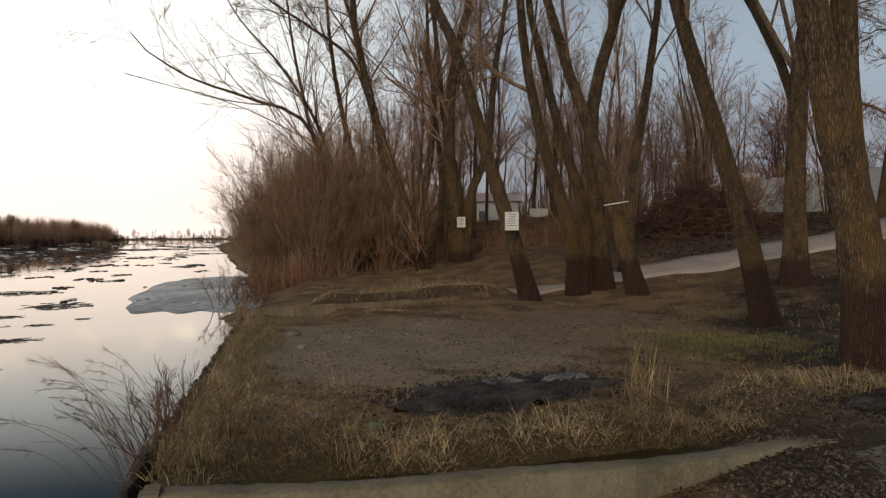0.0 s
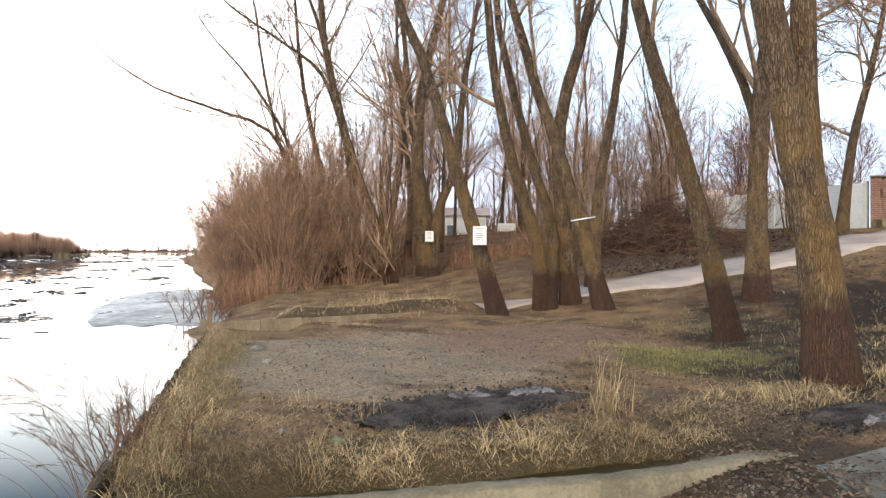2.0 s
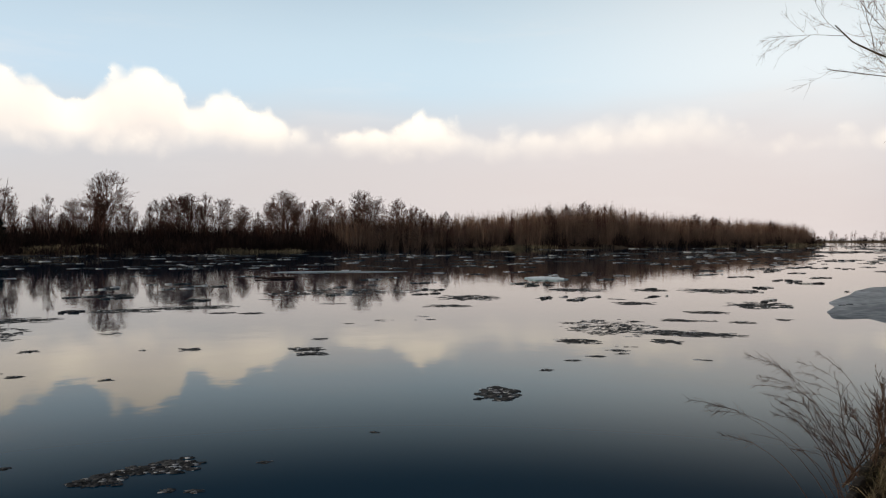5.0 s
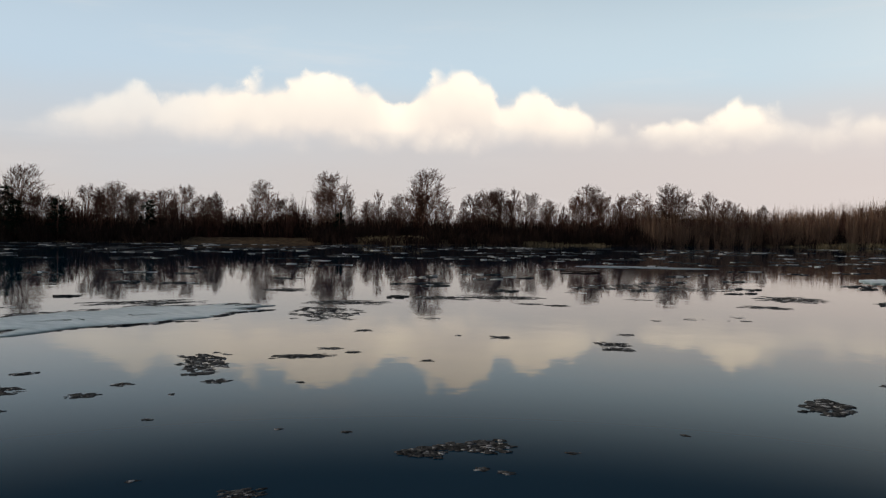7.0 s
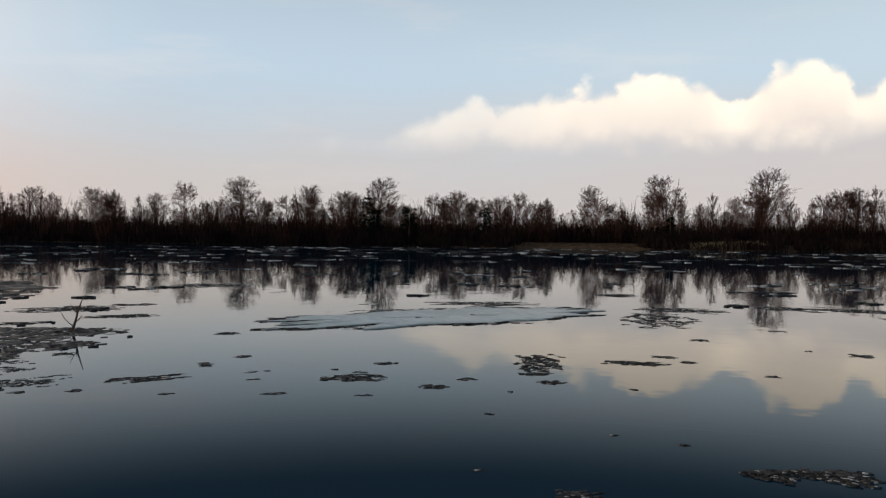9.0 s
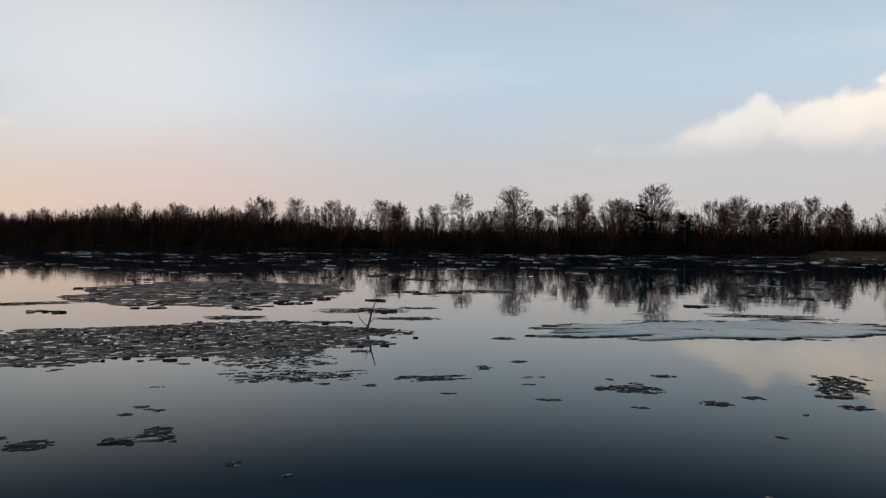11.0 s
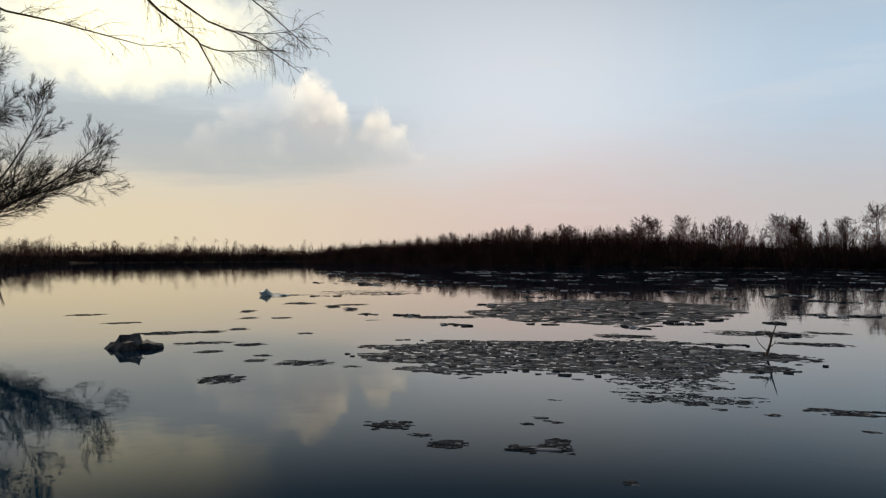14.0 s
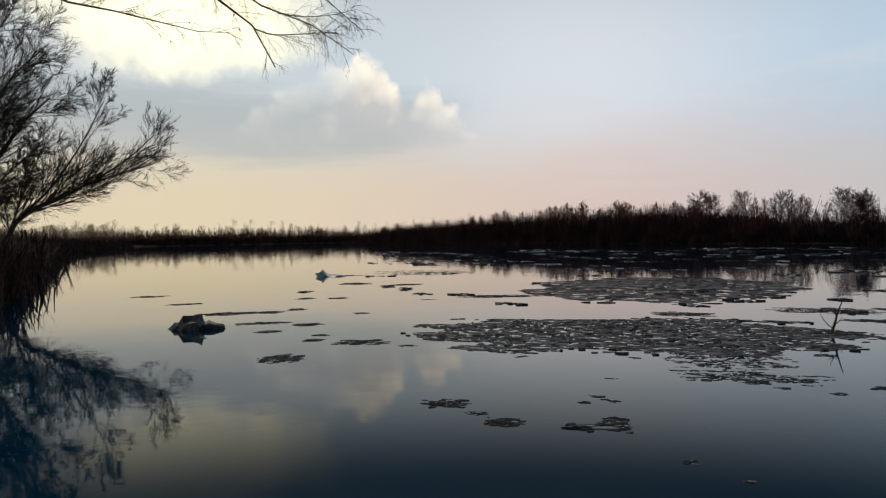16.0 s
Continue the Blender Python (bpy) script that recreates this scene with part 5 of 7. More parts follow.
# fallen straw round the big tree
fields.append(tuft_field(rng, np.column_stack([4.5 + rng.normal(size=60) * 0.55, 8.75 + rng.normal(size=60) * 0.4]), 34, 0.1, 0.28, 2.0, 0.005))
fields.append(tuft_field(rng, np.column_stack([6.4 + rng.normal(size=46) * 0.5, 9.7 + rng.normal(size=46) * 0.5]), 30, 0.1, 0.28, 1.8, 0.005))
fields.append(tuft_field(rng, np.column_stack([9.6 + rng.normal(size=24) * 0.8, 14.4 + rng.normal(size=24) * 0.8]), 22, 0.12, 0.36, 1.1, 0.01))
fields.append(tuft_field(rng, np.column_stack([10.6 + rng.normal(size=60) * 1.5, 14.6 + rng.normal(size=60) * 1.3]), 24, 0.12, 0.26, 1.6, 0.007))
# pale tuft on the ridge and thin grass beyond
fields.append(tuft_field(rng, np.column_stack([-0.6 + rng.normal(size=44) * 0.7, 22.0 + rng.normal(size=44) * 0.4]), 34, 0.15, 0.55, 0.9, 0.008))
fields.append(tuft_field(rng, np.column_stack([rng.uniform(-5, 5, 260), rng.uniform(18.5, 29, 260)]), 14, 0.18, 0.16, 1.8, 0.006))
# dead weeds on the ridge
xr = rng.uniform(-4.4, 1.6, 230)
fields.append(tuft_field(rng, np.column_stack([xr, 20.5 + xr * 0.82 + rng.normal(size=230) * 0.7]), 15, 0.12, 0.16, 1.6, 0.009))
# sparse turf over the clearing
fields.append(tuft_field(rng, np.column_stack([rng.uniform(-2.4, 8.5, 1500), rng.uniform(6.5, 20, 1500)]), 6, 0.10, 0.075, 2.5, 0.005))
fields.append(tuft_field(rng, np.column_stack([rng.uniform(6, 20, 220), rng.uniform(12, 27, 220)]), 9, 0.15, 0.13, 1.2, 0.010))
tagged(new("dry_grass", quads("dry_grass", *joined(fields), M_STRAW, False)), "dry straw-coloured winter grass in shaggy tufts", "grass", kind="stuff")

M_TURF = material("green_turf", (0.12, 0.112, 0.042), (0.25, 0.22, 0.095), 1.0, 9.0, 0.8, 0.0, per_island=0.3)
tagged(new("green_grass", quads("green_grass", *joined([tuft_field(rng, np.column_stack([4.4 + rng.normal(size=420) * 0.95, 12.4 + rng.normal(size=420) * 0.95]), 14, 0.07, 0.07, 0.6, 0.006), tuft_field(rng, np.column_stack([-1.9 - 0.185 * (ys - 5) + np.abs(rng.normal(size=420)) * 0.35, ys]), 10, 0.08, 0.18, 1.6, 0.0045), tuft_field(rng, np.column_stack([6.6 + rng.normal(size=150) * 1.2, 16.6 + rng.normal(size=150) * 0.9]), 10, 0.09, 0.08, 0.6, 0.008)]), M_TURF, False)),
       "thin green turf between the trees", "grass", kind="stuff")
M_RUSTY = material("rusty_weeds", (0.15, 0.078, 0.047), (0.31, 0.175, 0.105), 0.5, 6.0, 0.85, 0.0, per_island=0.35)
ys2 = rng.uniform(27.5, 34, 120)
wc_ = np.column_stack([rng.uniform(-7.5, 7, 480), rng.uniform(31, 40, 480)])
wc_ = wc_[~((wc_[:, 0] > 1.0) & (wc_[:, 0] < 5.6) & (wc_[:, 1] > 33))]
wild = [tuft_field(rng, np.column_stack([rng.uniform(0.5, 7.0, 330), rng.uniform(31.5, 46, 330)]), 14, 0.3, 0.42, 0.8, 0.012), tuft_field(rng, wc_, 16, 0.25, 0.7, 0.4, 0.014),
        tuft_field(rng, np.column_stack([-3.46 - 0.25 * (ys2 - 13.8) + rng.uniform(0.2, 2.0, 120), ys2]), 22, 0.15, 1.0, 0.35, 0.012)]
tagged(new("rusty_weeds", quads("rusty_weeds", *joined(wild), M_RUSTY, False)), "rust-brown dead weeds under the trees", "weeds", kind="stuff")


def leaf_bits(rng, x, y, size):
    n = len(x)
    u, v = (x - 2.75) * 0.857 + (y - 5.85) * 0.515, (x - 2.75) * 0.515 - (y - 5.85) * 0.857
    paved = (u > 0.05) & (v > 0.03) & (u < 8.1) & (v < 6.2)
    z = np.where(paved, np.maximum(ground_z(x, y), 0.628 - fall(x, y)), ground_z(x, y)) + 0.012 + rng.random(n) * 0.012
    a, t = rng.uniform(0, 6.28, n), rng.normal(size=(n, 2)) * 0.35
    s = size * rng.uniform(0.5, 1.3, n)
    q = np.array([[-1, -0.45], [1, -0.45], [1, 0.45], [-1, 0.45]])
    vx = (q[None, :, 0] * np.cos(a)[:, None] - q[None, :, 1] * np.sin(a)[:, None]) * s[:, None]
    vy = (q[None, :, 0] * np.sin(a)[:, None] + q[None, :, 1] * np.cos(a)[:, None]) * s[:, None]
    v = np.stack([vx + x[:, None], vy + y[:, None], z[:, None] + vx * t[:, :1] + vy * t[:, 1:]], -1)
    return v.reshape(-1, 3), np.arange(n * 4).reshape(-1, 4)


lit = [leaf_bits(rng, 3.3 + np.abs(rng.normal(size=260)) * 1.3, 5.6 + rng.normal(size=260) * 0.9, 0.008), leaf_bits(rng, 2.7 + rng.normal(size=2200) * 0.5, 5.7 + rng.normal(size=2200) * 0.7, 0.02), leaf_bits(rng, 3.6 + rng.normal(size=1200) * 0.7, 7.5 + rng.normal(size=1200) * 0.5, 0.02), leaf_bits(rng, 5.6 + rng.normal(size=2500) * 1.5, 8.9 + rng.normal(size=2500) * 0.9, 0.022),
       leaf_bits(rng, rng.uniform(-2.2, 9, 6000), rng.uniform(6, 17, 6000), 0.018), leaf_bits(rng, rng.uniform(6, 16, 5000), rng.uniform(24.5, 33, 5000), 0.05), leaf_bits(rng, rng.uniform(8, 17, 4000), rng.uniform(12, 22, 4000), 0.035)]
tagged(new("leaf_litter", quads("leaf_litter", *joined(lit), M_LITTER, False)), "brown fallen leaves strewn over the ground", "leaf litter", kind="stuff")
tagged(new("gravel", quads("gravel", *joined([crumbs(-0.5, 12.3, 5.0, 4.2, 0, 2600, 0.014, 9, 0.0), crumbs(2.6, 5.4, 0.9, 0.9, 0.3, 500, 0.02, 10, 0.0)]), M_SLAB, False)), "grey gravel scattered over the clearing", "gravel", kind="stuff")

# ---- reeds at the water's edge ----
rng = np.random.default_rng(15)
reeds = holder("reed_clump", "drooping brown reeds leaning over the water", "reeds")
for i in range(40):
    by = rng.uniform(5.2, 7.6)
    bx = -2.10 - 0.185 * (by - 5) - rng.uniform(0, 0.2)
    bz, h = rng.uniform(0.15, 0.42), rng.uniform(0.4, 1.1)
    lean = rng.uniform(0.35, 1.15)
    dirx = np.array([-1, rng.normal() * 0.5, 0])
    pts = [np.array([bx, by, bz])]
    d = np.array([dirx[0] * 0.25, dirx[1] * 0.25, 1.0])
    for k in range(4):
        d = d + np.array([dirx[0] * 0.28 * lean, dirx[1] * 0.12, -0.16 * k * lean])
        pts.append(pts[-1] + d / np.linalg.norm(d) * h / 3.2)
    line = smooth_line(pts, 9)
    stalk = part("stalk", quads("stalk", *tubes(line[None], (0.0027 * (1 - 0.6 * np.linspace(0, 1, 9)))[None], 4), M_REED), reeds)
    if i % 4:
        o = sprout(rng, line[None], np.full((1, 9), 0.002), 26, 0.72, 1.0, (15, 45), 0.10, 0.6, 0.15, -0.1, 3, 0.05, 0.0016)
        tagged(part("plume", quads("plume", *tubes(*o, 3), M_REED), stalk, "feathery seed head"), kind="stuff")
twigs_bank = shrub(260, 16, 0.8, 0.9, (M_LIMB, M_REED), "small leafless shrub on the bank's rim", "bank_shrub", "shrubs on the bank's rim", 5, 0.0028, 0.009)
twigs_bank.matrix_basis = pose(-2.3, 6.3, 0.4)
copy_thing(twigs_bank, pose(-5.9, 23.3, 0.15, 0, 0, 60) @ Matrix.Scale(1.6, 4))
copy_thing(twigs_bank, pose(-6.2, 24.6, 0.15, 0, 0, 160) @ Matrix.Scale(1.9, 4))
copy_thing(twigs_bank, pose(-2.6, 7.6, 0.4, 0, 0, 200) @ Matrix.Scale(0.8, 4))


# ---- notices, tape ----
def notice(at, wd, hg, rz, seed, label):
    rng = np.random.default_rng(seed)
    ob = holder("notice", label, "sign", at=at)
    ob.rotation_euler = (0, 0, rz)
    solid("sheet", (wd, 0.008, hg), M_PAPER, ob, (0, 0, 0), bevel=0.002)
    for i in range(6):
        wl = wd * rng.uniform(0.4, 0.75)
        solid("text_bar", (wl, 0.002, hg * 0.035), M_INK, ob, (rng.uniform(-0.06, 0.06) * wd, -0.006, hg * (0.85 - i * 0.12)), bevel=0.0)
    return ob


notice((1.70, 19.30, 2.33), 0.34, 0.46, -0.087, 1, "white paper notice fixed to a leaning trunk")
notice((0.70, 30.05, 2.53), 0.32, 0.40, -0.02, 2, "small white paper notice fixed to a trunk")
th = np.linspace(0, 2 * np.pi, 25)
ring = np.stack([4.40 + 0.30 * np.cos(th), 19.83 + 0.30 * np.sin(th), 3.0 + 0.05 * np.cos(th)], -1)
tape = tagged(new("tape", quads("tape", *tubes(ring[None], np.full((1, 25), 0.02), 5), M_PAPER)), "white tape tied round a leaning trunk", "tape")


# ---- walls and huts behind the trees ----
def brick_face(name):
    m = bpy.data.materials.new(name)
    m.use_nodes = True
    g = Nodes(m.node_tree)
    tc = g.add("ShaderNodeTexCoord")
    s = g.add("ShaderNodeSeparateXYZ")
    g.link(tc.outputs["Object"], s.inputs[0])
    c = g.add("ShaderNodeCombineXYZ")
    g.link(s.outputs[0], c.inputs[0]), g.link(s.outputs[2], c.inputs[1])
    b = g.add("ShaderNodeTexBrick")
    g.link(c.outputs[0], b.inputs["Vector"])
    b.inputs["Color1"].default_value, b.inputs["Color2"].default_value, b.inputs["Mortar"].default_value = (0.20, 0.088, 0.06, 1), (0.135, 0.058, 0.042, 1), (0.22, 0.18, 0.155, 1)
    b.inputs["Scale"].default_value, b.inputs["Mortar Size"].default_value = 1.0, 0.012
    b.inputs["Brick Width"].default_value, b.inputs["Row Height"].default_value = 0.26, 0.077
    dirt = g.mix(g.math("MULTIPLY", g.ramp(g.noise(tc.outputs["Object"], 1.3, 5), 0.45, 0.7), 0.5), b.outputs["Color"], (0.10, 0.06, 0.05))
    p = g.add("ShaderNodeBsdfPrincipled")
    g.link(dirt, p.inputs["Base Color"])
    p.inputs["Roughness"].default_value = 0.9
    bm = g.add("ShaderNodeBump")
    bm.inputs["Strength"].default_value, bm.inputs["Distance"].default_value = 0.6, 0.01
    g.link(b.outputs["Fac"], bm.inputs["Height"])
    bm.invert = True
    g.link(bm.outputs[0], p.inputs["Normal"])
    g.link(p.outputs[0], g.add("ShaderNodeOutputMaterial").inputs[0])
    return m


M_BRICKFACE = brick_face("brick_face")
ang = math.atan2(28.03 - 30.69, 20.96 - 17.84)
garage = holder("brick_garage", "low red-brick garage with a pale roof edge", "garage", at=(18.35, 30.3, 2.83))
garage.rotation_euler = (0, 0, ang)
solid("wall", (4.2, 0.3, 2.1), M_BRICKFACE, garage, (2.12, 0.17, 0.1), bevel=0.0)
solid("pier", (0.42, 0.42, 2.16), M_BRICKFACE, garage, (0.12, 0.16, 0.1), bevel=0.0)
solid("brick_band", (3.9, 0.06, 0.34), M_BRICKFACE, garage, (2.2, -0.02, 1.45), bevel=0.0)
solid("plinth", (4.4, 0.42, 0.95), M_CONCRETE, garage, (2.15, 0.16, -0.35), bevel=0.02)
solid("roof", (4.5, 5.0, 0.07), M_CONCRETE, garage, (2.15, 2.35, 2.27), bevel=0.01, label="pale roof sheet")
solid("side_wall", (0.3, 4.5, 2.1), M_BRICKFACE, garage, (0.17, 2.6, 0.1), bevel=0.0)
redgate = holder("metal_gate", "dark red sheet-metal gate beside the garage", "gate", at=(21.4, 27.7, 2.77))
redgate.rotation_euler = (0, 0, ang + 0.05)
for i in range(6):
    solid("panel", (0.585, 0.05, 2.25), M_RED, redgate, (0.45 + i * 0.6, 0.1, 0.1), bevel=0.01)
solid("backing", (3.7, 0.04, 2.25), M_RED, redgate, (1.95, 0.14, 0.1), bevel=0.0)
solid("top_rail", (3.8, 0.09, 0.08), M_RED, redgate, (1.95, 0.1, 2.36), bevel=0.01)
gw = holder("fence_wall", "long grey-white concrete panel fence", "fence")
p0, p1 = Vector((14.0, 41.4, 0)), Vector((18.32, 30.75, 0))
n = 5
for i in range(n):
    a, b = p0.lerp(p1, i / n), p0.lerp(p1, (i + 1) / n)
    c = (a + b) / 2
    zz = float(ground_z(c.x, c.y)) - 0.3
    top = 4.74 + 0.20 * (i + 0.5) / n
    solid("panel", ((b - a).length - 0.1, 0.1, top - zz), M_GREYWALL, gw, (c.x, c.y, zz), math.atan2(b.y - a.y, b.x - a.x), 0.012)
    solid("post", (0.16, 0.18, top - zz + 0.08), M_GREYWALL, gw, (b.x, b.y, zz), math.atan2(b.y - a.y, b.x - a.x), 0.012)


def hut(at, wd, dp, h, rz, label, door, roof):
    ob = holder("hut", label, "hut", at=at)
    ob.rotation_euler = (0, 0, rz)
    solid("wall", (wd, dp, h), M_WHITE, ob, (0, 0, -0.6), bevel=0.01)
    if door:
        solid("door", (0.55, 0.05, h - 1.0), M_DARK, ob, (-wd / 2 + 0.4, -dp / 2 - 0.02, -0.2), bevel=0.01, label="dark blue-grey door")
    if roof:
        bm = bmesh.new()
        e = 0.25
        pts = [(-wd / 2 - e, -dp / 2 - e, 0), (wd / 2 + e, -dp / 2 - e, 0), (wd / 2 + e, dp / 2 + e, 0), (-wd / 2 - e, dp / 2 + e, 0), (-wd / 2 - e, 0, roof), (wd / 2 + e, 0, roof)]
        vs = [bm.verts.new(p) for p in pts]
        for q in ((0, 1, 5, 4), (2, 3, 4, 5), (0, 4, 3), (1, 2, 5), (0, 3, 2, 1)):
            bm.faces.new([vs[i] for i in q])
        me = bpy.data.meshes.new("roof")
        bm.to_mesh(me), bm.free()
        me.materials.append(M_ROOF)
        part("roof", me, ob, "faded red-brown roof").location = (0, 0, h - 0.6)
    return ob


hut((3.4, 48.6, 2.8), 2.5, 2.4, 2.1, -0.08, "small whitewashed hut with a faded roof", True, 0.55)
hut((5.95, 48.6, 2.85), 1.1, 1.4, 1.6, -0.1, "small white shed behind the trees", False, 0.0)
hut((16.2, 41.8, 3.45), 0.9, 0.9, 2.3, -0.4, "low structure with a red roof behind the fence", False, 0.3)

rng = np.random.default_rng(61)
n = 1300
c = np.column_stack([rng.normal(size=n) * 1.35, rng.normal(size=n) * 0.8])
hgt = 2.1 * np.exp(-(c[:, 0] / 1.9) ** 2 - (c[:, 1] / 1.2) ** 2)
px, py = 9.3 + c[:, 0] * 0.95 + c[:, 1] * 0.3, 28.6 - c[:, 0] * 0.3 + c[:, 1]
base = np.column_stack([px, py, ground_z(px, py) + hgt * rng.random(n)])
d = rng.normal(size=(n, 3)) * np.array([1, 1, 0.45])
d /= np.linalg.norm(d, axis=1, keepdims=True)
ln = rng.uniform(0.5, 1.5, n)[:, None]
lines = np.stack([base - d * ln / 2, base + rng.normal(size=(n, 3)) * 0.06, base + d * ln / 2], 1)
sub, subr = sprout(rng, lines, np.full((n, 3), 0.018), 5, 0.2, 1.0, (20, 60), 0.4, 0.6, 0.15, 0.0, 3)
pile = holder("brush_heap", "big heap of cut dark branches", "brush heap")
for q in range(40):
    part("branch", quads("branch", *tubes(lines[q:q + 1], np.full((1, 3), 0.024), 5), M_REED), pile)
tagged(part("brushwood", quads("brushwood", *joined([tubes(lines[40:], np.full((n - 40, 3), 0.012), 3), ribbons(sub, subr)]), M_REED), pile), kind="stuff")
scrub = [shrub(270 + i, 18, 2.6, 0.6, (M_LIMB, M_TWIG), "leafless brown shrub beside the brush heap", "bare_shrub", "leafless shrubs on the slope", 5) for i in range(2)]
for i, (x, y, s) in enumerate([(7.4, 30.2, 1.0), (11.3, 28.9, 0.8), (5.9, 32.6, 1.2), (12.7, 32.8, 1.2), (9.8, 31.6, 1.3), (15.0, 33.8, 1.1), (-0.6, 38.0, 1.1), (13.6, 30.0, 0.7)]):
    m = Matrix.Translation((x, y, float(ground_z(x, y)))) @ Matrix.Rotation(i * 1.7, 4, "Z") @ Matrix.Scale(s, 4)
    if i < 2:
        scrub[i].matrix_basis = m
    else:
        copy_thing(scrub[i % 2], m)


# ---- ice on the river ----
def plates(rng, n, L, W, size, thick, ragged=0.35, long=1.0, dome=0.0):
    """Many thin irregular plates of slush in an oval, as arrays."""
    u = rng.uniform(-1, 1, (n * 6, 2))
    gaps = sum(a * np.sin(fx * u[:, 0] * (1 + 0.2 * np.sin(3 * u[:, 1])) + fy * u[:, 1] + p) for a, fx, fy, p in zip((0.5, 0.4, 0.35, 0.3, 0.25), rng.uniform(2, 9, 5), rng.uniform(3, 14, 5) * rng.choice((-1, 1), 5), rng.uniform(0, 6.28, 5)))
    u = u[1 - np.hypot(u[:, 0], u[:, 1]) + ragged * (0.8 * gaps - 0.35) > 0][:n]
    n = len(u)
    k = 6
    th = np.arange(k) * 2 * np.pi / k
    r = size * rng.uniform(0.3, 1.0, (n, 1)) * rng.uniform(0.55, 1.25, (n, k))
    st = rng.uniform(1.0, 2.2, (n, 1)) * long
    x = u[:, :1] * L / 2 + r * np.cos(th) * st
    y = u[:, 1:] * W / 2 + r * np.sin(th)
    tilt = rng.normal(size=(n, 2)) * 0.04 + dome * rng.normal(size=(n, 2))
    top = np.maximum(thick * rng.uniform(0.15, 1.0, (n, 1)) + (r * np.cos(th)) * tilt[:, :1] + (r * np.sin(th)) * tilt[:, 1:], 0.003)
    vt = np.stack([x, y, top], -1)
    vb = np.stack([x, y, np.full_like(x, -0.03)], -1)
    v = np.concatenate([vt, vb], 1)
    i = np.arange(k)
    j = (i + 1) % k
    cap = np.array([[0, 1, 2], [0, 2, 3], [0, 3, 4], [0, 4, 5]])
    tri = np.concatenate([np.stack([i + k, j + k, j], -1), np.stack([i + k, j, i], -1), cap])
    f = tri[None] + (np.arange(n) * 2 * k)[:, None, None]
    return v.reshape(-1, 3), f.reshape(-1, 3)


def outline_sheet(rng, L, W, thick, n=90, ragged=0.16, power=0.8):
    """A flat sheet with a ragged rim and bevelled edge."""
    th = np.linspace(0, 2 * np.pi, n, endpoint=False)
    r = 1 + ragged * sum(rng.normal() * np.sin(m * th + rng.uniform(0, 6.28)) / m**power for m in range(2, 26))
    rings = []
    for s, z in ((1.02, -0.02), (1.0, thick * 0.6), (0.985, thick), (0.6, thick), (0.2, thick)):
        rings.append(np.stack([L / 2 * r * s * np.cos(th), W / 2 * r * s * np.sin(th), np.full(n, z)], -1))
    v = np.concatenate(rings)
    i = np.arange(n)
    j = (i + 1) % n
    f = np.concatenate([np.stack([q * n + i, q * n + j, (q + 1) * n + j, (q + 1) * n + i], -1) for q in range(4)])
    cap = np.stack([4 * n + i[: n // 2 - 1], 4 * n + i[: n // 2 - 1] + 1, 4 * n + (n - 2 - i[: n // 2 - 1]), 4 * n + (n - 1 - i[: n // 2 - 1])], -1)
    return v, np.concatenate([f, cap])


def slush_rim(sheet, n, size, seed):
    """Dark broken slush caught along the rim of a sheet."""
    rng = np.random.default_rng(seed)
    rim = np.array([q.co[:] for q in sheet.data.vertices])[:120]
    v, f = plates(rng, n, 2, 2, size, 0.02, 0.0, 1.6, 0.05)
    v = v.reshape(-1, 12, 3)
    i = rng.integers(0, len(rim), len(v))
    patch = np.sin(i * 0.21 + seed) + np.sin(i * 0.37) > -0.5
    v = v - v[..., :2].mean(1, keepdims=True) @ np.eye(2, 3) + (rim[i] * rng.uniform(0.96, 1.035, (len(v), 1)))[:, None] * np.array([1, 1, 0])
    f = f[np.repeat(patch, len(f) // len(v))]
    tagged(part("slush_rim", quads("slush_rim", v.reshape(-1, 3), f, M_ICE, False), sheet, "dark broken slush along its rim"), kind="stuff")


def raft(x, y, L, W, n, size, seed, label, turn=0.0, k=1.0):
    """A thin raft of frozen ridges with water between them, and loose plates on it."""
    rng = np.random.default_rng(seed)
    ob = holder("ice_floe", label, "ice floe", "drifting ice floes", at=(x, y, 0))
    ob.rotation_euler = (0, 0, along(x, y) + turn)
    ob.scale = (k, k, 1)
    L, W = L / k, W / k
    v, f = plates(rng, n * 22, L, W, size * 0.42, 0.012, 0.16, 1.5, 0.05)
    c = v.reshape(-1, 12, 3).mean(1)
    ridges = sum(a * np.sin(fx * c[:, 0] + fy * c[:, 1] + p + 0.8 * np.sin(1.7 * c[:, 0] + q)) for q, (a, fx, fy, p) in enumerate(zip((1, 0.9, 0.9, 0.8, 0.7, 0.7), rng.uniform(2.0, 13.0, 6), rng.uniform(7.0, 24.0, 6) * rng.choice((-1, 1), 6), rng.uniform(0, 6, 6))))
    keep = np.repeat(ridges + rng.normal(size=len(c)) * 0.9 > -0.2, len(f) // len(c))
    tagged(part("frozen_raft", quads("frozen_raft", v, f[keep], M_RAFT, False), ob), kind="stuff")
    tagged(part("slush_crust", quads("slush_crust", *plates(rng, n // 2, L * 1.03, W * 1.03, size * 0.5, 0.03, 0.25, 1.3, 0.1), M_ICE, False), ob), kind="stuff")
    return ob


def along(x, y):
    """The turn that lays a floe's length across the line of sight."""
    return math.atan2(y, x) + math.pi / 2


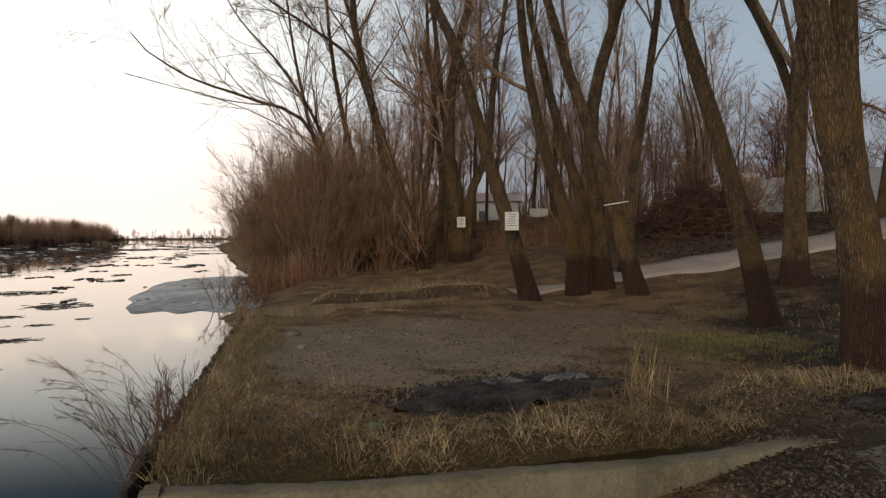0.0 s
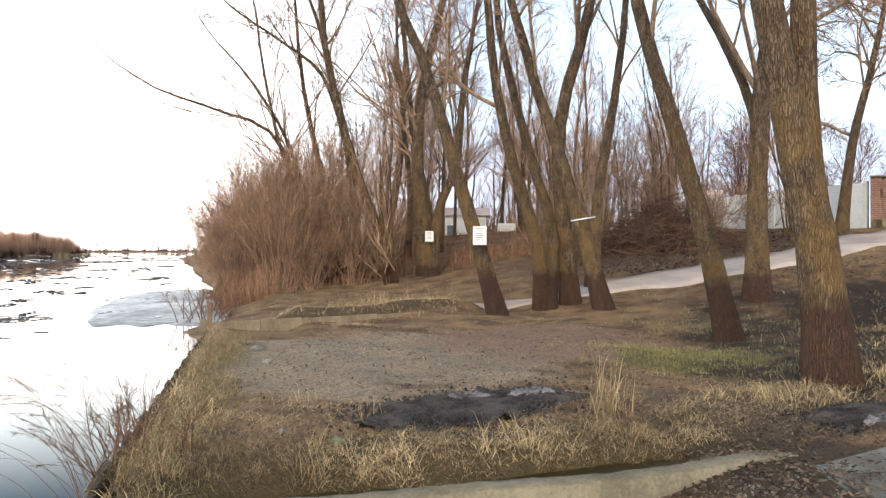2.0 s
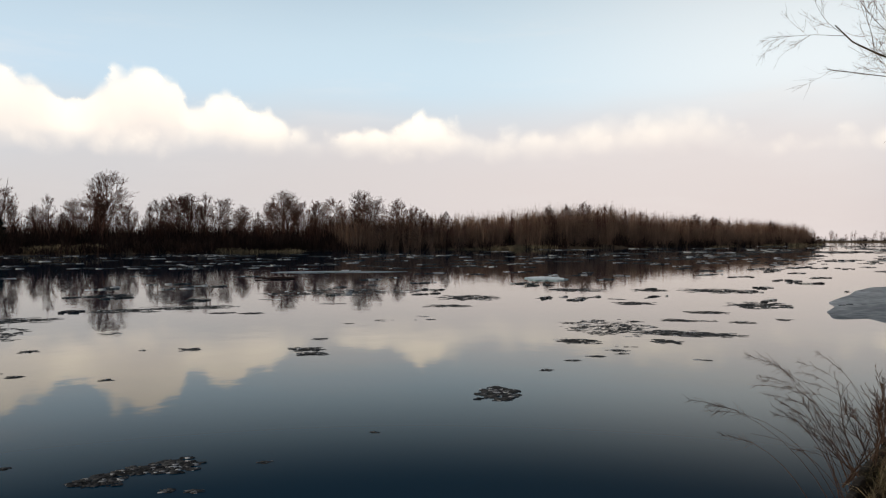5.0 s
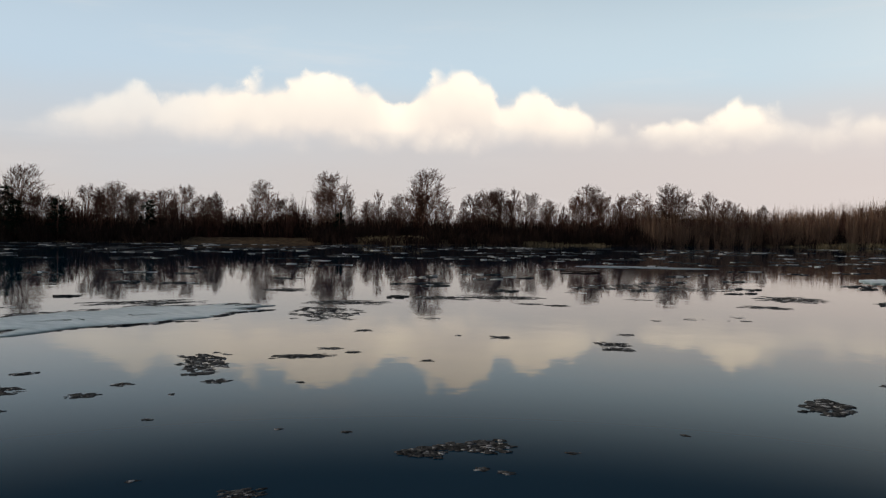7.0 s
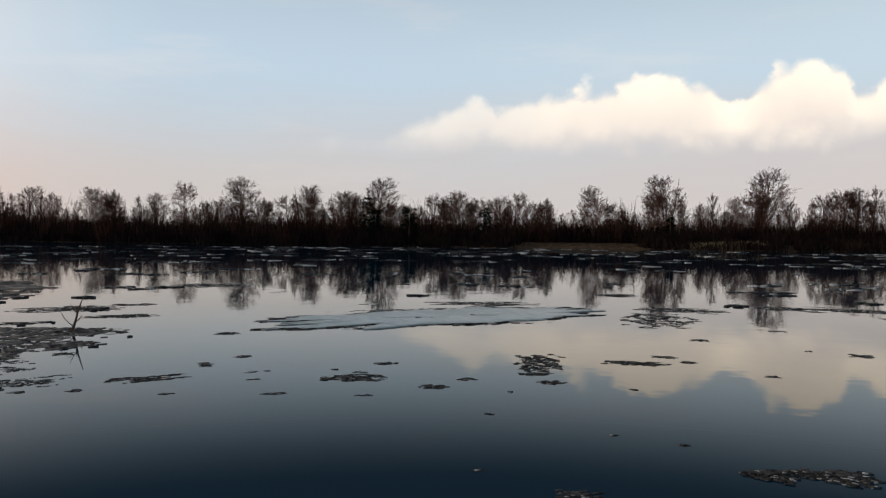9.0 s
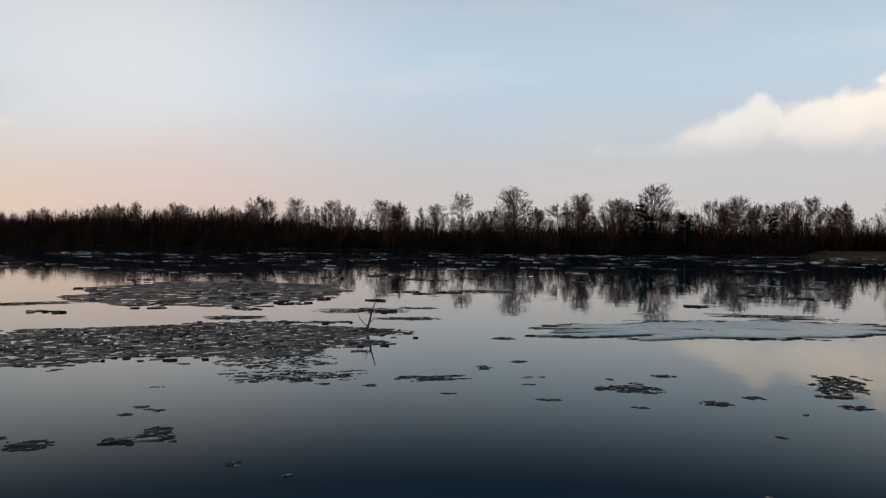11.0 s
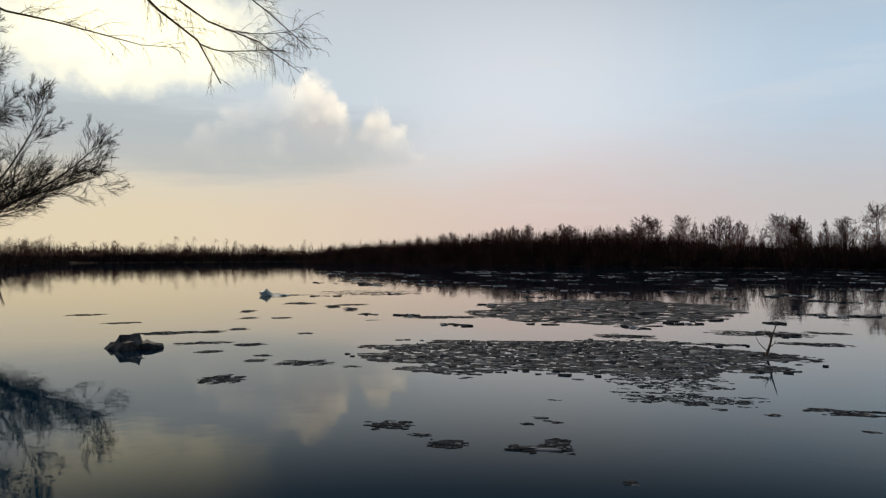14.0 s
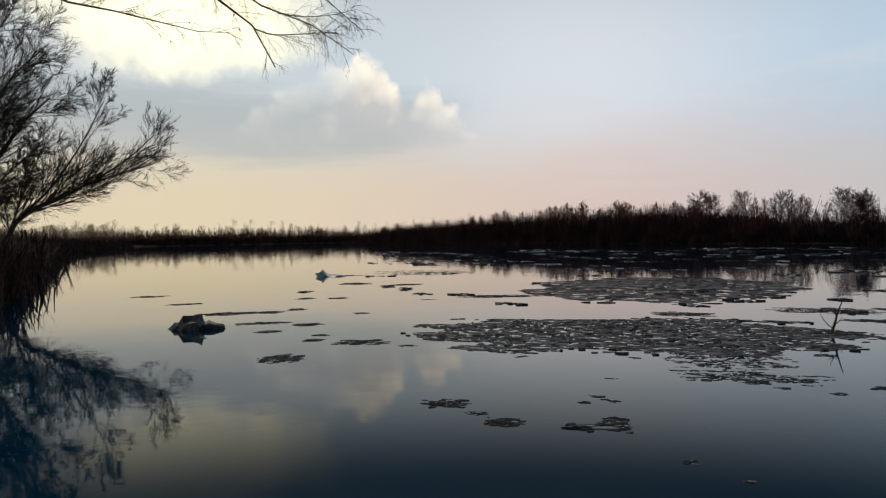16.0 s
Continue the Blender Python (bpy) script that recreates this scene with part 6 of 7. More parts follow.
def slush(x, y, L, W, n, size, seed, label="drifting raft of grey slush ice", thick=0.006, turn=0.0, ragged=0.5, long=1.4, dome=0.0):
    rng = np.random.default_rng(seed)
    L, size = L * 1.12, size * 0.72
    ob = holder("ice_floe", label, "ice floe", "drifting ice floes", at=(x, y, 0))
    ob.rotation_euler = (0, 0, along(x, y) + turn)
    tagged(part("slush_crust", quads("slush_crust", *plates(rng, n, L, W, size, thick, ragged, long, dome), M_ICE, False), ob), kind="stuff")
    return ob


raft(-13.35, -12.34, 10.1, 6.6, 640, 0.11, 1, "broad ridged raft of grey slush ice")
raft(-25.7, -21.7, 11.0, 15.0, 520, 0.11, 2, "wide pale raft of slush ice", k=2.2)
slush(-11.82, -8.60, 1.93, 2.10, 420, 0.044, 100, "drifting raft of grey slush ice")
slush(-10.65, -7.41, 2.19, 1.12, 420, 0.039, 101, "drifting raft of grey slush ice")
slush(-11.45, -5.36, 1.02, 0.55, 312, 0.038, 102, "ragged dark cake of slush ice")
slush(-12.75, -4.98, 0.20, 0.53, 50, 0.041, 103, "small dark scrap of drifting slush ice")
slush(-10.47, -5.94, 0.22, 0.21, 28, 0.036, 104, "small dark scrap of drifting slush ice")
slush(-10.43, -4.63, 0.17, 0.15, 16, 0.034, 105, "small dark scrap of drifting slush ice")
slush(-6.88, -6.64, 0.36, 0.94, 324, 0.029, 106, "small dark scrap of drifting slush ice")
slush(-6.49, -6.95, 0.08, 0.16, 13, 0.029, 107, "small dark scrap of drifting slush ice")
slush(-7.44, -7.71, 0.14, 0.17, 19, 0.032, 108, "small dark scrap of drifting slush ice")
slush(-7.82, -7.53, 0.14, 0.14, 15, 0.033, 109, "small dark scrap of drifting slush ice")
slush(-6.31, -5.16, 0.13, 0.18, 31, 0.024, 110, "small dark scrap of drifting slush ice")
slush(-6.21, -4.46, 0.09, 0.09, 12, 0.023, 111, "small dark scrap of drifting slush ice")
slush(-6.02, -8.80, 0.59, 0.55, 252, 0.032, 112, "small dark scrap of drifting slush ice")
slush(-5.96, -8.10, 0.24, 0.24, 50, 0.030, 113, "small dark scrap of drifting slush ice")
slush(-5.95, -7.53, 0.43, 0.50, 205, 0.029, 114, "small dark scrap of drifting slush ice")
slush(-5.86, -13.96, 0.83, 1.07, 344, 0.045, 115, "ragged dark cake of slush ice")
slush(-8.12, -14.96, 1.06, 0.88, 284, 0.051, 116, "ragged dark cake of slush ice")
slush(-7.48, -15.95, 0.39, 0.55, 61, 0.053, 117, "small dark scrap of drifting slush ice")
slush(-8.00, -16.62, 0.34, 0.41, 35, 0.055, 118, "small dark scrap of drifting slush ice")
slush(-8.56, -13.84, 0.30, 0.24, 24, 0.049, 119, "small dark scrap of drifting slush ice")
slush(-7.34, -18.10, 0.57, 0.56, 74, 0.059, 120, "small dark scrap of drifting slush ice")
slush(-7.92, -20.06, 1.26, 0.68, 164, 0.065, 121, "ragged dark cake of slush ice")
slush(-8.73, -18.91, 0.68, 0.78, 109, 0.062, 122, "ragged dark cake of slush ice")
slush(-9.15, -22.93, 1.08, 0.90, 141, 0.074, 123, "ragged dark cake of slush ice")
slush(-8.09, -23.33, 1.62, 1.06, 250, 0.074, 124, "drifting raft of grey slush ice")
slush(-10.32, -23.15, 0.55, 0.77, 59, 0.076, 125, "small dark scrap of drifting slush ice")
slush(-11.23, -20.62, 0.34, 0.51, 27, 0.070, 126, "small dark scrap of drifting slush ice")
slush(-13.98, -30.43, 0.49, 1.71, 65, 0.100, 127, "small dark scrap of drifting slush ice")
slush(-12.45, -27.12, 0.54, 0.81, 43, 0.090, 128, "small dark scrap of drifting slush ice")
slush(-13.43, -26.38, 0.60, 0.81, 49, 0.089, 129, "ragged dark cake of slush ice")
slush(-18.33, -34.07, 1.40, 1.86, 172, 0.110, 130, "ragged dark cake of slush ice")
slush(-18.28, -30.91, 0.52, 2.43, 87, 0.108, 131, "small dark scrap of drifting slush ice")
slush(-17.92, -28.80, 0.44, 2.54, 86, 0.102, 132, "small dark scrap of drifting slush ice")
slush(-19.65, -31.46, 1.35, 1.30, 115, 0.110, 133, "ragged dark cake of slush ice")
slush(-27.11, -41.08, 5.71, 7.78, 420, 0.110, 134, "drifting raft of grey slush ice")
slush(-18.15, -22.77, 2.75, 1.35, 389, 0.087, 135, "drifting raft of grey slush ice")
slush(-8.24, -27.90, 1.06, 0.73, 80, 0.087, 136, "ragged dark cake of slush ice")
slush(-8.28, -32.73, 1.35, 0.96, 100, 0.101, 137, "ragged dark cake of slush ice")
slush(-5.62, -18.08, 0.28, 0.41, 27, 0.057, 138, "small dark scrap of drifting slush ice")
slush(-17.63, -14.07, 1.48, 1.28, 329, 0.068, 139, "ragged dark cake of slush ice")
slush(-17.74, -11.27, 0.92, 0.68, 125, 0.063, 140, "ragged dark cake of slush ice")
slush(-21.16, -12.07, 2.66, 1.81, 420, 0.073, 141, "drifting raft of grey slush ice")
slush(-19.58, -9.77, 1.59, 0.85, 252, 0.066, 142, "ragged dark cake of slush ice")
slush(-22.63, -10.90, 1.10, 0.75, 115, 0.075, 143, "ragged dark cake of slush ice")
slush(-16.50, -8.23, 0.24, 0.50, 31, 0.055, 144, "small dark scrap of drifting slush ice")
slush(-13.53, -7.84, 0.34, 0.29, 36, 0.047, 145, "small dark scrap of drifting slush ice")
slush(-31.31, -11.67, 2.91, 2.57, 420, 0.100, 146, "drifting raft of grey slush ice")
slush(-16.64, -5.97, 0.45, 0.52, 67, 0.053, 147, "small dark scrap of drifting slush ice")
slush(-10.81, -9.78, 0.15, 0.13, 12, 0.042, 148, "small dark scrap of drifting slush ice")
slush(-10.25, -6.66, 0.18, 0.18, 19, 0.037, 149, "small dark scrap of drifting slush ice")
slush(-11.88, -2.38, 0.98, 0.62, 369, 0.036, 150, "ragged dark cake of slush ice")
slush(-11.34, -1.10, 0.38, 0.36, 94, 0.034, 151, "small dark scrap of drifting slush ice")
slush(-12.00, -0.64, 0.25, 0.27, 41, 0.036, 152, "small dark scrap of drifting slush ice")
slush(-13.27, -2.04, 0.37, 0.28, 51, 0.040, 153, "small dark scrap of drifting slush ice")
slush(-12.59, -2.78, 0.08, 0.15, 12, 0.027, 154, "small dark scrap of drifting slush ice")
slush(-10.65, -1.97, 0.20, 0.14, 21, 0.033, 155, "small dark scrap of drifting slush ice")
slush(-10.61, -3.21, 0.29, 0.14, 29, 0.033, 156, "small dark scrap of drifting slush ice")
slush(-13.67, -4.64, 0.27, 0.24, 28, 0.043, 157, "small dark scrap of drifting slush ice")
slush(-13.66, 0.57, 0.75, 2.05, 420, 0.041, 158, "ragged dark cake of slush ice")
slush(-11.88, 0.64, 0.35, 0.36, 79, 0.036, 159, "small dark scrap of drifting slush ice")
slush(-12.56, 0.42, 0.42, 0.30, 71, 0.038, 160, "small dark scrap of drifting slush ice")
slush(-13.82, 2.23, 0.97, 0.51, 224, 0.042, 161, "ragged dark cake of slush ice")
slush(-14.60, 2.85, 0.46, 0.29, 52, 0.045, 162, "small dark scrap of drifting slush ice")
slush(-14.04, 3.18, 0.23, 0.27, 26, 0.043, 163, "small dark scrap of drifting slush ice")
slush(-11.49, 1.78, 0.07, 0.13, 12, 0.026, 164, "small dark scrap of drifting slush ice")
slush(-11.11, 0.02, 0.07, 0.12, 12, 0.025, 165, "small dark scrap of drifting slush ice")
slush(-17.04, 4.09, 0.32, 0.40, 36, 0.053, 166, "small dark scrap of drifting slush ice")
slush(-12.78, 4.17, 0.14, 0.23, 16, 0.040, 167, "small dark scrap of drifting slush ice")
slush(-15.21, 6.61, 0.36, 0.43, 50, 0.050, 168, "small dark scrap of drifting slush ice")
slush(-15.73, 5.85, 0.10, 0.18, 14, 0.032, 169, "small dark scrap of drifting slush ice")
slush(-20.81, 4.06, 1.70, 3.83, 420, 0.064, 170, "drifting raft of grey slush ice")
slush(-23.77, 5.29, 2.30, 1.54, 420, 0.073, 171, "drifting raft of grey slush ice")
slush(-24.84, 8.68, 1.53, 1.33, 261, 0.079, 172, "ragged dark cake of slush ice")
slush(-24.50, 10.77, 2.72, 1.80, 420, 0.080, 173, "drifting raft of grey slush ice")
slush(-21.45, 11.32, 0.62, 0.72, 67, 0.073, 174, "ragged dark cake of slush ice")
slush(-22.10, 10.68, 0.71, 0.56, 59, 0.074, 175, "ragged dark cake of slush ice")
slush(-13.68, 8.38, 0.64, 0.62, 137, 0.048, 176, "ragged dark cake of slush ice")
slush(-13.05, 8.11, 0.56, 0.49, 104, 0.046, 177, "small dark scrap of drifting slush ice")
slush(-14.87, 9.48, 0.28, 0.37, 29, 0.053, 178, "small dark scrap of drifting slush ice")
slush(-17.07, 11.81, 0.15, 0.25, 17, 0.042, 179, "small dark scrap of drifting slush ice")
slush(-27.55, 18.74, 6.04, 4.59, 420, 0.100, 180, "drifting raft of grey slush ice")
slush(-7.05, 3.77, 0.15, 0.10, 20, 0.024, 181, "small dark scrap of drifting slush ice")
slush(-7.43, -0.36, 0.09, 0.07, 12, 0.022, 182, "small dark scrap of drifting slush ice")
slush(-6.80, 0.52, 0.36, 0.29, 204, 0.020, 183, "small dark scrap of drifting slush ice")
slush(-29.20, 4.25, 1.29, 1.71, 223, 0.089, 184, "ragged dark cake of slush ice")
slush(-24.96, -0.60, 3.27, 1.60, 420, 0.075, 185, "drifting raft of grey slush ice")
slush(-6.84, 2.70, 0.12, 0.13, 27, 0.022, 186, "small dark scrap of drifting slush ice")
slush(-6.67, 2.86, 0.14, 0.13, 30, 0.022, 187, "small dark scrap of drifting slush ice")
slush(-8.54, 1.79, 0.12, 0.10, 13, 0.026, 188, "small dark scrap of drifting slush ice")
slush(-9.73, -0.26, 0.10, 0.12, 12, 0.029, 189, "small dark scrap of drifting slush ice")
slush(-8.87, 1.11, 0.04, 0.08, 12, 0.020, 190, "small dark scrap of drifting slush ice")
slush(-7.56, 2.33, 0.48, 0.47, 314, 0.024, 191, "lumpy cluster of dark slush ice", 0.014, dome=0.07)
slush(-7.62, 2.75, 0.36, 0.32, 159, 0.024, 192, "lumpy cluster of dark slush ice", 0.014, dome=0.07)
slush(-7.54, 3.04, 0.49, 0.56, 369, 0.024, 193, "lumpy cluster of dark slush ice", 0.014, dome=0.07)
slush(-7.93, 7.99, 0.56, 1.06, 420, 0.034, 194, "lumpy cluster of dark slush ice", 0.014, dome=0.07)
slush(-12.05, 16.23, 2.21, 3.96, 420, 0.061, 195, "drifting raft of grey slush ice")
slush(-10.22, 16.25, 1.68, 1.40, 420, 0.058, 196, "drifting raft of grey slush ice")
slush(-9.46, 14.82, 0.58, 0.78, 129, 0.053, 197, "small dark scrap of drifting slush ice")
slush(-9.41, 16.69, 1.26, 0.92, 279, 0.057, 198, "ragged dark cake of slush ice")
slush(-10.81, 13.45, 0.88, 0.86, 225, 0.052, 199, "ragged dark cake of slush ice")
slush(-9.35, 12.90, 0.41, 0.32, 45, 0.048, 200, "small dark scrap of drifting slush ice")
slush(-9.14, 11.21, 0.26, 0.27, 29, 0.043, 201, "small dark scrap of drifting slush ice")
slush(-9.17, 11.93, 0.33, 0.29, 37, 0.045, 202, "small dark scrap of drifting slush ice")
slush(-8.79, 10.04, 0.24, 0.23, 27, 0.040, 203, "small dark scrap of drifting slush ice")
slush(-21.62, 20.55, 2.17, 2.88, 420, 0.089, 204, "drifting raft of grey slush ice")
slush(-19.44, 17.46, 1.33, 1.10, 190, 0.078, 205, "ragged dark cake of slush ice")
slush(-15.83, 22.97, 1.22, 1.50, 207, 0.084, 206, "ragged dark cake of slush ice")
slush(-17.35, 31.28, 2.85, 3.24, 420, 0.107, 207, "drifting raft of grey slush ice")
slush(-12.54, 25.33, 1.85, 2.98, 420, 0.085, 208, "drifting raft of grey slush ice")
slush(-11.76, 19.00, 0.81, 0.79, 114, 0.067, 209, "ragged dark cake of slush ice")
slush(-12.41, 21.67, 1.09, 0.98, 152, 0.075, 210, "ragged dark cake of slush ice")
slush(-7.30, 5.29, 0.08, 0.10, 12, 0.027, 211, "small dark scrap of drifting slush ice")
slush(-19.48, 58.75, 1.57, 4.57, 420, 0.110, 212, "ragged dark cake of slush ice")
slush(-21.78, 27.23, 2.28, 2.37, 393, 0.105, 213, "drifting raft of grey slush ice")
slush(-19.38, 29.43, 1.28, 1.59, 145, 0.106, 214, "ragged dark cake of slush ice")
slush(-10.27, 19.75, 0.65, 0.62, 71, 0.067, 215, "ragged dark cake of slush ice")
slush(-9.82, 21.21, 0.34, 0.50, 27, 0.070, 216, "small dark scrap of drifting slush ice")
slush(-6.5, -6.73, 0.35, 0.4, 14, 0.1, 98, "small brown-grey cake of ice", 0.02)
slush(-16.2, -9.5, 2.6, 1.2, 110, 0.08, 99, "raft of slush ice round a stranded branch")

rng = np.random.default_rng(50)
for q in range(26):
    a, dist = radians(rng.uniform(28, 152)), rng.uniform(11, 30)
    slush(-math.sin(a) * dist, math.cos(a) * dist, rng.uniform(0.12, 0.3) * dist / 9, rng.uniform(0.1, 0.25) * dist / 9, int(rng.integers(3, 9)), 0.045 * dist / 9, 600 + q, "small scrap of drifting slush ice")

rng = np.random.default_rng(51)
sheet = tagged(new("ice_sheet", quads("ice_sheet", *outline_sheet(rng, 9.6, 3.3, 0.02, 120, 0.20, 0.7), M_SHEET)), "smooth white sheet of drifting ice", "ice sheet")
sheet.matrix_basis = pose(-20.9, -1.5, 0.0, 0, 0, math.degrees(math.atan2(8.16, -4.92)))
slush(-18.7, -2.2, 6.5, 0.7, 150, 0.08, 38, "dark slush rim along the white sheet", turn=0.25)
slush(-22.9, -1.9, 6.0, 0.6, 110, 0.08, 39, "dark slush rim along the white sheet", turn=0.3)
slush_rim(sheet, 700, 0.10, 5)
sheet2 = tagged(new("ice_sheet", quads("ice_sheet", *outline_sheet(rng, 2.2, 4.4, 0.05), M_SHEET)), "small white sheet of drifting ice", "ice sheet")
sheet2.matrix_basis = pose(-29.1, 33.7, 0.0, 0, 0, math.degrees(along(-29.1, 33.7)))


def ice_block(x, y, turn, pieces, seed, label):
    """A cluster of jagged chunks: offset along and across, length, depth, height and material of each."""
    rng = np.random.default_rng(seed)
    ob = holder("ice_block", label, "ice block", at=(x, y, 0))
    ob.rotation_euler = (0, 0, along(x, y) + turn)
    for ox, oy, wd, dp, h, mat in pieces:
        bm = bmesh.new()
        bmesh.ops.create_icosphere(bm, subdivisions=2, radius=1.0)
        ph = rng.uniform(0, 6.28, 3)
        for v in bm.verts:
            c = v.co.copy()
            f = 1 + 0.22 * math.sin(4 * c.x + ph[0]) * math.cos(5 * c.y + ph[1]) + 0.15 * math.sin(7 * c.z + 5 * c.x + ph[2]) + rng.uniform(-0.12, 0.12)
            v.co = Vector((c.x * wd / 2 * f + ox, c.y * dp / 2 * f + oy, max(c.z, -0.25) * h * f))
        me = bpy.data.meshes.new("chunk")
        bm.to_mesh(me), bm.free()
        me.materials.append(mat)
        part("chunk", me, ob)
    return ob


ice_block(-6.2, -20.0, 0.0, [(0.1, 0.0, 0.75, 0.9, 0.34, M_WETICE), (-0.35, 0.1, 0.6, 0.7, 0.17, M_WETICE), (0.42, -0.1, 0.5, 0.6, 0.2, M_WETICE), (-0.1, -0.35, 0.9, 0.5, 0.1, M_WETICE), (0.0, -0.3, 0.3, 0.2, 0.2, M_SHEET), (-0.5, -0.2, 0.3, 0.3, 0.06, M_SHEET)], 3, "rough block of dark ice standing out of the water")
ice_block(-21.2, -42.4, 0.0, [(0.5, 0.0, 0.8, 1.2, 0.32, M_SHEET), (-0.2, 0.3, 1.3, 1.5, 0.12, M_SHEET), (0.1, -0.4, 1.6, 0.7, 0.07, M_WETICE)], 4, "bluish block of drifting ice")
slush(-21.9, -42.0, 3.0, 1.6, 90, 0.1, 95, "thin slush trailing from the bluish block")

# fixed ice along the inlet's shore
th = np.linspace(0, 2 * np.pi, 120, endpoint=False)
shelf_v, shelf_f = outline_sheet(np.random.default_rng(52), 6.4, 21.0, 0.035, 120, 0.05)
shelf_v[:, 1] *= np.interp(np.abs(shelf_v[:, 0]) / 3.2, [0, 0.5, 0.85, 1.0], [1, 1.06, 1.35, 1.5])
shelf = tagged(new("ice_shelf", quads("ice_shelf", shelf_v, shelf_f, M_SHELF)), "grey shelf of shore ice in the inlet", "ice shelf")
shelf.matrix_basis = pose(-9.3, 33.2, 0.0, 0, 0, 14)

# far scatter of brash, streaming with the current
rng = np.random.default_rng(53)
pieces = []
for i in range(520):
    dist = 24 * (1 + rng.random() * 4.2) if i % 3 else rng.uniform(60, 125)
    a = radians(rng.uniform(17, 150))
    x, y = -math.sin(a) * dist, math.cos(a) * dist
    if shore(np.array(x), np.array(y)) > -1:
        continue
    s = dist / 40
    v, f = plates(rng, int(rng.integers(5, 15)), rng.uniform(0.8, 2.6) * s, rng.uniform(0.4, 1.4) * s, 0.2 * s, 0.05)
    r = math.radians(rng.normal() * 8 + 95)
    t = np.array([[math.cos(r), -math.sin(r), 0], [math.sin(r), math.cos(r), 0], [0, 0, 1]])
    pieces.append((v @ t.T + np.array([x, y, 0]), f))
for i in range(90):
    y = rng.uniform(90, 420)
    x = rng.uniform(-120, -20)
    v, f = plates(rng, 16, rng.uniform(4, 14), rng.uniform(2, 6), 1.0, 0.08)
    pieces.append((v + np.array([x, y, 0]), f))
tagged(new("brash_ice", quads("brash_ice", *joined(pieces), M_BRASH, False)), "scattered brash ice drifting on the river", "ice", kind="stuff")

# branch frozen into the slush
rng = np.random.default_rng(54)
bl = smooth_line([(0, 0, -0.05), (-0.06, 0.06, 0.2), (0.06, 0.2, 0.48), (0.15, 0.35, 0.75)], 9)
o = sprout(rng, bl[None], np.linspace(0.035, 0.008, 9)[None], 7, 0.1, 0.9, (40, 80), 0.35, 0.6, 0.15, 0.0, 4)
snag = holder("stranded_branch", "dark bare branch stuck upright in the ice", "branch", at=(-16.4, -9.32, 0.02))
part("stem", quads("stem", *tubes(bl[None], np.linspace(0.035, 0.008, 9)[None], 5), M_LIMB), snag)
tagged(part("side_twigs", quads("side_twigs", *tubes(*o, 3), M_LIMB), snag), kind="stuff")

# ---- trees at the downstream bank ----
rng = np.random.default_rng(71)


TURN = np.array(Matrix.Rotation(radians(2.9), 3, "Z"))


def free_tree(base, stems, r0, seed, label, plan=TREE_PLAN, boughs=True, k=1.35):
    """A tree of given stems, drawn at 40 m and set k times as far off and as large."""
    rng = np.random.default_rng(seed)
    eye = np.array((0, 0, 2.2))
    stems = [[eye + TURN @ (np.array(p) - eye) * k for p in s] for s in stems]
    at = eye + TURN @ (np.array(base) - eye) * k
    at[2] = float(ground_z(at[0], at[1]))
    for s in stems:
        s[0][2] = at[2] - 0.3
    lines = np.array([smooth_line([p - at for p in s], 16) for s in stems])
    radii = np.array([k * q * (1 - 0.8 * np.linspace(0, 1, 16)) for q in r0])
    return built_tree("tree", grown(rng, lines, radii, plan, 0.0105), label, "tree", "trees at the downstream bank", (M_BACKLIT_BARK, M_BACKLIT_BARK, M_BACKLIT_BARK), at=at, boughs=boughs)


FAN = [(22, 0.3, 1.0, (16, 48), 0.34, 0.42, 0.09, 0.06, 7, 4, 0.0), (10, 0.15, 1.0, (16, 46), 0.50, 0.5, 0.10, 0.05, 5, 3, 0.0), (13, 0.1, 1.0, (12, 40), 0.62, 0.6, 0.12, 0.03, 4, 1, 0.0)]
DENSE = [(30, 0.25, 1.0, (16, 60), 0.36, 0.42, 0.10, 0.04, 7, 4, 0.0), (11, 0.15, 1.0, (16, 50), 0.48, 0.5, 0.10, 0.02, 5, 3, 0.0), (18, 0.1, 1.0, (12, 44), 0.62, 0.6, 0.12, 0.0, 4, 1, 0.0)]
foot = [(-5.6, -39.6, 0.2), (-5.9, -39.55, 1.8)]
free_tree((-5.6, -39.6, 0.4), [foot + [(-6.22, -39.51, 3.02), (-8.03, -39.19, 4.3), (-10.3, -38.7, 5.3), (-12.0, -38.2, 5.9)], foot + [(-6.22, -39.51, 3.0), (-7.5, -39.3, 4.4), (-9.0, -38.95, 6.7), (-10.0, -38.7, 8.8)],
                               foot + [(-6.3, -39.5, 3.02), (-8.6, -39.1, 4.5), (-10.8, -38.5, 6.0), (-12.1, -38.1, 7.3)], foot + [(-6.22, -39.51, 3.02), (-6.9, -39.4, 5.1), (-7.7, -39.2, 7.0)]],
          [0.11, 0.09, 0.10, 0.08], 81, "bare willow leaning low over the water", FAN)
up = [(-3.4, -39.9, 0.3), (-3.6, -39.85, 2.5)]
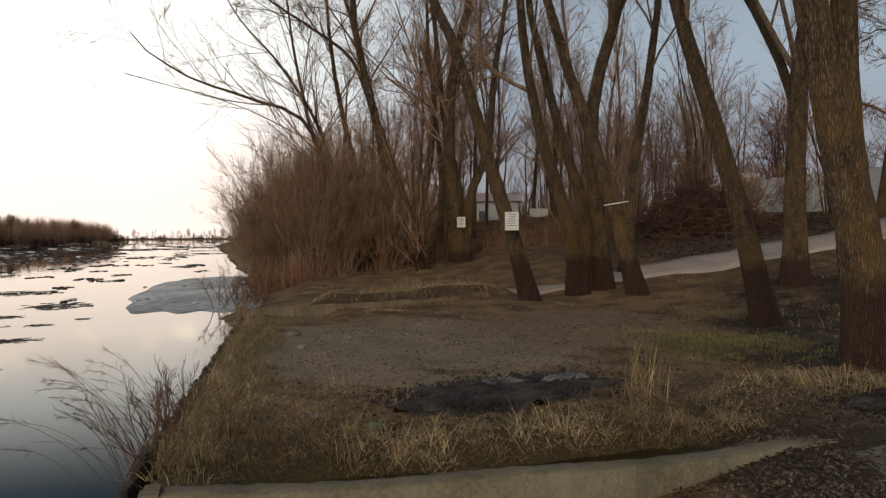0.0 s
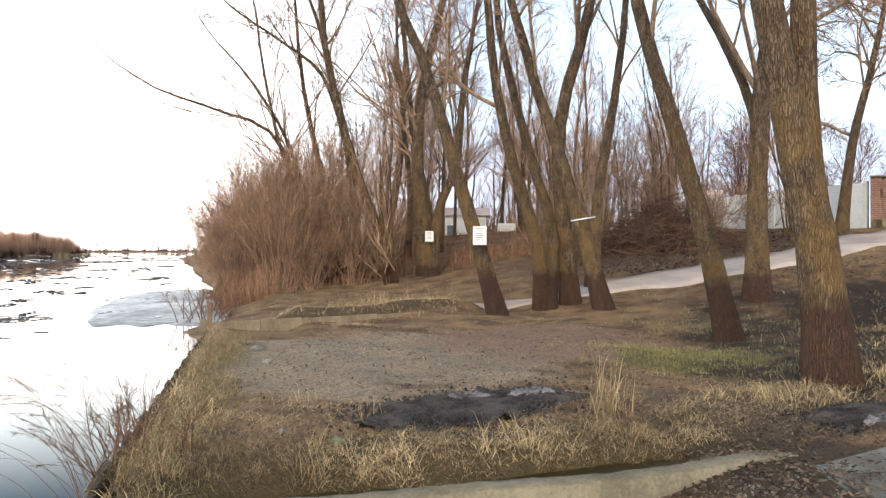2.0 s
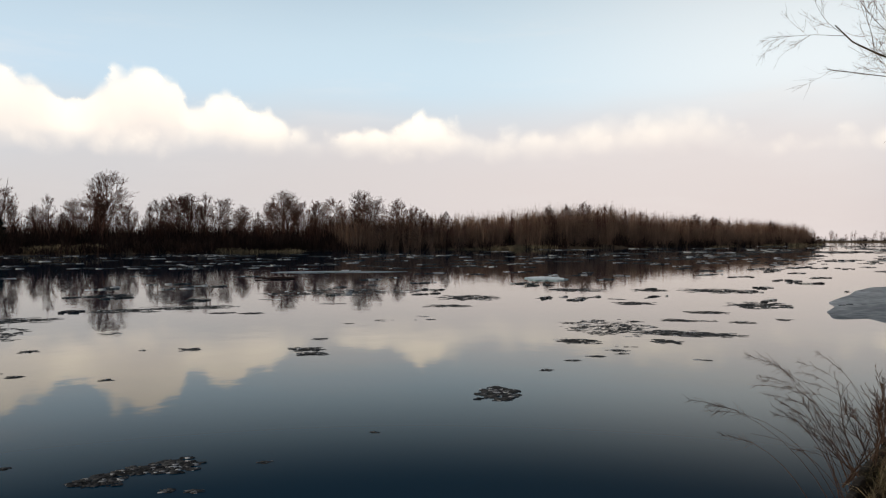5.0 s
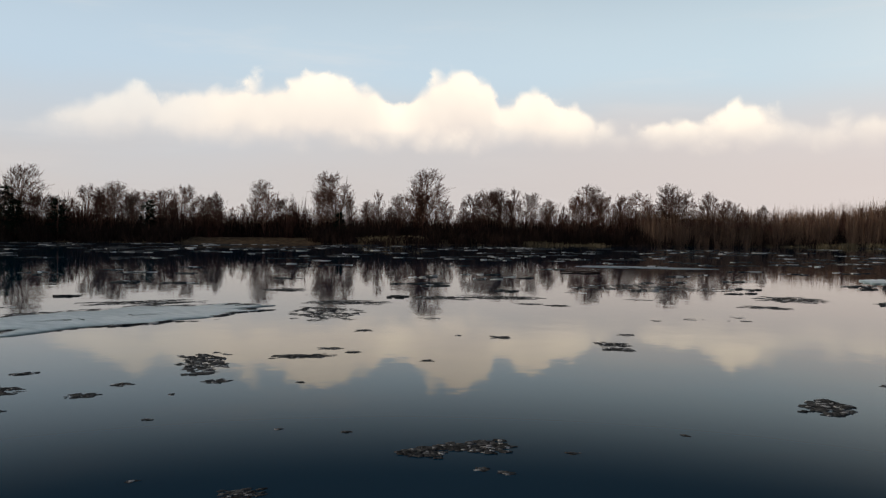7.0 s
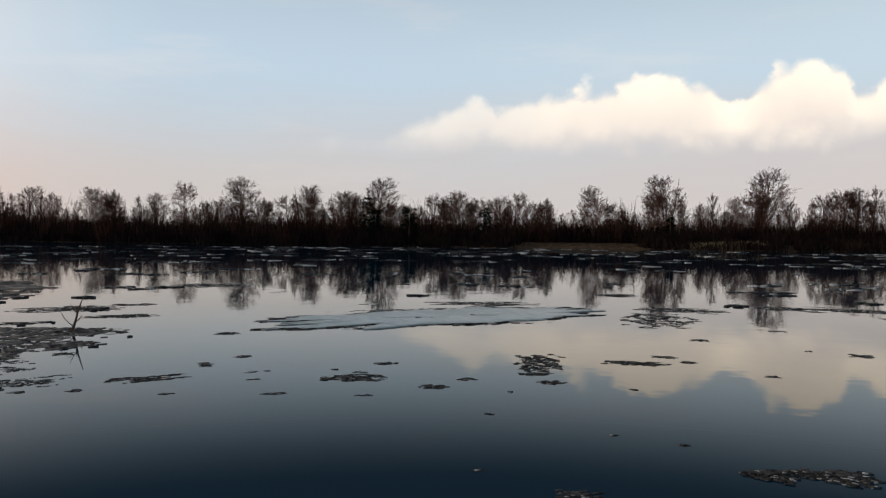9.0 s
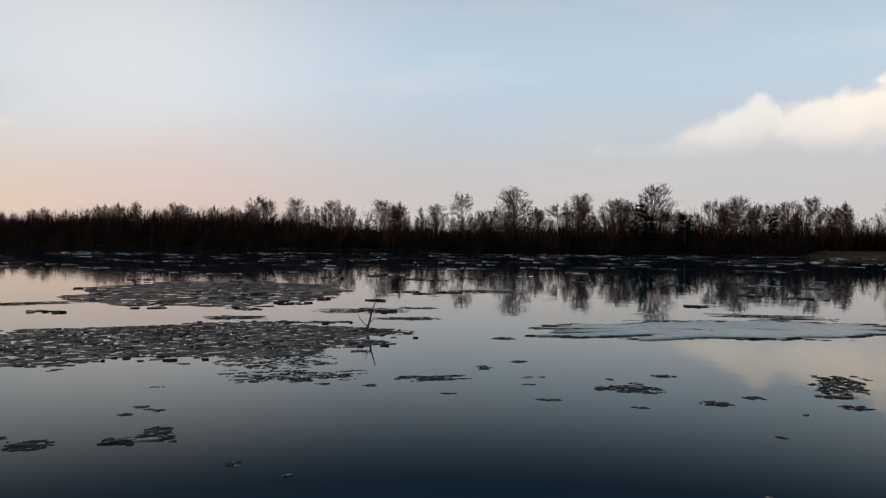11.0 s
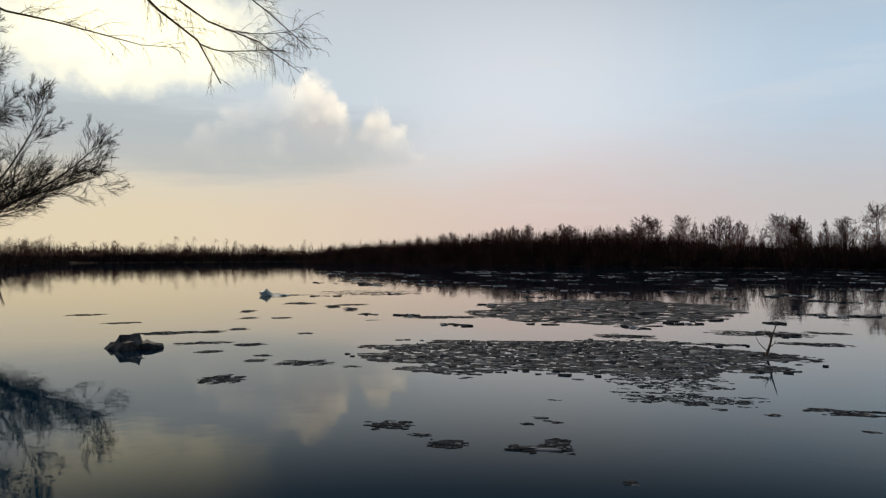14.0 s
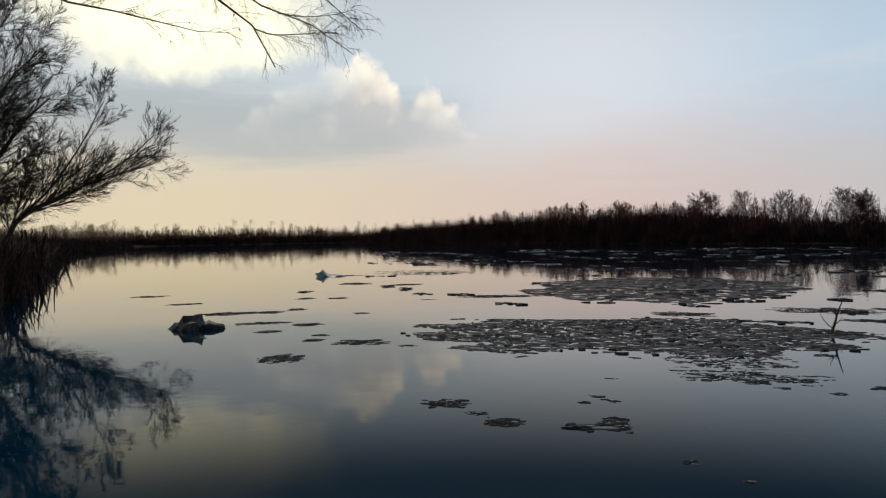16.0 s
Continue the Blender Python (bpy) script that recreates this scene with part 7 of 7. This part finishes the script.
free_tree((-3.4, -39.9, 0.6), [up + [(-4.1, -39.8, 3.6), (-5.4, -39.6, 5.4), (-6.7, -39.4, 7.6), (-7.8, -39.1, 8.8)], up + [(-4.1, -39.8, 5.0), (-5.3, -39.6, 7.5), (-6.4, -39.4, 9.7), (-7.6, -39.1, 11.0)],
                               up + [(-4.0, -39.8, 4.0), (-5.2, -39.6, 4.4), (-6.4, -39.4, 5.7), (-7.1, -39.2, 6.4)], up + [(-3.7, -39.8, 6.0), (-4.9, -39.7, 10.0), (-6.3, -39.4, 12.4)]],
          [0.16, 0.15, 0.09, 0.16], 82, "tall bare tree spreading over the water's edge", DENSE)
for i, (x, y, s) in enumerate([(-6.3, -40.5, 0.40), (-5.6, -38.4, 0.40), (-7.0, -43.0, 0.36), (-6.8, -41.5, 0.32), (-5.9, -39.2, 0.36), (-4.6, -36.0, 0.4), (-6.0, -42.0, 0.42), (-5.4, -40.5, 0.45), (-7.4, -46, 0.36), (-5.0, -42.0, 0.5), (-7.2, -40.6, 0.22), (-8.6, -50.0, 0.4), (-9.6, -54.0, 0.4)]):
    x, y = x * 1.35 + 3.4, y * 1.35
    copy_thing(willow[i % 3], Matrix.Translation((x, y, float(ground_z(x, y)))) @ Matrix.Rotation(i, 4, "Z") @ Matrix.Scale(s * 1.2, 4))
rng = np.random.default_rng(83)
near = holder("tree", "bare tree with thin twigs hanging over the bank", "tree", "trees at the downstream bank", at=(2.6, -8.2, 0.6))
trunk = smooth_line([(0, 0, -0.2), (-0.1, 0.1, 2.5), (-0.5, 0.3, 5.0), (-0.9, 0.4, 8.5)], 14)
part("trunk", quads("trunk", *tubes(trunk[None], np.linspace(0.3, 0.12, 14)[None], 9), M_BARK), near)
for q, pts in enumerate([[(1.75, -7.85, 6.4), (-0.6, -8.0, 6.3), (-2.39, -7.91, 4.82), (-2.7, -7.89, 4.57), (-2.96, -7.84, 4.43), (-3.06, -7.83, 4.31), (-3.14, -7.84, 4.16), (-3.22, -7.84, 4.04), (-3.28, -7.84, 3.95)],
                         [(-3.06, -7.83, 4.31), (-3.18, -7.8, 4.27), (-3.43, -7.69, 4.27), (-3.63, -7.59, 4.29), (-3.81, -7.5, 4.3)],
                         [(1.75, -7.85, 6.9), (-0.8, -7.9, 6.5), (-2.54, -7.84, 4.88), (-3.03, -7.77, 4.56), (-3.26, -7.71, 4.46), (-3.63, -7.58, 4.34), (-3.81, -7.52, 4.2), (-3.98, -7.47, 4.09)],
                         [(-3.26, -7.71, 4.46), (-3.52, -7.6, 4.44), (-3.72, -7.5, 4.46), (-3.96, -7.35, 4.52)],
                         [(1.7, -7.85, 7.3), (-1.2, -7.8, 6.8), (-3.28, -7.56, 4.87), (-3.7, -7.46, 4.58), (-3.87, -7.43, 4.43), (-4.02, -7.38, 4.33)],
                         [(1.8, -7.9, 5.6), (-1.1, -8.27, 4.55), (-1.35, -8.26, 4.44), (-1.69, -8.21, 4.4), (-2.08, -8.14, 4.35), (-2.42, -8.07, 4.27), (-2.92, -7.9, 4.26)]]):
    ln = smooth_line([np.array(p) - np.array((2.6, -8.2, 0.6)) for p in pts], 14)
    rad = np.linspace(*((0.05, 0.006), (0.008, 0.003), (0.045, 0.003), (0.006, 0.002), (0.04, 0.003), (0.03, 0.002))[q], 14)
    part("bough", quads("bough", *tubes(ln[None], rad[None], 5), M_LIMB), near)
    span = np.linalg.norm(np.diff(ln, axis=0), axis=1).sum()
    a1 = sprout(rng, ln[None], np.full((1, 14), 0.006), 20, 1 - min(0.95, 1.5 / span), 1.0, (20, 60), 0.45 / span, 0.5, 0.10, -0.02, 6, 0.03, 0.0022)
    a2 = sprout(rng, *a1, 6, 0.1, 1.0, (20, 70), 0.55, 0.7, 0.08, -0.12, 5, 0.10, 0.0016)
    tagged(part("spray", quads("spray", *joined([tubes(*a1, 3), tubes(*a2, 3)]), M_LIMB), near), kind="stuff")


# ---- far things on the water ----
bl = smooth_line([(-1.1, 0, 0.02), (-0.4, 0.05, 0.06), (0.4, -0.03, 0.05), (1.1, 0.06, 0.08)], 9)
log_ = holder("driftwood_log", "dark waterlogged log adrift among the ice", "log", at=(-39.4, 22.4, 0))
log_.rotation_euler = (0, 0, along(-39.4, 22.4))
part("stem", quads("stem", *tubes(bl[None], np.linspace(0.06, 0.04, 9)[None], 7), M_BUSH), log_)
for q, (x, h) in enumerate(((-0.5, 0.14), (0.55, 0.12))):
    part("stub", quads("stub", *tubes(np.array([[[x, 0, 0.05], [x + 0.03, 0, 0.1 + h]]]), np.array([[0.035, 0.02]]), 5), M_BUSH), log_)
rng = np.random.default_rng(91)
sheet3 = tagged(new("ice_sheet", quads("ice_sheet", *outline_sheet(rng, 8.6, 3.2, 0.02, 120, 0.12, 0.7), M_SHELF)), "thin grey sheet of ice far out on the river", "ice sheet")
sheet3.matrix_basis = pose(-45.0, 30.2, 0.0, 0, 0, math.degrees(along(-45.0, 30.2)))


# ---- stones and scraps on the clearing ----
def stone(x, y, size, seed, mat, label):
    rng = np.random.default_rng(seed)
    bm = bmesh.new()
    bmesh.ops.create_icosphere(bm, subdivisions=2, radius=size)
    k = rng.uniform(0.7, 1.2, 3)
    for v in bm.verts:
        d = v.co.normalized()
        f = 1 + 0.16 * math.sin(5 * d.x + seed) * math.cos(4 * d.y + 2 * seed) + 0.08 * math.sin(9 * d.z + 7 * d.x)
        v.co = Vector((v.co.x * k[0] * 1.3 * f, v.co.y * k[1] * f, v.co.z * 0.6 * k[2] * f))
    me = bpy.data.meshes.new("stone")
    bm.to_mesh(me), bm.free()
    me.materials.append(mat)
    ob = tagged(new("stone", me), label, "stone", "loose stones on the clearing")
    ob.matrix_basis = pose(x, y, float(ground_z(x, y)) + size * 0.22, 0, 0, float(rng.uniform(0, 360)))
    return ob


M_STONE = material("field_stone", (0.10, 0.095, 0.085), (0.25, 0.24, 0.21), 4.0, 25.0, 0.9, 0.5, per_object=0.25)
M_MOSSY = material("mossy_stone", (0.10, 0.12, 0.07), (0.22, 0.25, 0.16), 5.0, 25.0, 0.9, 0.5)
for q, (x, y, s) in enumerate(((-2.56, 13.16, 0.11), (-2.09, 11.5, 0.08), (-1.13, 6.95, 0.05), (-1.5, 12.4, 0.05), (-0.7, 13.6, 0.045), (0.4, 11.2, 0.04), (-1.9, 10.2, 0.04))):
    stone(x, y, s, q + 1, M_STONE, "grey stone lying on the bare gravel")
stone(-0.61, 6.68, 0.075, 20, M_MOSSY, "greenish stone in the grass beside the fire")
bl = smooth_line([(-0.45, 0, 0.03), (-0.1, 0.06, 0.07), (0.2, -0.04, 0.06), (0.5, 0.05, 0.04)], 9)
scrap = holder("fallen_branch", "short dark branch lying by the plank edging", "branch", at=(-1.3, 17.2, float(ground_z(-1.3, 17.2))))
part("stem", quads("stem", *tubes(bl[None], np.linspace(0.055, 0.03, 9)[None], 7), M_LIMB), scrap)
part("side_twig", quads("side_twig", *tubes(np.array([[[0.0, 0.0, 0.06], [0.2, 0.22, 0.12], [0.32, 0.4, 0.1]]]), np.array([[0.02, 0.014, 0.006]]), 5), M_LIMB), scrap)
